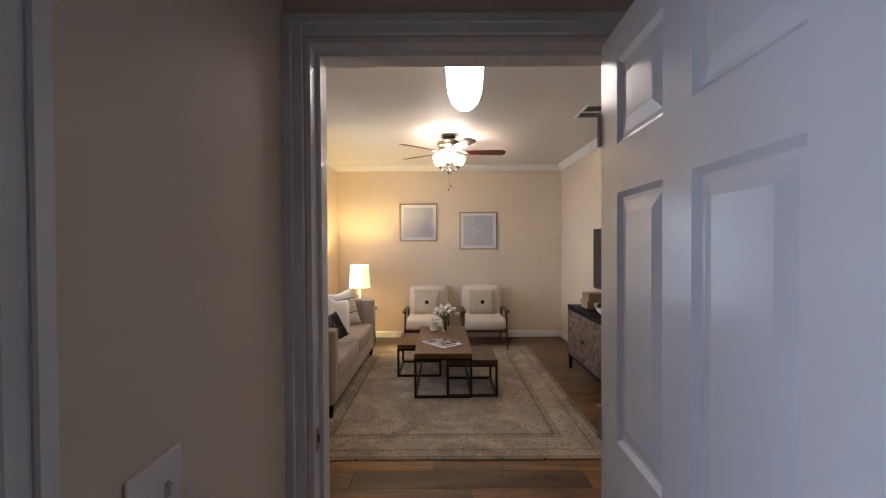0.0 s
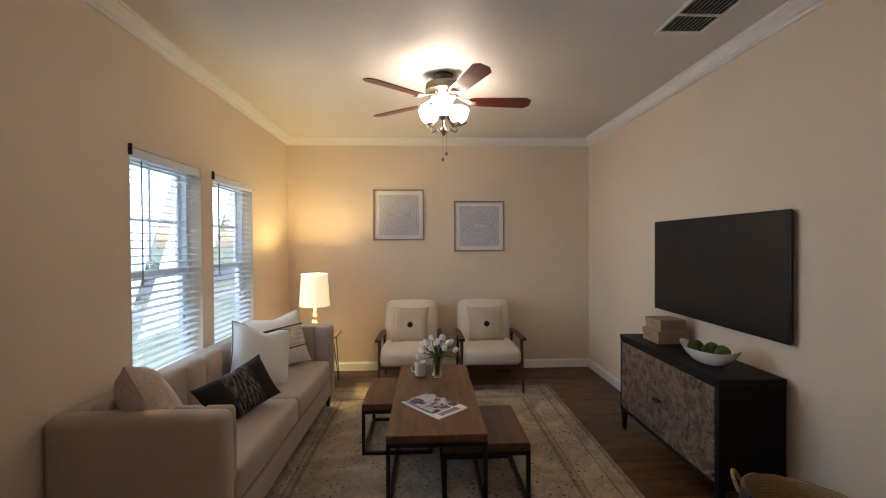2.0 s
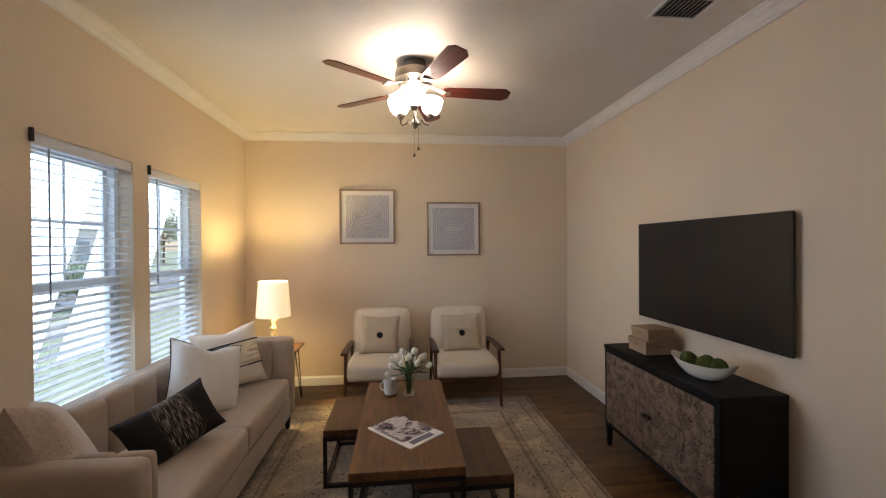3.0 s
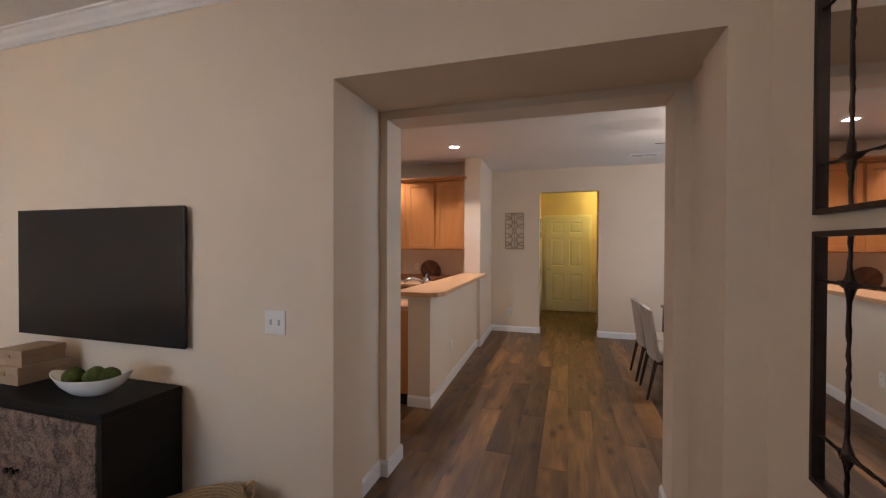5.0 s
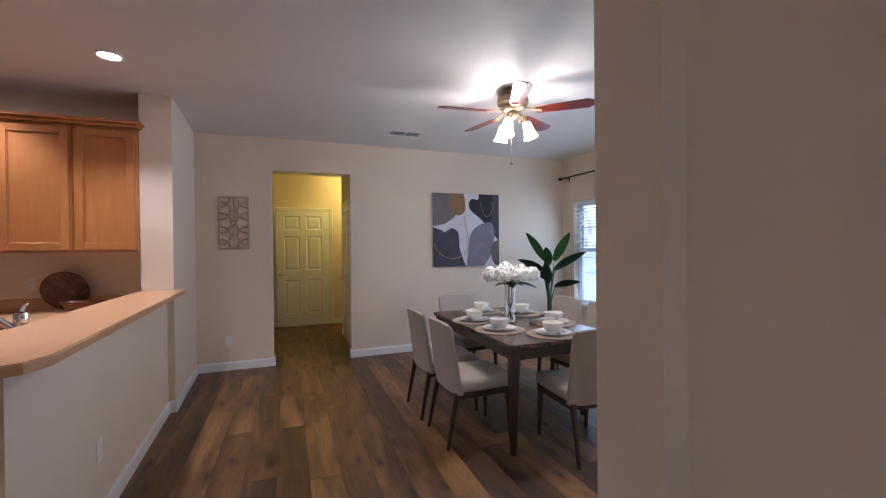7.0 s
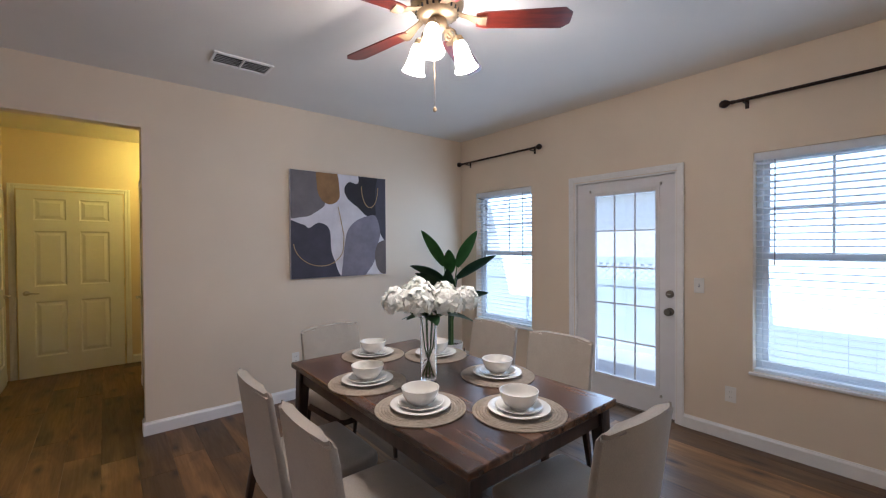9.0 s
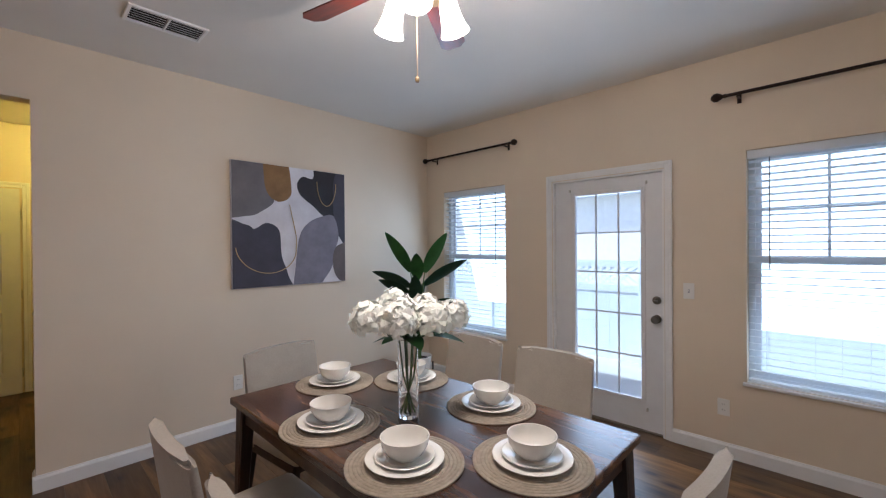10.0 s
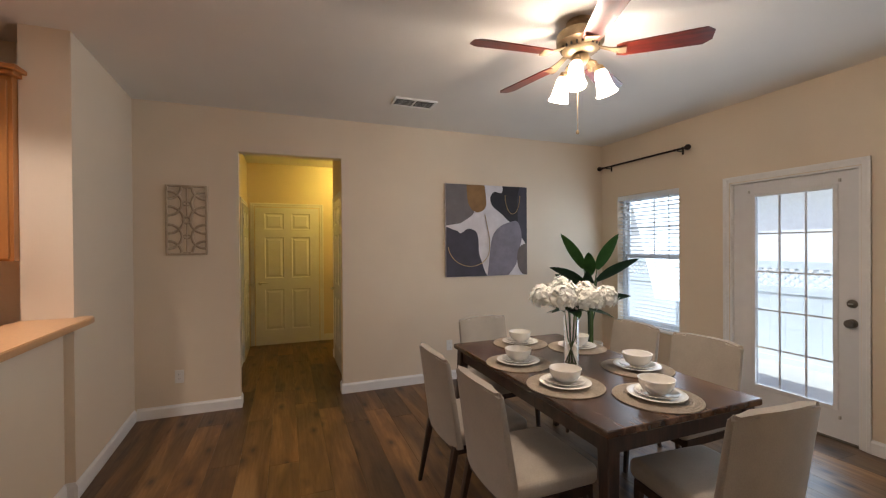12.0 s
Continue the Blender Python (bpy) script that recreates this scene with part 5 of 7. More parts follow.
def basket():
    b = thing("basket", "woven seagrass basket with rope handles on the floor beside the cabinet", "basket", pose(1.70, 3.71, 0))
    bm = lathe(B(), ((0, 0.001), (0.155, 0.001), (0.165, 0.012), (0.190, 0.14), (0.205, 0.26), (0.215, 0.335), (0.206, 0.338), (0.195, 0.26), (0.178, 0.12), (0.150, 0.016), (0, 0.016)), 40)
    for v in bm.verts:
        a = math.atan2(v.co.y, v.co.x)
        if v.co.z > 0.05:
            v.co *= 1 + 0.02 * math.sin(2 * a + 0.5) + 0.006 * math.sin(11 * a)
            v.co.z += 0.018 * math.cos(2 * (a - 2.4)) * (v.co.z / 0.33)
    part("body", bm, BASKET, b)
    for k in range(12):
        z = 0.03 + k * 0.026
        r = 0.165 + 0.05 * (z / 0.335) + 0.002
        part("coil", tube(B(), [(r * (1 + 0.02 * math.sin(2 * a + 0.5)) * math.cos(a), r * (1 + 0.02 * math.sin(2 * a + 0.5)) * math.sin(a), z + 0.018 * math.cos(2 * (a - 2.4)) * (z / 0.33)) for a in [2 * math.pi * i / 36 for i in range(37)]], 0.008, 6, False), BASKET, b)
    for a in (2.45, -0.65):
        c = Vector((math.cos(a), math.sin(a), 0))
        s = Vector((-c.y, c.x, 0))
        part("handle", tube(B(), [c * (0.218 + 0.03 * math.sin(t)) + s * 0.065 * math.cos(t) + Vector((0, 0, 0.315 + 0.06 * math.sin(t))) for t in [math.pi * i / 10 for i in range(11)]], 0.009, 8), BASKET, b, "twisted rope handle")
    # throw blanket over the rim
    t = thing("throw_blanket", "grey knitted throw with tasselled edge hanging over the basket", "blanket", pose(1.70, 3.71, 0))
    bm, g, n = B(), [], 44
    prof = ((0.172, 0.20), (0.190, 0.29), (0.206, 0.345), (0.226, 0.350), (0.236, 0.32), (0.234, 0.24), (0.228, 0.17), (0.224, 0.11))
    for i in range(n + 1):
        a = radians(165 + 120 * i / n)
        row = []
        for r, z in prof:
            wv = 0.011 * math.sin(i * 1.35) + 0.005 * math.sin(i * 2.9)
            k = 1 if z < 0.33 else 0.35
            row.append(bm.verts.new(((r + wv * k) * math.cos(a), (r + wv * k) * math.sin(a), z + 0.018 * math.cos(2 * (a - 2.4)) * (z / 0.33) - (0.02 * math.sin(i * 0.55) if z < 0.2 else 0))))
        g.append(row)
    for i in range(n):
        for j in range(len(prof) - 1):
            bm.faces.new((g[i][j], g[i + 1][j], g[i + 1][j + 1], g[i][j + 1]))
    bmesh.ops.solidify(bm, geom=bm.faces[:], thickness=0.006)
    part("cloth", bm, GREYKNIT, t)
    rnd = random.Random(3)
    for i in range(0, 40):
        a = radians(166 + 118 * i / 39)
        for zt, r in ((0.205, 0.246), (0.118, 0.238)):
            L = rnd.uniform(0.055, 0.085) if zt > 0.15 else rnd.uniform(0.05, 0.095)
            x, y = r * math.cos(a), r * math.sin(a)
            part("tassel", tube(B(), ((x, y, zt), (x * 1.03, y * 1.03, zt - L * 0.5), (x * 1.02 + rnd.uniform(-0.006, 0.006), y * 1.02, zt - L)), (0.0045, 0.0075, 0.0055), 6), GREYKNIT, t)


basket()


def end_table_and_lamp():
    t = thing("end_table", "small wooden end table with black hairpin legs in the corner", "end table", pose(-1.16, 6.20, 0))
    part("tabletop", bx(-0.24, 0.24, -0.24, 0.24, 0.53, 0.552, r=0.004), OAKTOP, t, smooth=False)
    for sx in (-1, 1):
        for sy in (-1, 1):
            x, y = sx * 0.2, sy * 0.2
            part("leg", tube(B(), ((x * 0.75, y, 0.529), (x * 1.05, y * 1.05, 0.006), (x * 1.07, y * 1.07, 0.006), (x, y * 0.75, 0.529)), 0.005, 6), BLACK, t, "black hairpin leg")
    l = thing("table_lamp", "lit table lamp with cream drum shade and turned base", "lamp", pose(-1.13, 6.15, 0.5525))
    part("base", lathe(B(), ((0, 0), (0.062, 0), (0.064, 0.012), (0.05, 0.02), (0.024, 0.04), (0.034, 0.075), (0.040, 0.11), (0.030, 0.15), (0.016, 0.18), (0.026, 0.195), (0.028, 0.21), (0.018, 0.225), (0.012, 0.26), (0.019, 0.275), (0.012, 0.29), (0.009, 0.33), (0, 0.33)), 24), LAMPBASE, l)
    part("shade", lathe(B(), ((0.152, 0.315), (0.130, 0.638), (0.128, 0.638), (0.150, 0.315), (0.152, 0.315)), 36), SHADE, l, "glowing cream drum shade")
    part("harp", tube(B(), ((0, 0, 0.33), (0.05, 0, 0.42), (0.05, 0, 0.55), (0, 0, 0.63), (-0.05, 0, 0.55), (-0.05, 0, 0.42), (0, 0, 0.33)), 0.002, 5), BRASS, l)
    bulb("table_lamp_bulb", (-1.13, 6.15, 1.085), 21.0, (1.0, 0.76, 0.30), 0.035)


end_table_and_lamp()


def arc_picture(label, m, flip):
    p = thing("framed_print", label, "picture", m, group="framed prints")
    # local: faces -y, centred
    h, f = 0.30, 0.018
    bm = B()
    for q in ((-h, -h + f, -h, h), (h - f, h, -h, h), (-h + f, h - f, -h, -h + f), (-h + f, h - f, h - f, h)):
        box(bm, q[0], q[1], -0.028, -0.001, q[2], q[3])
    part("frame", bm, TAUPE, p, "taupe wooden frame", smooth=False)
    part("mat_board", bx(-h + f, h - f, -0.010, -0.002, -h + f, h - f), PAPER, p, smooth=False)
    part("print", bx(-0.235, 0.235, -0.0112, -0.0102, -0.235, 0.235), plain("print_paper", srgb(182, 181, 190), 0.5, vary=0.04), p, smooth=False)
    bm = B()
    step, e = (0.027, 0.232) if flip else (0.025, 0.232)
    for up in (-1, 1):
        for k in range(1, 10):
            run = []
            for i in range(41):
                t = math.pi * i / 40
                x, z = k * step * math.cos(t), up * (e - k * step * math.sin(t))
                if abs(x) < e:
                    run.append((x, -0.0114, z))
            if len(run) > 2:
                tube(bm, run, 0.0042, 4)
    for sx in (-1, 1):
        for k in range(1, 9):
            x = sx * (e - (k - 0.6) * step)
            z = e - math.sqrt(max(0.0, (9.8 * step) ** 2 - x * x))
            if z > 0.02:
                tube(bm, ((x, -0.0114, -z), (x, -0.0114, z)), 0.0042, 4)
    part("arc_lines", bm, PAPER, p, "white raised arcs", smooth=False)
    g = part("glazing", bx(-h + f, h - f, -0.0165, -0.015, -h + f, h - f), PANE, p, "clear picture glass", smooth=False)
    g.visible_shadow = False
    return p


arc_picture("framed print of pale arcs above the armchairs, hung higher", pose(-0.311, YN, 1.836), 0)
arc_picture("framed print of pale arcs above the armchairs, hung lower", pose(0.643, YN, 1.700), 1)


def ceiling_vent(label, m, lx, ly, n):
    v = thing("ceiling_vent", label, "vent", m)
    bm = B()
    f = 0.018
    for q in ((-lx, lx, -ly, -ly + f), (-lx, lx, ly - f, ly), (-lx, -lx + f, -ly + f, ly - f), (lx - f, lx, -ly + f, ly - f), (-lx + f, lx - f, -0.006, 0.006)):
        box(bm, q[0], q[1], q[2], q[3], -0.012, -0.0005, r=0.002, seg=1)
    part("frame", bm, TRIM, v, smooth=False)
    part("backing", bx(-lx + f, lx - f, -ly + f, ly - f, -0.0025, -0.0008), HOLE, v, smooth=False)
    for k in range(n):
        x = -lx + f + (2 * lx - 2 * f) * (k + 0.5) / n
        bm = bx(-0.0005, 0.0005, -ly + f, ly - f, -0.0017, 0.0017)
        s = part("slat", bm, TRIM, v, smooth=False)
        s.matrix_basis = Matrix.Translation((x, 0, -0.0075)) @ Matrix.Rotation(radians(40), 4, "Y")
    return v


ceiling_vent("white louvred ceiling vent near the crown moulding", pose(1.51, 4.12, CEILING), 0.14, 0.19, 10)


def wall_plate(label, m, gang=1, kind="switch"):
    """Local: faces -y, centred."""
    cat = "light switch" if kind == "switch" else "outlet"
    w = 0.058 if gang == 2 else 0.035
    p = thing("light_switch" if kind == "switch" else "power_outlet", label, cat, m)
    part("plate", bx(-w, w, -0.006, -0.0003, -0.057, 0.057, r=0.003), PLASTIC, p, smooth=False)
    for x in ((-0.023, 0.023) if gang == 2 else (0.0,)):
        if kind == "switch":
            part("toggle_slot", bx(x - 0.006, x + 0.006, -0.0066, -0.0061, -0.013, 0.013), INKGREY, p, smooth=False)
            part("toggle", bx(x - 0.004, x + 0.004, -0.016, -0.0067, 0.0, 0.009, r=0.001, seg=1), PLASTIC, p, smooth=False)
        else:
            for z in (-0.02, 0.02):
                part("socket", lathe(B(), ((0, 0), (0.0165, 0), (0.016, 0.002), (0, 0.002)), 20, m=Matrix.Translation((x, -0.006, z)) @ Matrix.Rotation(radians(90), 4, "X")), PLASTIC, p)
                part("slot", bx(x - 0.007, x - 0.005, -0.0085, -0.0081, z - 0.003, z + 0.006), HOLE, p, smooth=False)
                part("slot", bx(x + 0.005, x + 0.007, -0.0085, -0.0081, z - 0.003, z + 0.005), HOLE, p, smooth=False)
    return p


wall_plate("white double light switch on the wall beside the opening", pose(XE, 3.50, 1.108, 0, 0, -90), 2)
wall_plate("white double light switch on the entry wall", pose(-0.36, 0.88, 1.125, 0, 0, 90), 2)
wall_plate("white light switch on the window wall", pose(XW, 2.62, 1.12, 0, 0, 90), 1)
wall_plate("white power outlet low on the wall behind the sofa", pose(XW, 3.52, 0.42, 0, 0, 90), 1, "outlet")
wall_plate("white light switch beside the patio door", pose(4.64, DY, 1.118, 0, 0, 180), 1)
wall_plate("white power outlet under the light switch", pose(4.435, DY, 0.338, 0, 0, 180), 1, "outlet")
wall_plate("white power outlet near the hall opening", pose(DX1, 3.134, 0.342, 0, 0, -90), 1, "outlet")
wall_plate("white power outlet behind the dining table", pose(DX1, 0.582, 0.38, 0, 0, -90), 1, "outlet")
wall_plate("light switch on the hall wall in yellow light", pose(8.763, HY1, 1.425, 0, 0, 0), 1)


def fan(label, m, metal, angles, radius, blade_z, up, lights, glassmat):
    """A five-blade ceiling fan with three lights; local origin on the ceiling, z down negative."""
    f = thing("ceiling_fan", label, "ceiling fan", m)
    part("canopy", lathe(B(), ((0, -0.0005), (0.075, -0.0005), (0.078, -0.02), (0.060, -0.045), (0.055, -0.06), (0, -0.06)), 32), metal, f)
    part("motor_housing", lathe(B(), ((0, -0.055), (0.10, -0.058), (0.128, -0.072), (0.132, -0.10), (0.130, -0.125), (0.112, -0.135), (0.100, -0.165), (0.072, -0.185), (0, -0.187)), 40), metal, f)
    for k in range(22):
        a = 2 * math.pi * k / 22
        bm = bx(0.0985, 0.108, -0.005, 0.005, -0.162, -0.138, r=0.001, seg=1)
        s = part("vent_slot", bm, HOLE, f, smooth=False)
        s.matrix_basis = Matrix.Rotation(a, 4, "Z")
    for a in angles:
        R = Matrix.Rotation(radians(a), 4, "Z")
        bm = B()
        prev = None
        for i in range(9):
            s = i / 8
            x = 0.09 + 0.15 * s
            w = 0.018 + 0.026 * max(0, s - 0.35) / 0.65 * (1 if s < 0.9 else 0.75)
            z = -0.15 + (blade_z + 0.15) * min(1, s * 1.3) - 0.007
            ring = [bm.verts.new((x, y, z + q)) for y, q in ((-w, 0), (w, 0), (w, 0.005), (-w, 0.005))]
            if prev:
                for q in range(4):
                    bm.faces.new((prev[q], prev[(q + 1) % 4], ring[(q + 1) % 4], ring[q]))
            else:
                bm.faces.new(ring[::-1])
            prev = ring
        bm.faces.new(prev)
        arm = part("blade_iron", bm, metal, f)
        arm.matrix_basis = R
        out = []
        for i in range(13):
            s = i / 12
            x = 0.19 + (radius - 0.19) * s
            w = 0.050 + 0.018 * s
            if s < 0.08:
                w *= 0.8
            if s > 0.9:
                w *= math.sqrt(max(0.05, 1 - ((s - 0.9) / 0.1) ** 2 * 0.75))
            out.append((x, w))
        outline = [(x, -w) for x, w in out] + [(x, w) for x, w in reversed(out)]
        bm = prism(B(), outline, 0, 0.006)
        bl = part("blade", bm, CHERRY, f, "cherry-red wooden blade", smooth=False)
        bl.matrix_basis = R @ Matrix.Translation((0, 0, blade_z)) @ Matrix.Rotation(radians(-12), 4, "X")
    part("light_hub", lathe(B(), ((0, -0.186), (0.045, -0.188), (0.050, -0.21), (0.038, -0.235), (0.020, -0.25), (0, -0.25)), 24), metal, f)
    for a in lights:
        c, s = math.cos(radians(a)), math.sin(radians(a))
        if up:
            pts = [(0.0, -0.40), (0.03, -0.415), (0.055, -0.395), (0.05, -0.375), (0.07, -0.40), (0.105, -0.405), (0.118, -0.385), (0.112, -0.362)]
            part("scroll_arm", tube(B(), [(r * c, r * s, z) for r, z in pts], 0.0055, 8), metal, f)
            M = Matrix.Translation((0.112 * c, 0.112 * s, -0.36)) @ Matrix.Rotation(0.16, 4, Vector((-s, c, 0)))
            part("shade_cup", lathe(B(), ((0, 0), (0.018, 0), (0.026, 0.016), (0.030, 0.03), (0, 0.028)), 20, m=M), metal, f)
            part("glass_shade", lathe(B(), ((0.026, 0.026), (0.050, 0.045), (0.066, 0.075), (0.071, 0.110), (0.073, 0.135), (0.069, 0.135), (0.066, 0.11), (0.060, 0.078), (0.045, 0.050), (0, 0.034)), 28, m=M), glassmat, f, "lit frosted glass bowl shade")
        else:
            pts = [(0.03, -0.225), (0.065, -0.215), (0.09, -0.225), (0.098, -0.25)]
            part("scroll_arm", tube(B(), [(r * c, r * s, z) for r, z in pts], 0.007, 8), metal, f)
            part("curl", tube(B(), [(r * c, r * s, z) for r, z in ((0.05, -0.24), (0.07, -0.26), (0.06, -0.28), (0.045, -0.27), (0.05, -0.258))], 0.004, 6), metal, f)
            M = Matrix.Translation((0.105 * c, 0.105 * s, -0.25)) @ Matrix.Rotation(-0.30, 4, Vector((-s, c, 0)))
            part("shade_cup", lathe(B(), ((0, 0), (0.022, 0), (0.028, -0.018), (0.027, -0.030), (0, -0.030)), 20, m=M), metal, f)
            part("glass_shade", lathe(B(), ((0.026, -0.026), (0.036, -0.05), (0.041, -0.10), (0.050, -0.142), (0.061, -0.166), (0.057, -0.166), (0.046, -0.142), (0.034, -0.10), (0, -0.06)), 28, m=M), glassmat, f, "lit frosted glass bell shade")
            bulb("fan_bulb", m @ M @ Vector((0, 0, -0.115)), 9.0, (1.0, 0.90, 0.74), 0.018)
    if up:
        part("centre_stem", lathe(B(), ((0.010, -0.25), (0.010, -0.38), (0.022, -0.39), (0.028, -0.41), (0.014, -0.435), (0.006, -0.445), (0, -0.447)), 20), metal, f)
        chains = ((0.02, -0.03, -0.42, -0.57), (-0.005, 0.03, -0.42, -0.60))
    else:
        chains = ((0.01, 0.012, -0.25, -0.61),)
    for x, y, z0, z1 in chains:
        part("pull_chain", tube(B(), ((x, y, z0), (x, y, z1)), 0.0013, 5), BRASS, f)
        part("pull_knob", lathe(B(), ((0, 0), (0.007, -0.004), (0.010, -0.014), (0.007, -0.024), (0, -0.026)), 14, at=(x, y, z1)), metal, f)
    return f


fan("ceiling fan with cherry blades and three lit bowl shades", pose(0.15, 4.96, CEILING), PEWTER, [2 + 72 * k for k in range(5)], 0.65, -0.195, True, (-95, 25, 145), FANGLASS)
fan("brass ceiling fan with cherry blades and lit bell shades", pose(5.06, 0.68, CEILING), FANBRASS, [12 + 72 * k for k in range(5)], 0.65, -0.195, False, (15, 130, 250), BELLGLASS)


def pendant():
    p = thing("pendant_lamp", "lit alabaster bell pendant lamp hanging on a dark chain", "pendant lamp", pose(0.195, 2.47, CEILING))
    part("canopy", lathe(B(), ((0, -0.0005), (0.06, -0.0005), (0.055, -0.018), (0.012, -0.028), (0, -0.028)), 24), BRONZE, p)
    part("rod", tube(B(), ((0, 0, -0.026), (0, 0, -0.235)), 0.004, 8), BRONZE, p)
    for k in range(3):
        part("chain_link", tube(B(), [(0.010 * math.cos(a) * (k % 2), 0.010 * math.cos(a) * (1 - k % 2), -0.10 - k * 0.032 + 0.022 * math.sin(a)) for a in [2 * math.pi * i / 12 for i in range(13)]], 0.003, 6, False), BRONZE, p)
    part("glass_bell", lathe(B(), ((0.122, -0.245), (0.124, -0.252), (0.112, -0.275), (0.100, -0.30), (0.097, -0.36), (0.090, -0.43), (0.070, -0.485), (0.035, -0.515), (0, -0.522), (0, -0.512), (0.060, -0.475), (0.088, -0.36), (0.092, -0.30), (0.108, -0.262), (0.122, -0.245)), 36), PENDGLASS, p, "lit alabaster glass bell")
    for a in (20, 140, 260):
        c, s = math.cos(radians(a)), math.sin(radians(a))
        pts = [(0.004, -0.205), (0.05, -0.20), (0.075, -0.18), (0.092, -0.19), (0.125, -0.225), (0.118, -0.265), (0.104, -0.285)]
        part("scroll_hook", tube(B(), [(r * c, r * s, z) for r, z in pts], 0.0035, 6), BRONZE, p)
        part("scroll_tail", tube(B(), [(r * c, r * s, z) for r, z in ((0.075, -0.18), (0.09, -0.168), (0.11, -0.185), (0.135, -0.205))], 0.003, 6), BRONZE, p)


pendant()


def mirror(label, z0):
    """Square antiqued mirror divided by knotted iron bars."""
    m = thing("wall_mirror", label, "mirror", pose(1.36, YS, z0 + 0.3275, 0, 0, 180), group="wall mirrors")
    h, f = 0.3275, 0.014
    bm = B()
    for q in ((-h, -h + f, -h, h), (h - f, h, -h, h), (-h + f, h - f, -h, -h + f), (-h + f, h - f, h - f, h)):
        box(bm, q[0], q[1], -0.020, -0.001, q[2], q[3])
    part("frame", bm, BRONZE, m, "dark bronze frame", smooth=False)
    part("glass", bx(-h + f, h - f, -0.006, -0.002, -h + f, h - f), MIRROR, m, "mirror glass", smooth=False)
    rnd = random.Random(int(z0 * 100))
    k = 0.20
    for s in (-1, 1):
        for vert in (0, 1):
            pts, rad = [], []
            for i in range(41):
                t = -h + f + (2 * h - 2 * f) * i / 40
                w = rnd.uniform(-0.0026, 0.0026)
                near = min(abs(t - k), abs(t + k))
                rad.append(0.0022 + 0.011 * max(0, 1 - near / 0.05) ** 1.6 * rnd.uniform(0.7, 1.2) + rnd.uniform(0, 0.002))
                pts.append((s * k + w, -0.008, t) if vert else (t, -0.008, s * k + w))
            part("iron_bar", tube(B(), pts, rad, 6), BRONZE, m, "knotted dark iron bar")


mirror("square mirror with knotted dark bars, hung lower", 0.858)
mirror("square mirror with knotted dark bars, hung above another", 1.556)

# ---- dining room ----
def dining_table():
    t = thing("dining_table", "dark acacia dining table set for six on the plank floor", "dining table", pose(5.185, 0.64, 0))
    hx, hy = 0.775, 0.46
    part("tabletop", bx(-hx, hx, -hy, hy, 0.713, 0.745, r=0.006), DINETOP, t, smooth=False)
    for sy in (-1, 1):
        y = sy * (hy - 0.05)
        part("apron", bx(-hx + 0.07, hx - 0.07, y - 0.011, y + 0.011, 0.63, 0.7125), DARKWOOD, t, smooth=False)
    for sx in (-1, 1):
        x = sx * (hx - 0.05)
        part("apron", bx(x - 0.011, x + 0.011, -hy + 0.07, hy - 0.07, 0.63, 0.7125), DARKWOOD, t, smooth=False)
        for sy in (-1, 1):
            part("leg", leg(sx * (hx - 0.02), sy * (hy - 0.025), 0.001, sx * (hx - 0.055), sy * (hy - 0.055), 0.7125, 0.020, 0.034), DARKWOOD, t)


dining_table()


def dining_chair(label, m):
    """Upholstered chair, facing +y."""
    c = thing("dining_chair", label, "dining chair", m, group="chairs round the dining table")
    part("seat", soft_box(-0.225, 0.225, -0.20, 0.245, 0.385, 0.475, 0.028, 0.012), OATTWEED, c)
    bm = B()
    prev = None
    n = 10
    for i in range(n + 1):
        s = i / n
        z = 0.375 + 0.495 * s
        y = -0.20 - 0.075 * s
        th = 0.050 - 0.016 * s
        w = 0.228 - 0.002 * s
        ring = []
        for k in range(24):
            a = 2 * math.pi * k / 24
            q = 5.0
            cx, cy = math.cos(a), math.sin(a)
            r = (abs(cx) ** q + abs(cy) ** q) ** (-1 / q)
            bow = 0.020 * (cx * r) ** 2
            ring.append(bm.verts.new((w * cx * r, y + th * 0.62 * cy * r + bow, z)))
        if prev:
            for k in range(24):
                bm.faces.new((prev[k], prev[(k + 1) % 24], ring[(k + 1) % 24], ring[k]))
        else:
            bm.faces.new(ring[::-1])
        prev = ring
    last = bm.faces.new(prev)
    # soften the top edge and round its corners
    top = [v for v in prev]
    for v in top:
        v.co.z -= 0.03 * max(0, abs(v.co.x) / 0.22 - 0.8) ** 1.5 * 3.2
    bmesh.ops.bevel(bm, geom=list(last.edges), offset=0.017, segments=4, affect="EDGES")
    part("backrest", bm, OATTWEED, c)
    for sx in (-1, 1):
        part("side_rail", bx(sx * 0.205 - 0.012, sx * 0.205 + 0.012, -0.205, 0.215, 0.345, 0.386), DARKWOOD, c, smooth=False)
        part("front_leg", leg(sx * 0.205, 0.222, 0.001, sx * 0.198, 0.20, 0.386, 0.011, 0.018), DARKWOOD, c)
        part("back_leg", leg(sx * 0.205, -0.275, 0.001, sx * 0.198, -0.20, 0.386, 0.011, 0.018), DARKWOOD, c)
    for y in (-0.2, 0.208):
        part("cross_rail", bx(-0.192, 0.192, y - 0.010, y + 0.010, 0.345, 0.384), DARKWOOD, c, smooth=False)
    return c


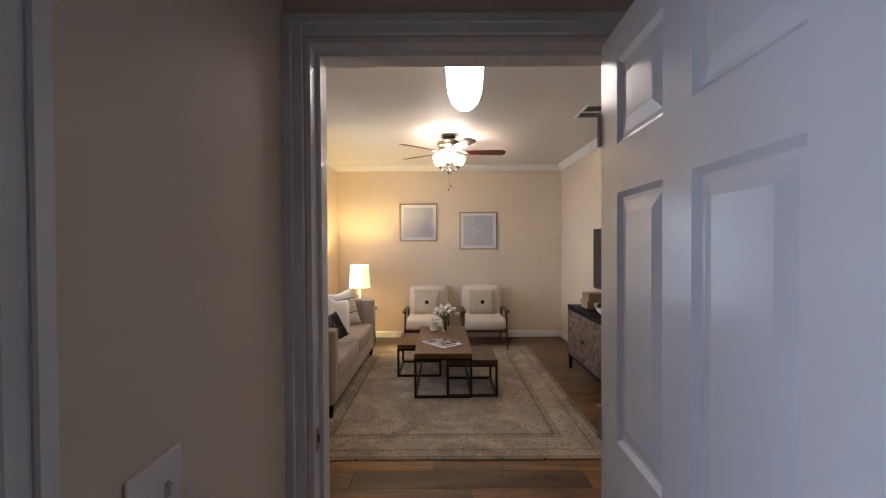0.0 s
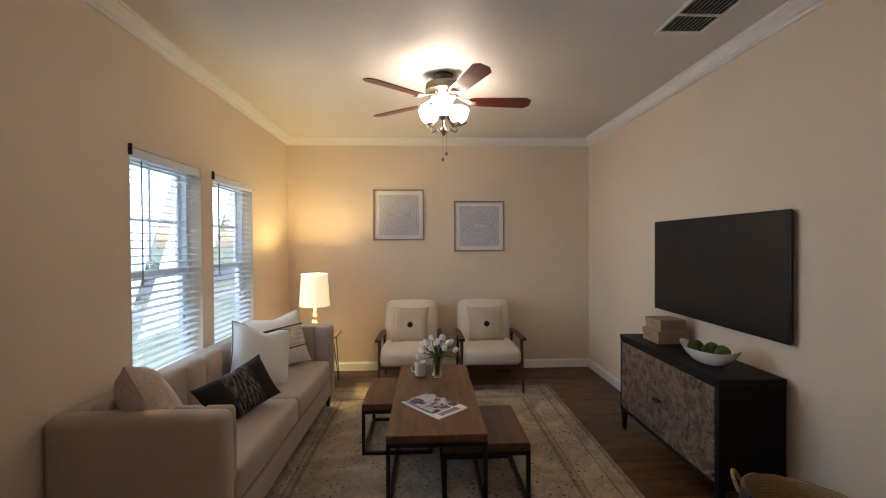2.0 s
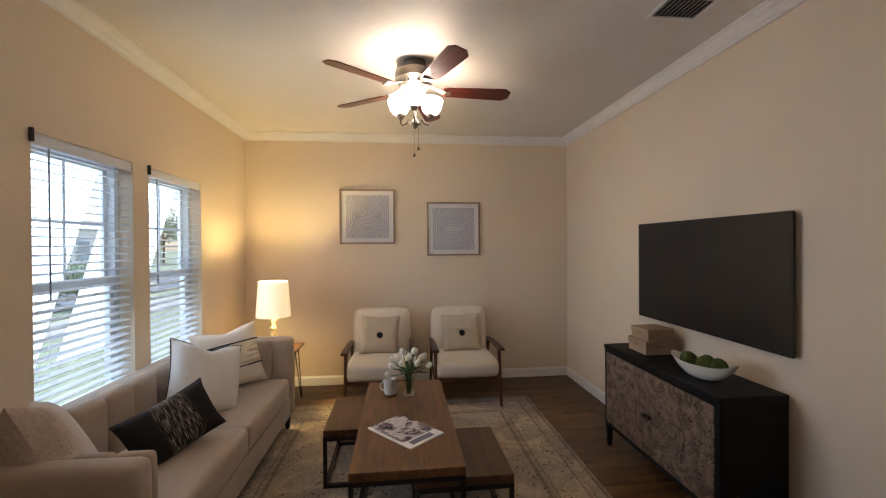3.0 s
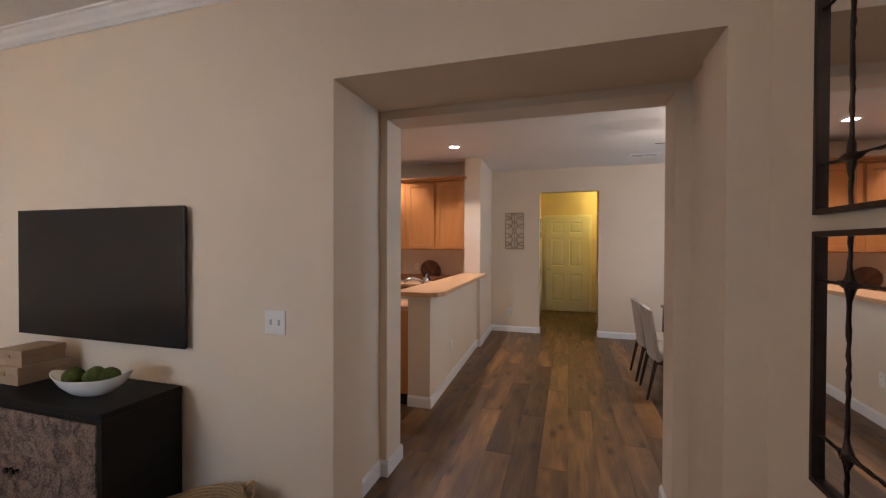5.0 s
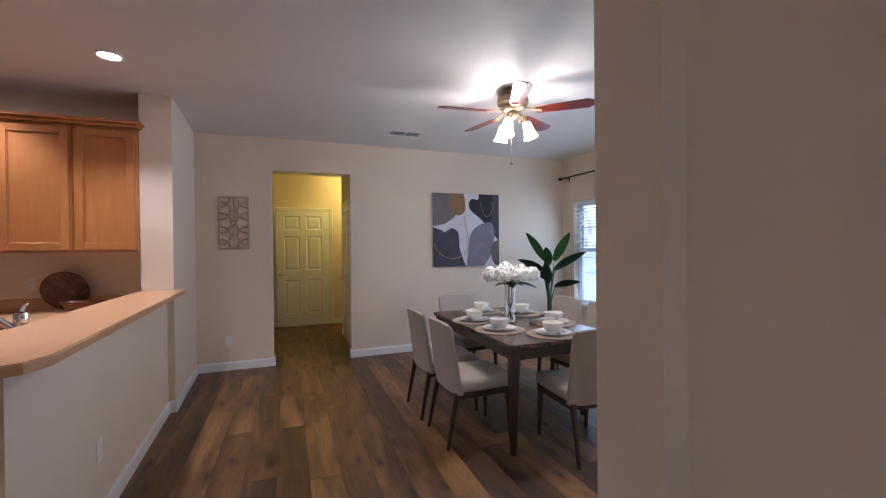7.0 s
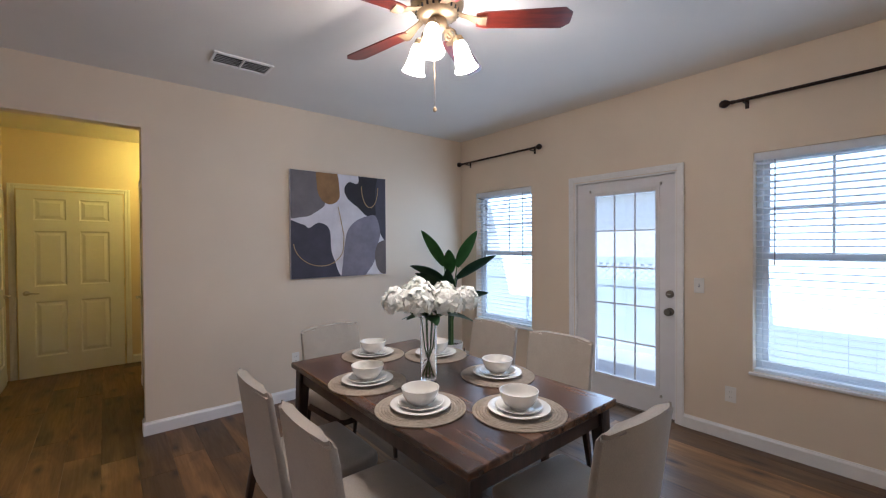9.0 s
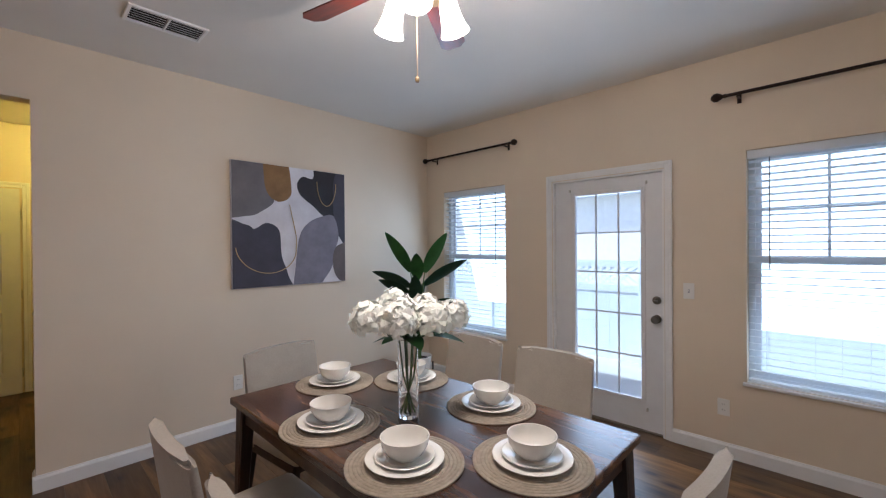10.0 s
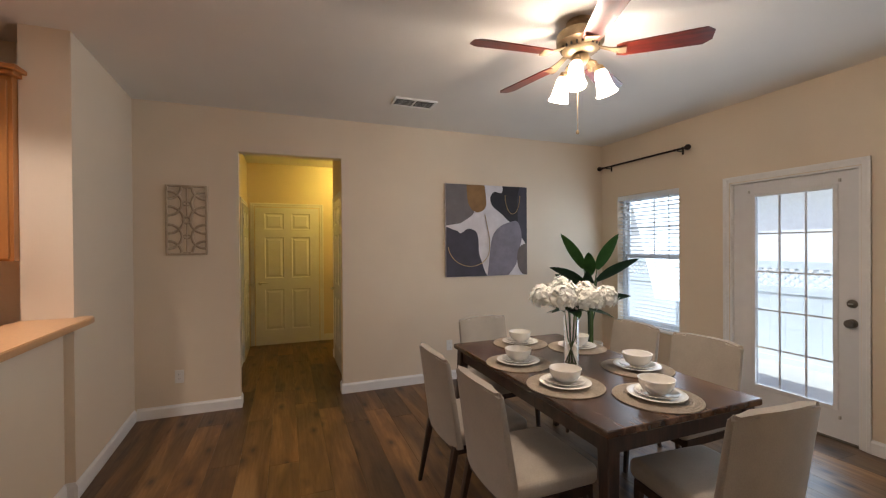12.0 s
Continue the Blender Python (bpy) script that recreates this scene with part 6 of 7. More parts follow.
c0 = dining_chair("beige tweed dining chair with dark legs on the kitchen side", pose(5.40, 1.205, 0, 0, 0, 180))
copy_thing(c0, pose(4.86, 1.185, 0, 0, 0, 180))
tagged(copy_thing(c0, pose(4.385, 0.555, 0, 0, 0, -94)), "beige tweed dining chair with dark legs at the table's near end")
tagged(copy_thing(c0, pose(6.02, 0.68, 0, 0, 0, 96)), "beige tweed dining chair with dark legs at the table's far end")
for x, tw in ((5.0, 2), (5.585, -3)):
    tagged(copy_thing(c0, pose(x, -0.005, 0, 0, 0, tw)), "beige tweed dining chair with dark legs on the window side")


def setting(x, y, tw):
    z = 0.7455
    r = 0.196
    pl = thing("placemat", "round grey-beige woven placemat on the dining table", "placemat", pose(x, y, z, 0, 0, tw), group="placemats")
    prof = [(0, 0.0003), (r, 0.0003), (r, 0.004)]
    n = 15
    for k in range(n):
        rr = r * (1 - k / n)
        prof += [(rr - 0.002, 0.0052), (rr - r / n + 0.002, 0.0052), (rr - r / n, 0.0036)]
    prof[-1] = (0, 0.0036)
    part("weave", lathe(B(), prof, 48), MAT_WEAVE, pl)
    p1 = thing("dinner_plate", "white ceramic dinner plate on a placemat", "plate", pose(x, y, z + 0.0055), group="dinner plates")
    part("dish", lathe(B(), ((0, 0), (0.075, 0), (0.08, 0.004), (0.128, 0.016), (0.130, 0.018), (0.127, 0.0195), (0.09, 0.0115), (0.078, 0.007), (0, 0.006)), 48), CERAMIC, p1)
    p2 = thing("salad_plate", "white ceramic salad plate stacked on a dinner plate", "plate", pose(x, y, z + 0.0125), group="salad plates")
    part("dish", lathe(B(), ((0, 0), (0.058, 0), (0.062, 0.004), (0.098, 0.016), (0.100, 0.018), (0.097, 0.0195), (0.068, 0.0105), (0.06, 0.006), (0, 0.005)), 48), CERAMIC, p2)
    b = thing("soup_bowl", "white ceramic bowl stacked on two plates", "bowl", pose(x, y, z + 0.018), group="soup bowls")
    part("body", lathe(B(), ((0, 0), (0.038, 0), (0.040, 0.006), (0.060, 0.018), (0.075, 0.043), (0.081, 0.068), (0.0815, 0.073), (0.078, 0.073), (0.071, 0.046), (0.056, 0.022), (0.034, 0.011), (0, 0.010)), 48), CERAMIC, b)


for i, (x, y) in enumerate(((5.345, 0.925), (4.905, 0.915), (4.605, 0.625), (4.985, 0.345), (5.515, 0.342), (5.775, 0.645))):
    setting(x, y, i * 40)


def hydrangeas():
    x, y, z = 5.175, 0.662, 0.7455
    v = thing("vase", "tall clear glass cylinder vase on the dining table", "vase", pose(x, y, z))
    part("glass", lathe(B(), ((0, 0), (0.040, 0), (0.042, 0.004), (0.043, 0.325), (0.0405, 0.326), (0.0385, 0.018), (0, 0.016)), 36), VASEGLASS, v)
    b = thing("hydrangea_bouquet", "white hydrangeas with green leaves in a glass vase", "flowers", pose(x, y, z))
    rnd = random.Random(11)
    heads = ((0.0, 0.03, 0.415, 0.085), (0.115, 0.115, 0.400, 0.082), (-0.085, -0.06, 0.405, 0.085), (0.04, -0.14, 0.42, 0.078), (0.10, -0.01, 0.445, 0.08), (-0.06, 0.105, 0.415, 0.078), (-0.12, -0.15, 0.415, 0.07))
    for hx, hy, hz, hr in heads:
        part("stem", tube(B(), ((-hx * 0.16, -hy * 0.16, 0.020), (hx * 0.12, hy * 0.12, 0.17), (hx * 0.22, hy * 0.22, 0.32), (hx * 0.9, hy * 0.9, hz - 0.03)), 0.0035, 6), STEMG, b)
        V, F = [], []
        for k in range(64):
            zz = 1 - 2 * (k + 0.5) / 64
            if zz < -0.55:
                continue
            a = k * 2.39996
            d = Vector((math.sqrt(1 - zz * zz) * math.cos(a), math.sqrt(1 - zz * zz) * math.sin(a), zz))
            d = (d + Vector((rnd.gauss(0, 0.12), rnd.gauss(0, 0.12), rnd.gauss(0, 0.12)))).normalized()
            c = Vector((hx, hy, hz)) + d * hr * rnd.uniform(0.78, 1.03)
            u = d.orthogonal().normalized()
            u = Matrix.Rotation(rnd.uniform(0, 6.28), 3, d) @ u
            w = d.cross(u)
            for q in range(4):
                ang = q * math.pi / 2
                e = u * math.cos(ang) + w * math.sin(ang)
                s = w * math.cos(ang) - u * math.sin(ang)
                L, Wd = rnd.uniform(0.021, 0.030), 0.015
                i = len(V)
                V += [c, c + e * L * 0.55 + s * Wd + d * 0.003, c + e * L + d * rnd.uniform(-0.010, 0.010), c + e * L * 0.55 - s * Wd + d * 0.003]
                F += [(i, i + 1, i + 2), (i, i + 2, i + 3)]
        me = bpy.data.meshes.new("bloom")
        me.from_pydata(V, [], F)
        me.materials.append(PETAL)
        o = new("bloom", me)
        o.parent = b
        bm = B()
        bmesh.ops.create_icosphere(bm, subdivisions=2, radius=hr * 0.62, matrix=Matrix.Translation((hx, hy, hz)))
        part("bloom_core", bm, PETAL, b)
    for k, (a, pitch, ln) in enumerate(((-75, 12, 0.16), (-40, 25, 0.15), (95, 20, 0.14), (160, 12, 0.14), (222, 14, 0.23), (30, 10, 0.15), (-150, 38, 0.17))):
        bm = leaf_blade(ln, ln * 0.62, 0.12, 0.35)
        bmesh.ops.transform(bm, matrix=Matrix.Translation((0, 0, 0.325)) @ Matrix.Rotation(radians(a), 4, "Z") @ Matrix.Rotation(radians(-pitch), 4, "Y"), verts=bm.verts[:])
        part("leaf", bm, GREEN, b)


hydrangeas()


def floor_plant():
    x, y = 6.90, -0.98
    s = thing("plant_stand", "black metal plant stand under the white pot", "plant stand", pose(x, y, 0))
    for a in (45, 135, 225, 315):
        c, q = math.cos(radians(a)) * 0.145, math.sin(radians(a)) * 0.145
        part("leg", tube(B(), ((c, q, 0.001), (c, q, 0.30)), 0.007, 8), BLACK, s)
    part("cross_bar", tube(B(), ((-0.10, -0.10, 0.12), (0.10, 0.10, 0.12)), 0.006, 6), BLACK, s)
    part("cross_bar", tube(B(), ((-0.10, 0.10, 0.1205), (0.10, -0.10, 0.1205)), 0.006, 6), BLACK, s)
    p = thing("flower_pot", "white ceramic pot on a black stand in the corner", "pot", pose(x, y, 0.127))
    part("body", lathe(B(), ((0, 0), (0.10, 0), (0.112, 0.01), (0.132, 0.22), (0.134, 0.235), (0.126, 0.235), (0.118, 0.20), (0, 0.195)), 36), CERAMIC, p)
    part("soil", lathe(B(), ((0, 0.206), (0.119, 0.2))  , 24), plain("potting_soil", srgb(48, 36, 28), 0.95, vary=0.4, scale=40, bump=1), p, "dark potting soil")
    t = thing("house_plant", "bird-of-paradise plant with long dark green leaves in a pot", "plant", pose(x, y, 0.325))
    # heading, rise, stalk height, length, roll about the midrib, dark
    specs = ((48, 60, 0.88, 0.47, 68, 0), (222, 62, 0.87, 0.46, -68, 0), (40, 26, 0.72, 0.42, 55, 1), (60, 34, 0.62, 0.38, 50, 1), (228, 34, 0.74, 0.50, -55, 1), (135, 62, 0.80, 0.32, 0, 0), (300, 40, 0.6, 0.36, -40, 1), (128, 72, 0.55, 0.34, 10, 1), (235, 16, 0.50, 0.36, -50, 1))
    for a, pitch, stalk, ln, roll, dark in specs:
        ca, sa = math.cos(radians(a)), math.sin(radians(a))
        run = 0.07
        tip = Vector((ca * run, sa * run, stalk))
        part("stalk", tube(B(), ((ca * 0.02, sa * 0.02, 0), (ca * run * 0.3, sa * run * 0.3, stalk * 0.55), tip), (0.011, 0.009, 0.005), 8), DKGREEN if dark else STEMG, t)
        bm = leaf_blade(ln, 0.15, 0.14, 0.10, 14)
        bmesh.ops.transform(bm, matrix=Matrix.Translation(tip) @ Matrix.Rotation(radians(a), 4, "Z") @ Matrix.Rotation(radians(-pitch), 4, "Y") @ Matrix.Rotation(radians(roll), 4, "X"), verts=bm.verts[:])
        part("leaf", bm, DKGREEN if dark else GREEN, t, "glossy long leaf")


floor_plant()


def canvas_art():
    a = thing("canvas_painting", "abstract canvas of grey, black, white and ochre shapes on the wall", "painting", pose(DX1, 0.115, 1.642, 0, 0, -90))
    h = 0.513
    k = Nodes("canvas_ground")
    v = k.coords()
    g = k.ramp(k.noise(v, 7, 5, 0.6), (0.3, srgb(206, 200, 204)), (0.7, srgb(226, 222, 226)))
    k.bump(k.noise(v, 220, 2), 0.3)
    ground = k.set(Base_Color=g, Roughness=0.7)
    part("canvas", bx(-h, h, -0.036, -0.001, -h, h, r=0.003), ground, a, smooth=False)

    def paint(name, colour, vary=0.2):
        return plain(name, colour, 0.65, vary=vary, scale=8, bump=0.3, bump_scale=120)

    grey, ochre, black, char, mid, brown = (paint(n, c, w) for n, c, w in (("grey_paint", srgb(112, 106, 108), 0.18), ("ochre_paint", srgb(140, 104, 62), 0.25), ("black_paint", srgb(38, 34, 40), 0.25), ("charcoal_paint", srgb(66, 62, 74), 0.2), ("mid_grey_paint", srgb(128, 122, 134), 0.2), ("taupe_paint", srgb(106, 94, 92), 0.2)))
    level = [0.0362]

    def shape(outline, mat):
        """A painted shape with a soft outline through a few corners; u to the right and v up, 0 to 1 across the canvas."""
        n, pts = len(outline), []
        for i in range(n):
            p0, p1, p2, p3 = (Vector(outline[(i + j) % n]) for j in (-1, 0, 1, 2))
            for k in range(6):
                t = k / 6
                q = 0.5 * (2 * p1 + (p2 - p0) * t + (2 * p0 - 5 * p1 + 4 * p2 - p3) * t * t + (3 * p1 - p0 - 3 * p2 + p3) * t ** 3)
                pts.append([max(-h + 0.002, min(h - 0.002, (c - 0.5) * 2 * h)) for c in q])
        level[0] += 0.0004
        bm = B()
        vs = [bm.verts.new((p, -level[0], q)) for p, q in pts]
        bmesh.ops.remove_doubles(bm, verts=vs, dist=0.0004)
        f = bm.faces.new([x for x in bm.verts])
        r = bmesh.ops.extrude_face_region(bm, geom=[f])
        bmesh.ops.translate(bm, verts=[x for x in r["geom"] if isinstance(x, bmesh.types.BMVert)], vec=(0, 0.0003, 0))
        part("painted_shape", bm, mat, a, smooth=False)

    shape(((-0.1, 1.1), (0.27, 1.1), (0.29, 0.8), (0.33, 0.70), (0.24, 0.62), (0.12, 0.57), (-0.1, 0.60)), grey)
    shape(((0.26, 1.1), (0.43, 1.08), (0.48, 0.82), (0.45, 0.73), (0.36, 0.70), (0.28, 0.76), (0.25, 0.88)), ochre)
    shape(((-0.1, 0.50), (0.11, 0.50), (0.17, 0.47), (0.27, 0.52), (0.37, 0.46), (0.39, 0.25), (0.44, 0.10), (0.46, -0.1), (-0.1, -0.1)), char)
    shape(((0.72, 1.1), (1.1, 1.1), (1.1, 0.55), (0.90, 0.60), (0.78, 0.60), (0.68, 0.68), (0.56, 0.77), (0.53, 0.86), (0.58, 0.93), (0.68, 0.93)), black)
    shape(((0.90, 0.98), (1.1, 1.05), (1.1, 0.30), (0.92, 0.44), (0.88, 0.62)), char)
    shape(((0.78, 0.60), (0.88, 0.60), (0.93, 0.44), (0.90, 0.30), (0.86, 0.14), (0.78, 0.03), (0.68, -0.08), (0.50, -0.08), (0.51, 0.16), (0.55, 0.42), (0.64, 0.54)), mid)
    shape(((0.93, 0.34), (1.1, 0.33), (1.1, -0.1), (0.94, 0.01), (0.88, 0.10), (0.87, 0.24)), brown)
    gold = paint("gold_line", srgb(186, 156, 112), 0.1)
    sweep = [(0.27 - 0.245 * math.cos(t) + 0.02 * math.sin(t), 0.32 - 0.21 * math.sin(t)) for t in [math.pi * 0.93 * i / 20 for i in range(21)]]
    sweep += [(0.52 - 0.02 * i, 0.40 + 0.10 * i - 0.002 * i * i) for i in range(0, 4)]
    necklace = [(0.81 - 0.095 * math.cos(t), 0.90 - 0.21 * math.sin(t)) for t in [math.pi * i / 16 for i in range(17)]]
    for pts in (sweep, necklace):
        part("gold_line", tube(B(), [((u - 0.5) * 2 * h, -level[0] - 0.0015, (w - 0.5) * 2 * h) for u, w in pts], 0.004, 6), gold, a)


canvas_art()


def plaque():
    p = thing("wall_plaque", "carved pale wooden lattice plaque on the wall", "wall decor", pose(DX1, 3.064, 1.713, 0, 0, -90))
    mat = wood("whitewashed_carved_wood", srgb(166, 146, 122), srgb(190, 170, 145), srgb(206, 188, 164), 0.8, (9, 9, 1), jitter=False, bump=0.5)
    W, H, f = 0.160, 0.308, 0.018
    bm = B()
    for q in ((-W, -W + f, -H, H), (W - f, W, -H, H), (-W + f, W - f, -H, -H + f), (-W + f, W - f, H - f, H)):
        box(bm, q[0], q[1], -0.022, -0.001, q[2], q[3], r=0.003, seg=1)
    part("frame", bm, mat, p, smooth=False)

    def strip(pts, r=0.0115):
        part("carved_strip", tube(B(), [(x, -0.012, z) for x, z in pts], r, 8), mat, p)

    strip([(0.028 * math.cos(a), 0.028 * math.sin(a)) for a in [2 * math.pi * i / 20 for i in range(21)]])
    for sz in (-1, 1):
        for sx in (-1, 1):
            for c, r in ((0.145, 0.105), (0.0, 0.118), (0.285, 0.10)):
                pts = []
                for i in range(17):
                    a = math.pi / 2 * (i / 8 - 1)
                    x, z = W - f - r * math.cos(a), sz * c + r * math.sin(a)
                    if abs(z) < H - f and (c or sz * z >= 0):
                        pts.append((sx * x, z))
                if len(pts) > 2:
                    strip(pts)
        for c in (0.145, 0.285):
            strip([(0.030 * math.cos(a), sz * c + 0.016 * math.sin(a)) for a in [2 * math.pi * i / 14 for i in range(15)]] if c < 0.2 else [(-0.03, sz * c), (0.03, sz * c)], 0.007)
        strip([(0, sz * 0.03), (0, sz * 0.285)], 0.007)


plaque()
ceiling_vent("white ceiling vent with two louvre banks near the hall opening", pose(6.62, 1.19, CEILING), 0.10, 0.19, 6)


def curtain_rod(x0, x1, label):
    z, y = 2.432, DY + 0.085
    r = thing("curtain_rod", label, "curtain rod", group="curtain rods")
    part("rod", tube(B(), ((x0, y, z), (x1, y, z)), 0.011, 12), BRONZE, r)
    for x, s in ((x0, -1), (x1, 1)):
        part("finial", lathe(B(), ((0, 0), (0.014, 0), (0.014, 0.012), (0.010, 0.018), (0.020, 0.03), (0.029, 0.05), (0.027, 0.068), (0.014, 0.084), (0, 0.088)), 18, m=Matrix.Translation((x, y, z)) @ Matrix.Rotation(radians(90 * s), 4, "Y")), BRONZE, r, "dark bronze ball finial")
        bm = bx(x - s * 0.06 - 0.008, x - s * 0.06 + 0.008, DY + 0.0005, y - 0.004, z - 0.018, z - 0.010, r=0.002, seg=1)
        box(bm, x - s * 0.06 - 0.012, x - s * 0.06 + 0.012, DY + 0.0005, DY + 0.006, z - 0.045, z + 0.02, r=0.002, seg=1)
        part("bracket", bm, BRONZE, r, smooth=False)


curtain_rod(6.12, 7.22, "bare dark bronze curtain rod over the small window")
curtain_rod(3.40, 4.40, "bare dark bronze curtain rod over the wide window")


# ---- kitchen ----
structure("bar_wall", prism(B(), [(3.83, 3.585), (3.83, 3.372), (6.1695, 3.462), (6.1695, 3.585)], 0, 1.022), PAINT, "beige half wall of the breakfast bar", "half wall")
skirting(6.154, 3.4615, 3.83, 3.372, 0.038, -0.999, ext1=E_)
skirting(3.83, 3.372, 3.83, 3.585, -1, 0)
skirting(6.17, 3.412, 6.17, 3.4615, -1, 0)
structure("trim_bar", prism(B(), [(3.818, 3.585), (3.818, 3.360), (6.165, 3.4497), (6.165, 3.4614), (3.8295, 3.3717), (3.8295, 3.585)], 0.992, 1.0215), PAINT, "painted bead under the bar top", "trim")


def bar_top():
    t = thing("bar_top", "tan laminate bar top with a clipped corner on the half wall", "countertop")
    out = [(3.66, 3.60), (3.66, 3.33), (3.70, 3.26), (3.80, 3.225), (6.20, 3.325), (6.235, 3.345), (6.235, 3.4108), (6.165, 3.4078), (6.165, 3.66), (3.70, 3.66)]
    bm = prism(B(), out, 1.0225, 1.062)
    bmesh.ops.bevel(bm, geom=[e for e in bm.edges if abs(e.verts[0].co.z - e.verts[1].co.z) < 0.001], offset=0.005, segments=2, affect="EDGES")
    part("slab", bm, LAMINATE, t, smooth=False)


bar_top()


def shaker(parent, axis, t, side, a0, a1, z0, z1, knob=False):
    """A framed cabinet door on the plane t, its face towards side along the axis."""
    def bar(bm, p0, p1, q0, q1, d0, d1, r=0.0):
        s = sorted((t + side * d0, t + side * d1))
        if axis == "x":
            box(bm, s[0], s[1], p0, p1, q0, q1, r=r, seg=1)
        else:
            box(bm, p0, p1, s[0], s[1], q0, q1, r=r, seg=1)
    f = 0.055
    bm = B()
    for q in ((a0, a0 + f, z0, z1), (a1 - f, a1, z0, z1), (a0 + f, a1 - f, z0, z0 + f), (a0 + f, a1 - f, z1 - f, z1)):
        bar(bm, *q, 0.0005, 0.019, r=0.002)
    d = part("door", bm, CABINET, parent, smooth=False)
    bm = B()
    bar(bm, a0 + f - 0.002, a1 - f + 0.002, z0 + f - 0.002, z1 - f + 0.002, 0.001, 0.006)
    part("panel", bm, CABINET, d, smooth=False)
    bm = B()
    g = 0.008
    for q in ((a0 + f, a0 + f + g, z0 + f, z1 - f), (a1 - f - g, a1 - f, z0 + f, z1 - f), (a0 + f + g, a1 - f - g, z0 + f, z0 + f + g), (a0 + f + g, a1 - f - g, z1 - f - g, z1 - f)):
        bar(bm, *q, 0.0065, 0.0125, r=0.002)
    part("bead", bm, CABINET, d, smooth=False)
    return d


def wall_cabinet(y0, y1, z0, z1, doors, label):
    c = thing("wall_cabinet", label, "cabinet", group="wall cabinets")
    part("body", bx(6.125, KX - 0.001, y0 + 0.001, y1 - 0.001, z0, z1), CABINET, c, smooth=False)
    w = (y1 - y0) / doors
    for k in range(doors):
        shaker(c, "x", 6.124, -1, y0 + k * w + 0.018, y0 + (k + 1) * w - 0.018, z0 + 0.015, z1 - 0.03)
    return c


LABEL = "honey maple wall cabinet with framed doors"
wall_cabinet(3.652, 4.085, 1.40, 2.42, 1, LABEL)
wall_cabinet(4.085, 5.015, 1.40, 2.42, 2, LABEL + " beside the microwave")
wall_cabinet(5.015, 5.785, 1.865, 2.42, 2, "short honey maple wall cabinet over the microwave")
wall_cabinet(5.785, 6.595, 1.40, 2.42, 2, LABEL + " beyond the stove")
cr = thing("cabinet_crown", "honey maple crown strip on the wall cabinets", "crown moulding")
bm = B()
box(bm, 6.085, KX - 0.001, 3.63, 6.598, 2.4205, 2.444, r=0.004)
box(bm, 6.062, KX - 0.001, 3.608, 6.598, 2.4445, 2.470, r=0.005)
part("strip", bm, CABINET, cr, smooth=False)


def base_cabinet(label, x0, x1, y0, y1, face_axis, doors):
    c = thing("base_cabinet", label, "cabinet", group="base cabinets")
    part("body", bx(x0, x1, y0, y1, 0.10, 0.868), CABINET, c, smooth=False)
    part("toe_kick", bx(x0 + (0.06 if face_axis == "x" else 0), x1, y0, y1 - (0.06 if face_axis == "y" else 0), 0.001, 0.0995), BLACKWOOD, c, smooth=False)
    a0, a1 = (y0, y1) if face_axis == "x" else (x0, x1)
    w = (a1 - a0) / doors
    for k in range(doors):
        p, q = a0 + k * w + 0.012, a0 + (k + 1) * w - 0.012
        if face_axis == "x":
            shaker(c, "x", x0, -1, p, q, 0.12, 0.67)
            part("drawer", bx(x0 - 0.019, x0 - 0.0005, p, q, 0.69, 0.845, r=0.003), CABINET, c, smooth=False)
        else:
            shaker(c, "y", y1, 1, p, q, 0.12, 0.67)
            part("drawer", bx(p, q, y1 + 0.0005, y1 + 0.019, 0.69, 0.845, r=0.003), CABINET, c, smooth=False)
    return c


base_cabinet("honey maple base cabinet behind the breakfast bar", 3.845, 5.82, 3.587, 4.17, "y", 4)
base_cabinet("honey maple base cabinet beside the stove", 5.845, KX - 0.002, 4.19, 5.04, "x", 2)
base_cabinet("honey maple base cabinet beyond the stove", 5.845, KX - 0.002, 5.82, 6.595, "x", 2)


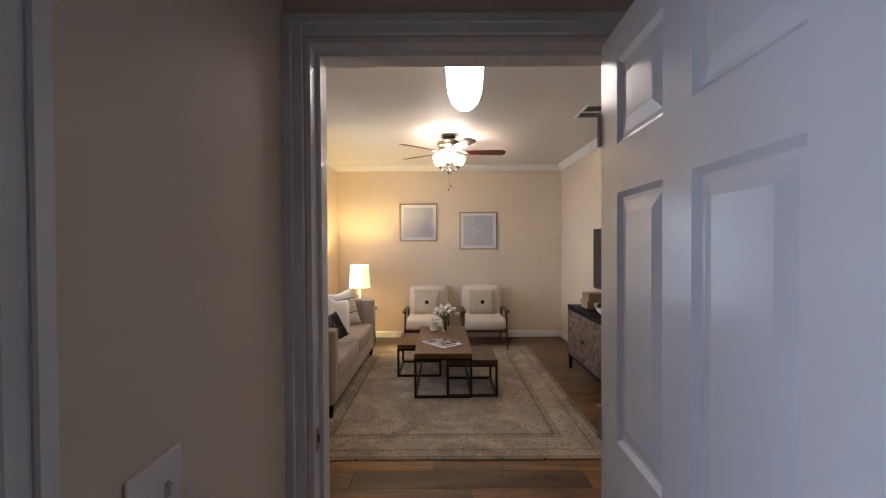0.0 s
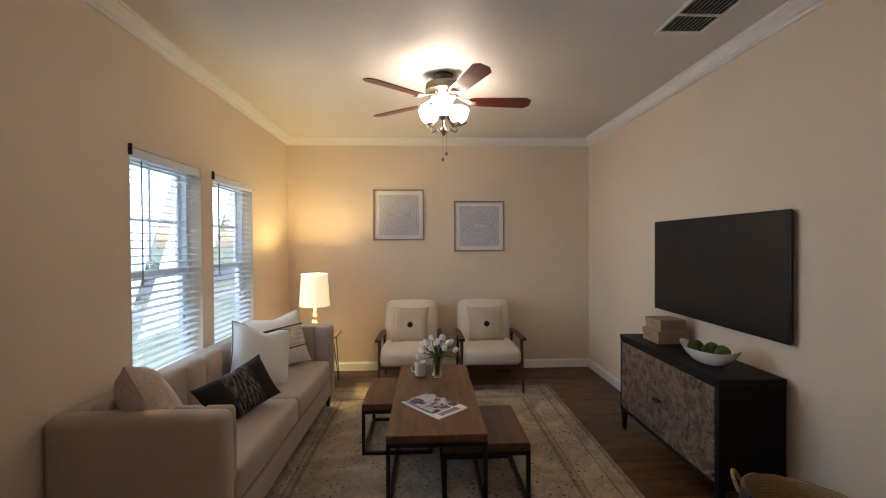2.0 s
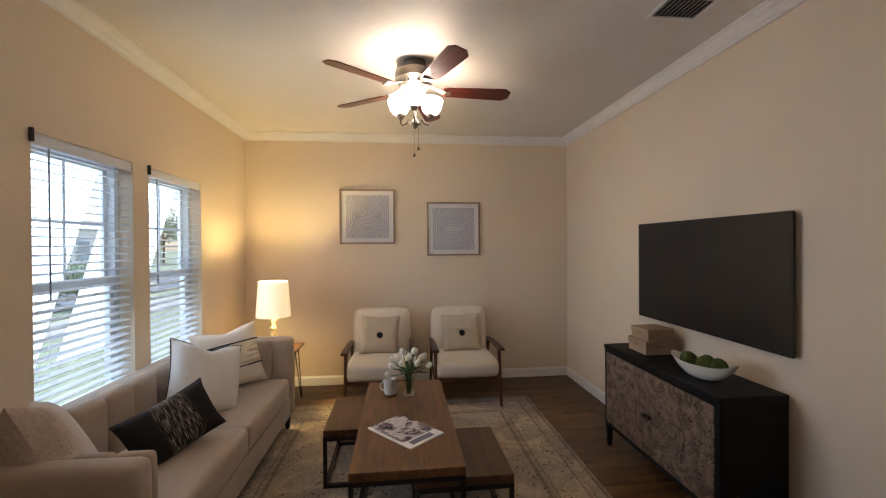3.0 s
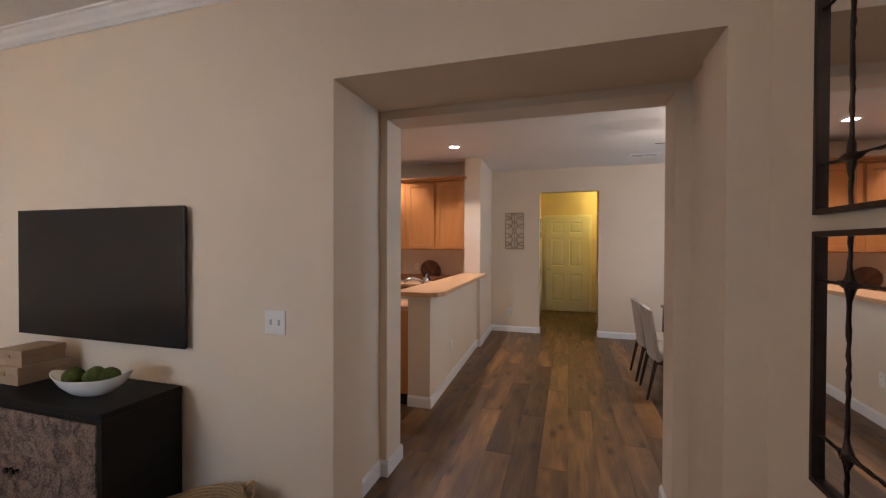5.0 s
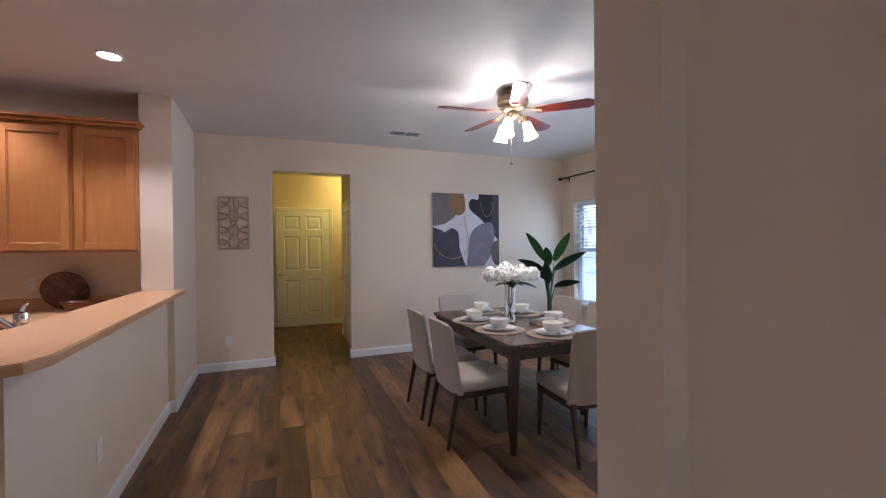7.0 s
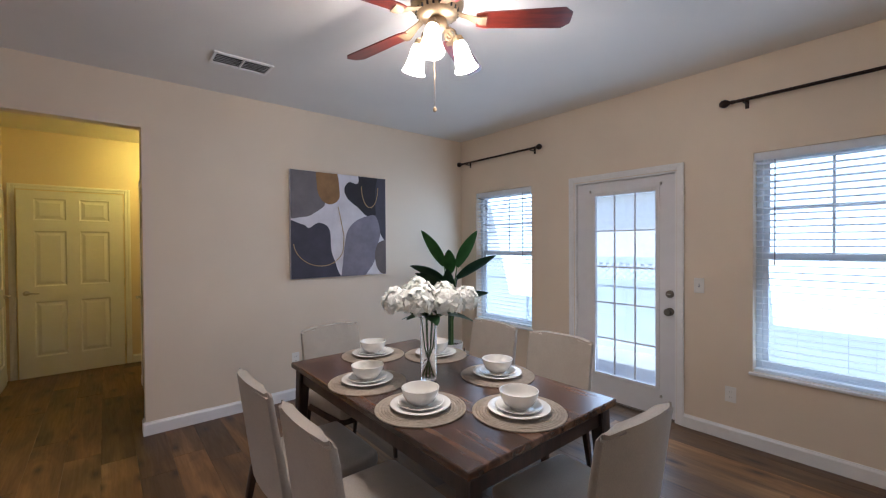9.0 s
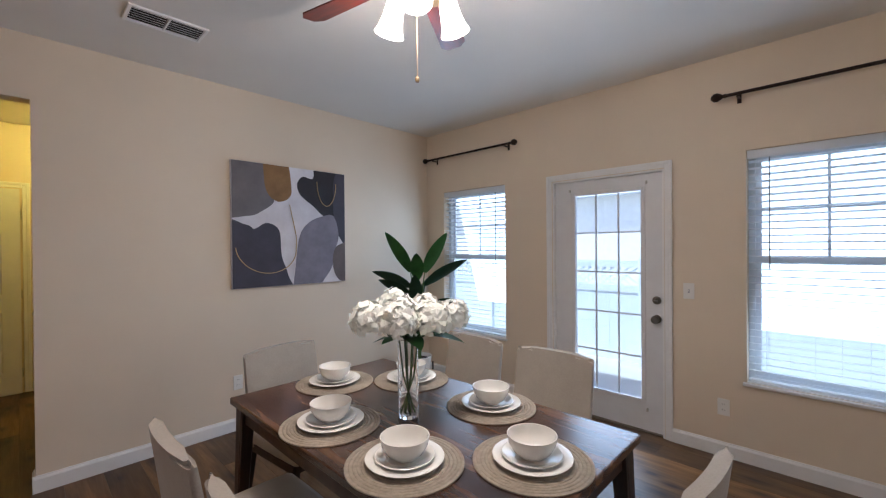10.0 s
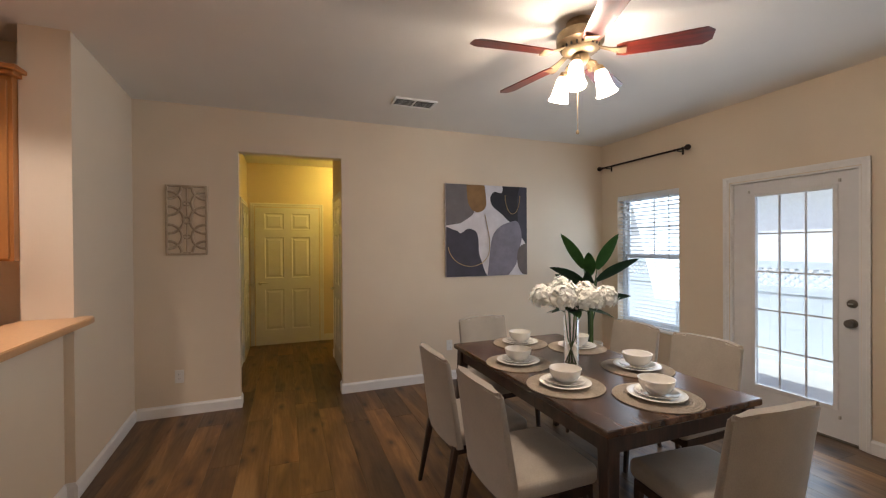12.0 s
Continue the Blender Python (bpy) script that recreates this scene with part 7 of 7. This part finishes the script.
def counters():
    c = thing("countertop", "tan laminate countertop with a sink behind the bar", "countertop")
    sx0, sx1, sy0, sy1 = 4.22, 5.02, 3.70, 4.13
    bm = B()
    for q in ((3.82, sx0, 3.587, 4.20), (sx1, KX - 0.003, 3.587 + 0.065, 4.20), (sx0, sx1, 3.587, sy0), (sx0, sx1, sy1, 4.20)):
        box(bm, q[0], q[1], q[2], q[3], 0.8685, 0.908)
    box(bm, sx1, 6.10, 3.587, 3.652, 0.8685, 0.908)
    part("slab", bm, LAMINATE, c, smooth=False)
    bm = B()
    box(bm, 5.82, KX - 0.003, 4.2005, 5.045, 0.8685, 0.908, r=0.004)
    part("slab", bm, LAMINATE, c, smooth=False)
    part("slab", bx(5.82, KX - 0.003, 5.815, 6.597, 0.8685, 0.908, r=0.004), LAMINATE, c, smooth=False)
    for y0, y1 in ((3.68, 5.045), (5.815, 6.597)):
        part("backsplash", bx(KX - 0.022, KX - 0.0005, y0, y1, 0.9085, 1.01, r=0.003), LAMINATE, c, smooth=False)
    s = thing("sink", "stainless steel double-bowl sink in the countertop", "sink")
    bm = B()
    for q in ((sx0 - 0.015, sx0 + 0.02, sy0 - 0.015, sy1 + 0.015), (sx1 - 0.02, sx1 + 0.015, sy0 - 0.015, sy1 + 0.015), (sx0 + 0.02, sx1 - 0.02, sy0 - 0.015, sy0 + 0.02), (sx0 + 0.02, sx1 - 0.02, sy1 - 0.02, sy1 + 0.015), (4.605, 4.635, sy0 + 0.02, sy1 - 0.02)):
        box(bm, q[0], q[1], q[2], q[3], 0.9085, 0.914, r=0.002, seg=1)
    part("rim", bm, STEEL, s, smooth=False)
    for x0, x1 in ((sx0 + 0.02, 4.605), (4.635, sx1 - 0.02)):
        bm = B()
        r = [[bm.verts.new((x, y, z)) for x, y in ((x0 + i, sy0 + 0.02 + i), (x1 - i, sy0 + 0.02 + i), (x1 - i, sy1 - 0.02 - i), (x0 + i, sy1 - 0.02 - i))] for i, z in ((0, 0.909), (0.012, 0.78), (0.03, 0.755))]
        for p, q in zip(r, r[1:]):
            for k in range(4):
                bm.faces.new((p[k], p[(k + 1) % 4], q[(k + 1) % 4], q[k]))
        bm.faces.new(r[-1])
        part("basin", bm, STEEL, s, smooth=False)
    f = thing("faucet", "chrome pull-out kitchen faucet behind the bar", "faucet", pose(4.60, 3.688, 0.9145))
    part("base", lathe(B(), ((0, 0), (0.028, 0), (0.026, 0.012), (0.021, 0.03), (0.022, 0.11), (0.027, 0.15), (0.030, 0.185), (0.024, 0.20), (0, 0.204)), 20), CHROME, f)
    part("spout", tube(B(), ((0.0, 0.01, 0.10), (-0.04, 0.06, 0.175), (-0.09, 0.12, 0.195), (-0.13, 0.17, 0.180), (-0.155, 0.20, 0.15)), (0.016, 0.016, 0.017, 0.020, 0.018), 12), CHROME, f)
    part("lever", tube(B(), ((0, 0, 0.20), (0.02, 0, 0.225), (0.045, -0.005, 0.235)), (0.012, 0.009, 0.006), 10), CHROME, f)


counters()


def stove():
    s = thing("stove", "black and stainless electric range with knobs on its back panel", "stove", pose(5.80, 5.43, 0))
    W = 0.378
    part("body", bx(0.02, 0.64, -W, W, 0.02, 0.90), BLACK, s, smooth=False)
    part("cooktop", bx(0.0, 0.60, -W, W, 0.9005, 0.914, r=0.004), DARKGLASS, s, "black glass cooktop", smooth=False)
    door = part("oven_door", bx(-0.025, 0.0195, -W + 0.006, W - 0.006, 0.22, 0.80, r=0.006), DARKGLASS, s, "black glass oven door", smooth=False)
    part("handle", tube(B(), ((-0.06, -W + 0.05, 0.755), (-0.06, W - 0.05, 0.755)), 0.011, 10), STEEL, door)
    part("front_panel", bx(-0.012, 0.0195, -W + 0.003, W - 0.003, 0.81, 0.895, r=0.003), STEEL, s, smooth=False)
    part("drawer", bx(-0.02, 0.0195, -W + 0.006, W - 0.006, 0.05, 0.21, r=0.005), STEEL, s, smooth=False)
    g = part("back_panel", bx(0.585, 0.645, -W, W, 0.9145, 1.16, r=0.008), BLACK, s, smooth=False)
    part("control_strip", bx(0.578, 0.5845, -W + 0.02, W - 0.02, 0.975, 1.14, r=0.003), STEEL, g, "brushed steel control strip", smooth=False)
    part("display", bx(0.5755, 0.5775, -0.11, 0.11, 1.0, 1.115), DARKGLASS, g, "black display", smooth=False)
    part("clock_digits", bx(0.5747, 0.5753, -0.028, 0.028, 1.06, 1.078), glow("blue_clock", (0.3, 0.7, 1.0), 3.0), g, smooth=False)
    for y in (-0.31, -0.22, 0.22, 0.31):
        part("knob", lathe(B(), ((0, 0), (0.030, 0), (0.028, 0.018), (0.020, 0.024), (0, 0.025)), 18, m=Matrix.Translation((0.5775, y, 1.058)) @ Matrix.Rotation(radians(-90), 4, "Y")), BLACK, g, "black knob")
    m = thing("microwave", "stainless over-range microwave with black window", "microwave", pose(6.06, 5.40, 1.43))
    part("body", bx(0.0, 0.385, -W, W, 0, 0.43), BLACK, m, smooth=False)
    d = part("door", bx(-0.02, -0.0005, -W + 0.15, W, 0.005, 0.425, r=0.004), STEEL, m, smooth=False)
    part("window", bx(-0.0225, -0.0205, -W + 0.24, W - 0.05, 0.07, 0.33), DARKGLASS, d, "black door glass", smooth=False)
    part("handle", tube(B(), ((-0.03, -W + 0.20, 0.04), (-0.055, -W + 0.20, 0.10), (-0.055, -W + 0.20, 0.33), (-0.03, -W + 0.20, 0.39)), 0.010, 10), STEEL, d)
    c = part("control_panel", bx(-0.02, -0.0005, -W, -W + 0.148, 0.005, 0.425, r=0.003), STEEL, m, smooth=False)
    part("keypad", bx(-0.0225, -0.0205, -W + 0.02, -W + 0.12, 0.05, 0.36), DARKGLASS, c, smooth=False)


stove()


def counter_things():
    p = thing("herb_pot", "small white pot of green grass on the counter", "potted plant", pose(6.25, 4.93, 0.9085))
    part("pot", lathe(B(), ((0, 0), (0.048, 0), (0.062, 0.10), (0.064, 0.108), (0.058, 0.108), (0.05, 0.09), (0, 0.088)), 28), CERAMIC, p)
    rnd = random.Random(8)
    V, F = [], []
    for _ in range(520):
        a, r = rnd.uniform(0, 6.28), 0.055 * math.sqrt(rnd.random())
        b = Vector((r * math.cos(a), r * math.sin(a), 0.09))
        t = b + Vector((math.cos(a) * r * 1.0 + rnd.gauss(0, 0.012), math.sin(a) * r * 1.0 + rnd.gauss(0, 0.012), rnd.uniform(0.07, 0.13)))
        w = Vector((-math.sin(a), math.cos(a), 0)) * 0.0025
        i = len(V)
        V += [b - w, b + w, t]
        F.append((i, i + 1, i + 2))
    me = bpy.data.meshes.new("grass_tuft")
    me.from_pydata(V, [], F)
    me.materials.append(GREEN)
    o = new("grass_tuft", me)
    o.parent = p
    b = thing("cutting_board", "round dark acacia board leaning on the kitchen wall", "cutting board", pose(6.36, 4.235, 1.075, 0, 0, 0) @ pose(0, 0, 0, 0, 76, 0))
    bm = lathe(B(), ((0, -0.010), (0.160, -0.010), (0.166, -0.006), (0.166, 0.006), (0.160, 0.010), (0, 0.010)), 44)
    part("disc", bm, BOARD, b, smooth=False)
    w = thing("wooden_bowl", "long reddish wooden bowl on the counter", "bowl", pose(6.20, 4.03, 0.9085, 0, 0, 80))
    bm, rings = B(), []
    for r, z in ((0.45, 0), (0.8, 0.03), (1.0, 0.085), (0.96, 0.086), (0.74, 0.038), (0.4, 0.012)):
        rings.append([bm.verts.new((math.cos(a) * 0.19 * r, math.sin(a) * 0.095 * r, z)) for a in [2 * math.pi * k / 28 for k in range(28)]])
    for p0, q0 in zip(rings, rings[1:]):
        for k in range(28):
            bm.faces.new((p0[k], p0[(k + 1) % 28], q0[(k + 1) % 28], q0[k]))
    bm.faces.new(rings[0][::-1])
    bm.faces.new(rings[-1])
    part("shell", bm, BOWLWOOD, w)


counter_things()
wall_plate("white power outlet low on the bar's half wall", pose(4.62, 3.4018, 0.38, 0, 0, 2.2), 1, "outlet")
wall_plate("white power outlet above the kitchen counter", pose(KX, 4.50, 1.13, 0, 0, -90), 1, "outlet")

for x, y in ((4.205, 3.57), (5.765, 4.61), (5.43, 3.60)):
    d = thing("downlight", "lit round recessed ceiling light", "ceiling light", pose(x, y, CEILING), group="recessed lights")
    part("trim_ring", lathe(B(), ((0.062, -0.0005), (0.085, -0.0005), (0.083, -0.006), (0.066, -0.008), (0.062, -0.0005)), 32), TRIM, d)
    part("lens", lathe(B(), ((0, -0.003), (0.0615, -0.003), (0.0615, -0.0008), (0, -0.0008)), 32), CANGLOW, d, "glowing white lens")
    data = bpy.data.lights.new("downlight_beam", "SPOT")
    data.energy, data.color, data.spot_size, data.spot_blend, data.shadow_soft_size = 35, (1.0, 0.93, 0.84), radians(110), 0.6, 0.05
    ob = new("downlight_beam", data)
    ob.matrix_world = look((x, y, CEILING - 0.012), (x, y, 0))
ceiling_vent("white louvred ceiling vent over the kitchen", pose(5.97, 4.94, CEILING), 0.075, 0.17, 5)

hl = thing("ceiling_light", "small flush ceiling light glowing yellow in the hall", "ceiling light", pose(9.35, 1.36, CEILING))
part("base", lathe(B(), ((0, -0.0005), (0.075, -0.0005), (0.075, -0.02), (0, -0.02)), 24), TRIM, hl)
part("dome", lathe(B(), ((0.07, -0.0205), (0.068, -0.035), (0.045, -0.06), (0, -0.07)), 24), glow("yellow_hall_dome", (1.0, 0.82, 0.17), 76.0), hl, "glowing yellow dome")

# ---- floor planks ----
def planks():
    """Planks along x, 0.19 m wide, in staggered rows; one mesh for each length."""
    rnd = random.Random(21)
    Wd, L, meshes = 0.19, 1.5, {}
    regions = ((XW, XE, YS, YN), (DX0, DX1, DY, 3.41), (DX0, KX, 3.41, KY), (XE, DX0, 1.59, 3.335), (HX0 - 0.115, HX1, 1.1, HY1), (-0.36, XE, -2.0, YS), (XW, -0.36, -1.2, 1.4))

    made = []
    rows = int((YN + 2.0) / Wd) + 1
    for r in range(rows):
        y = -2.0 + r * Wd
        spans = sorted((a - 0.04, b + 0.04) for a, b, c, d in regions if c < y + Wd and y < d)
        runs = []
        for a, b in spans:
            if runs and a <= runs[-1][1] + 0.6:
                runs[-1][1] = max(b, runs[-1][1])
            else:
                runs.append([a, b])
        for a, b in runs:
            x = a - rnd.uniform(0.1, L - 0.1)
            while x < b - 0.01:
                x0, x1 = max(x, a), min(x + L, b)
                x += L
                if x1 - x0 > 0.03:
                    made.append(((x0 + x1) / 2, y + Wd / 2, round((x1 - x0) / 2, 2)))

    def plank_mesh(h):
        if h not in meshes:
            bm = bx(-h + 0.0004, h - 0.0004, -Wd / 2 + 0.0004, Wd / 2 - 0.0004, -0.007, 0.0)
            top = [e for e in bm.edges if e.verts[0].co.z > -0.001 and e.verts[1].co.z > -0.001]
            bmesh.ops.bevel(bm, geom=top, offset=0.0010, segments=1, affect="EDGES")
            me = bpy.data.meshes.new("plank")
            bm.to_mesh(me)
            bm.free()
            me.materials.append(FLOOR)
            meshes[h] = me
        return meshes[h]

    # those nearest the walked line are parts of their own, the rest one joined part
    made.sort(key=lambda p: min((p[0] - a) ** 2 + (p[1] - b) ** 2 for a, b in ((0, 2), (0.5, 4), (2.4, 2.4), (4, 2.2), (5.5, 1.5), (7, 2.2))))
    for x, y, h in made[:290]:
        o = new("plank", plank_mesh(h))
        o.parent, o.location = floor, (x, y, 0)
    V, F = [], []
    for x, y, h in made[290:]:
        i, me = len(V), plank_mesh(h)
        V += [(x + v.co.x, y + v.co.y, v.co.z) for v in me.vertices]
        F += [tuple(i + q for q in f.vertices) for f in me.polygons]
    if V:
        me = bpy.data.meshes.new("far_planks")
        me.from_pydata(V, [], F)
        me.materials.append(FLOOR)
        o = new("far_planks", me)
        o.parent = floor
        tagged(o, "joined floor planks away from the walked line", kind="stuff")


planks()
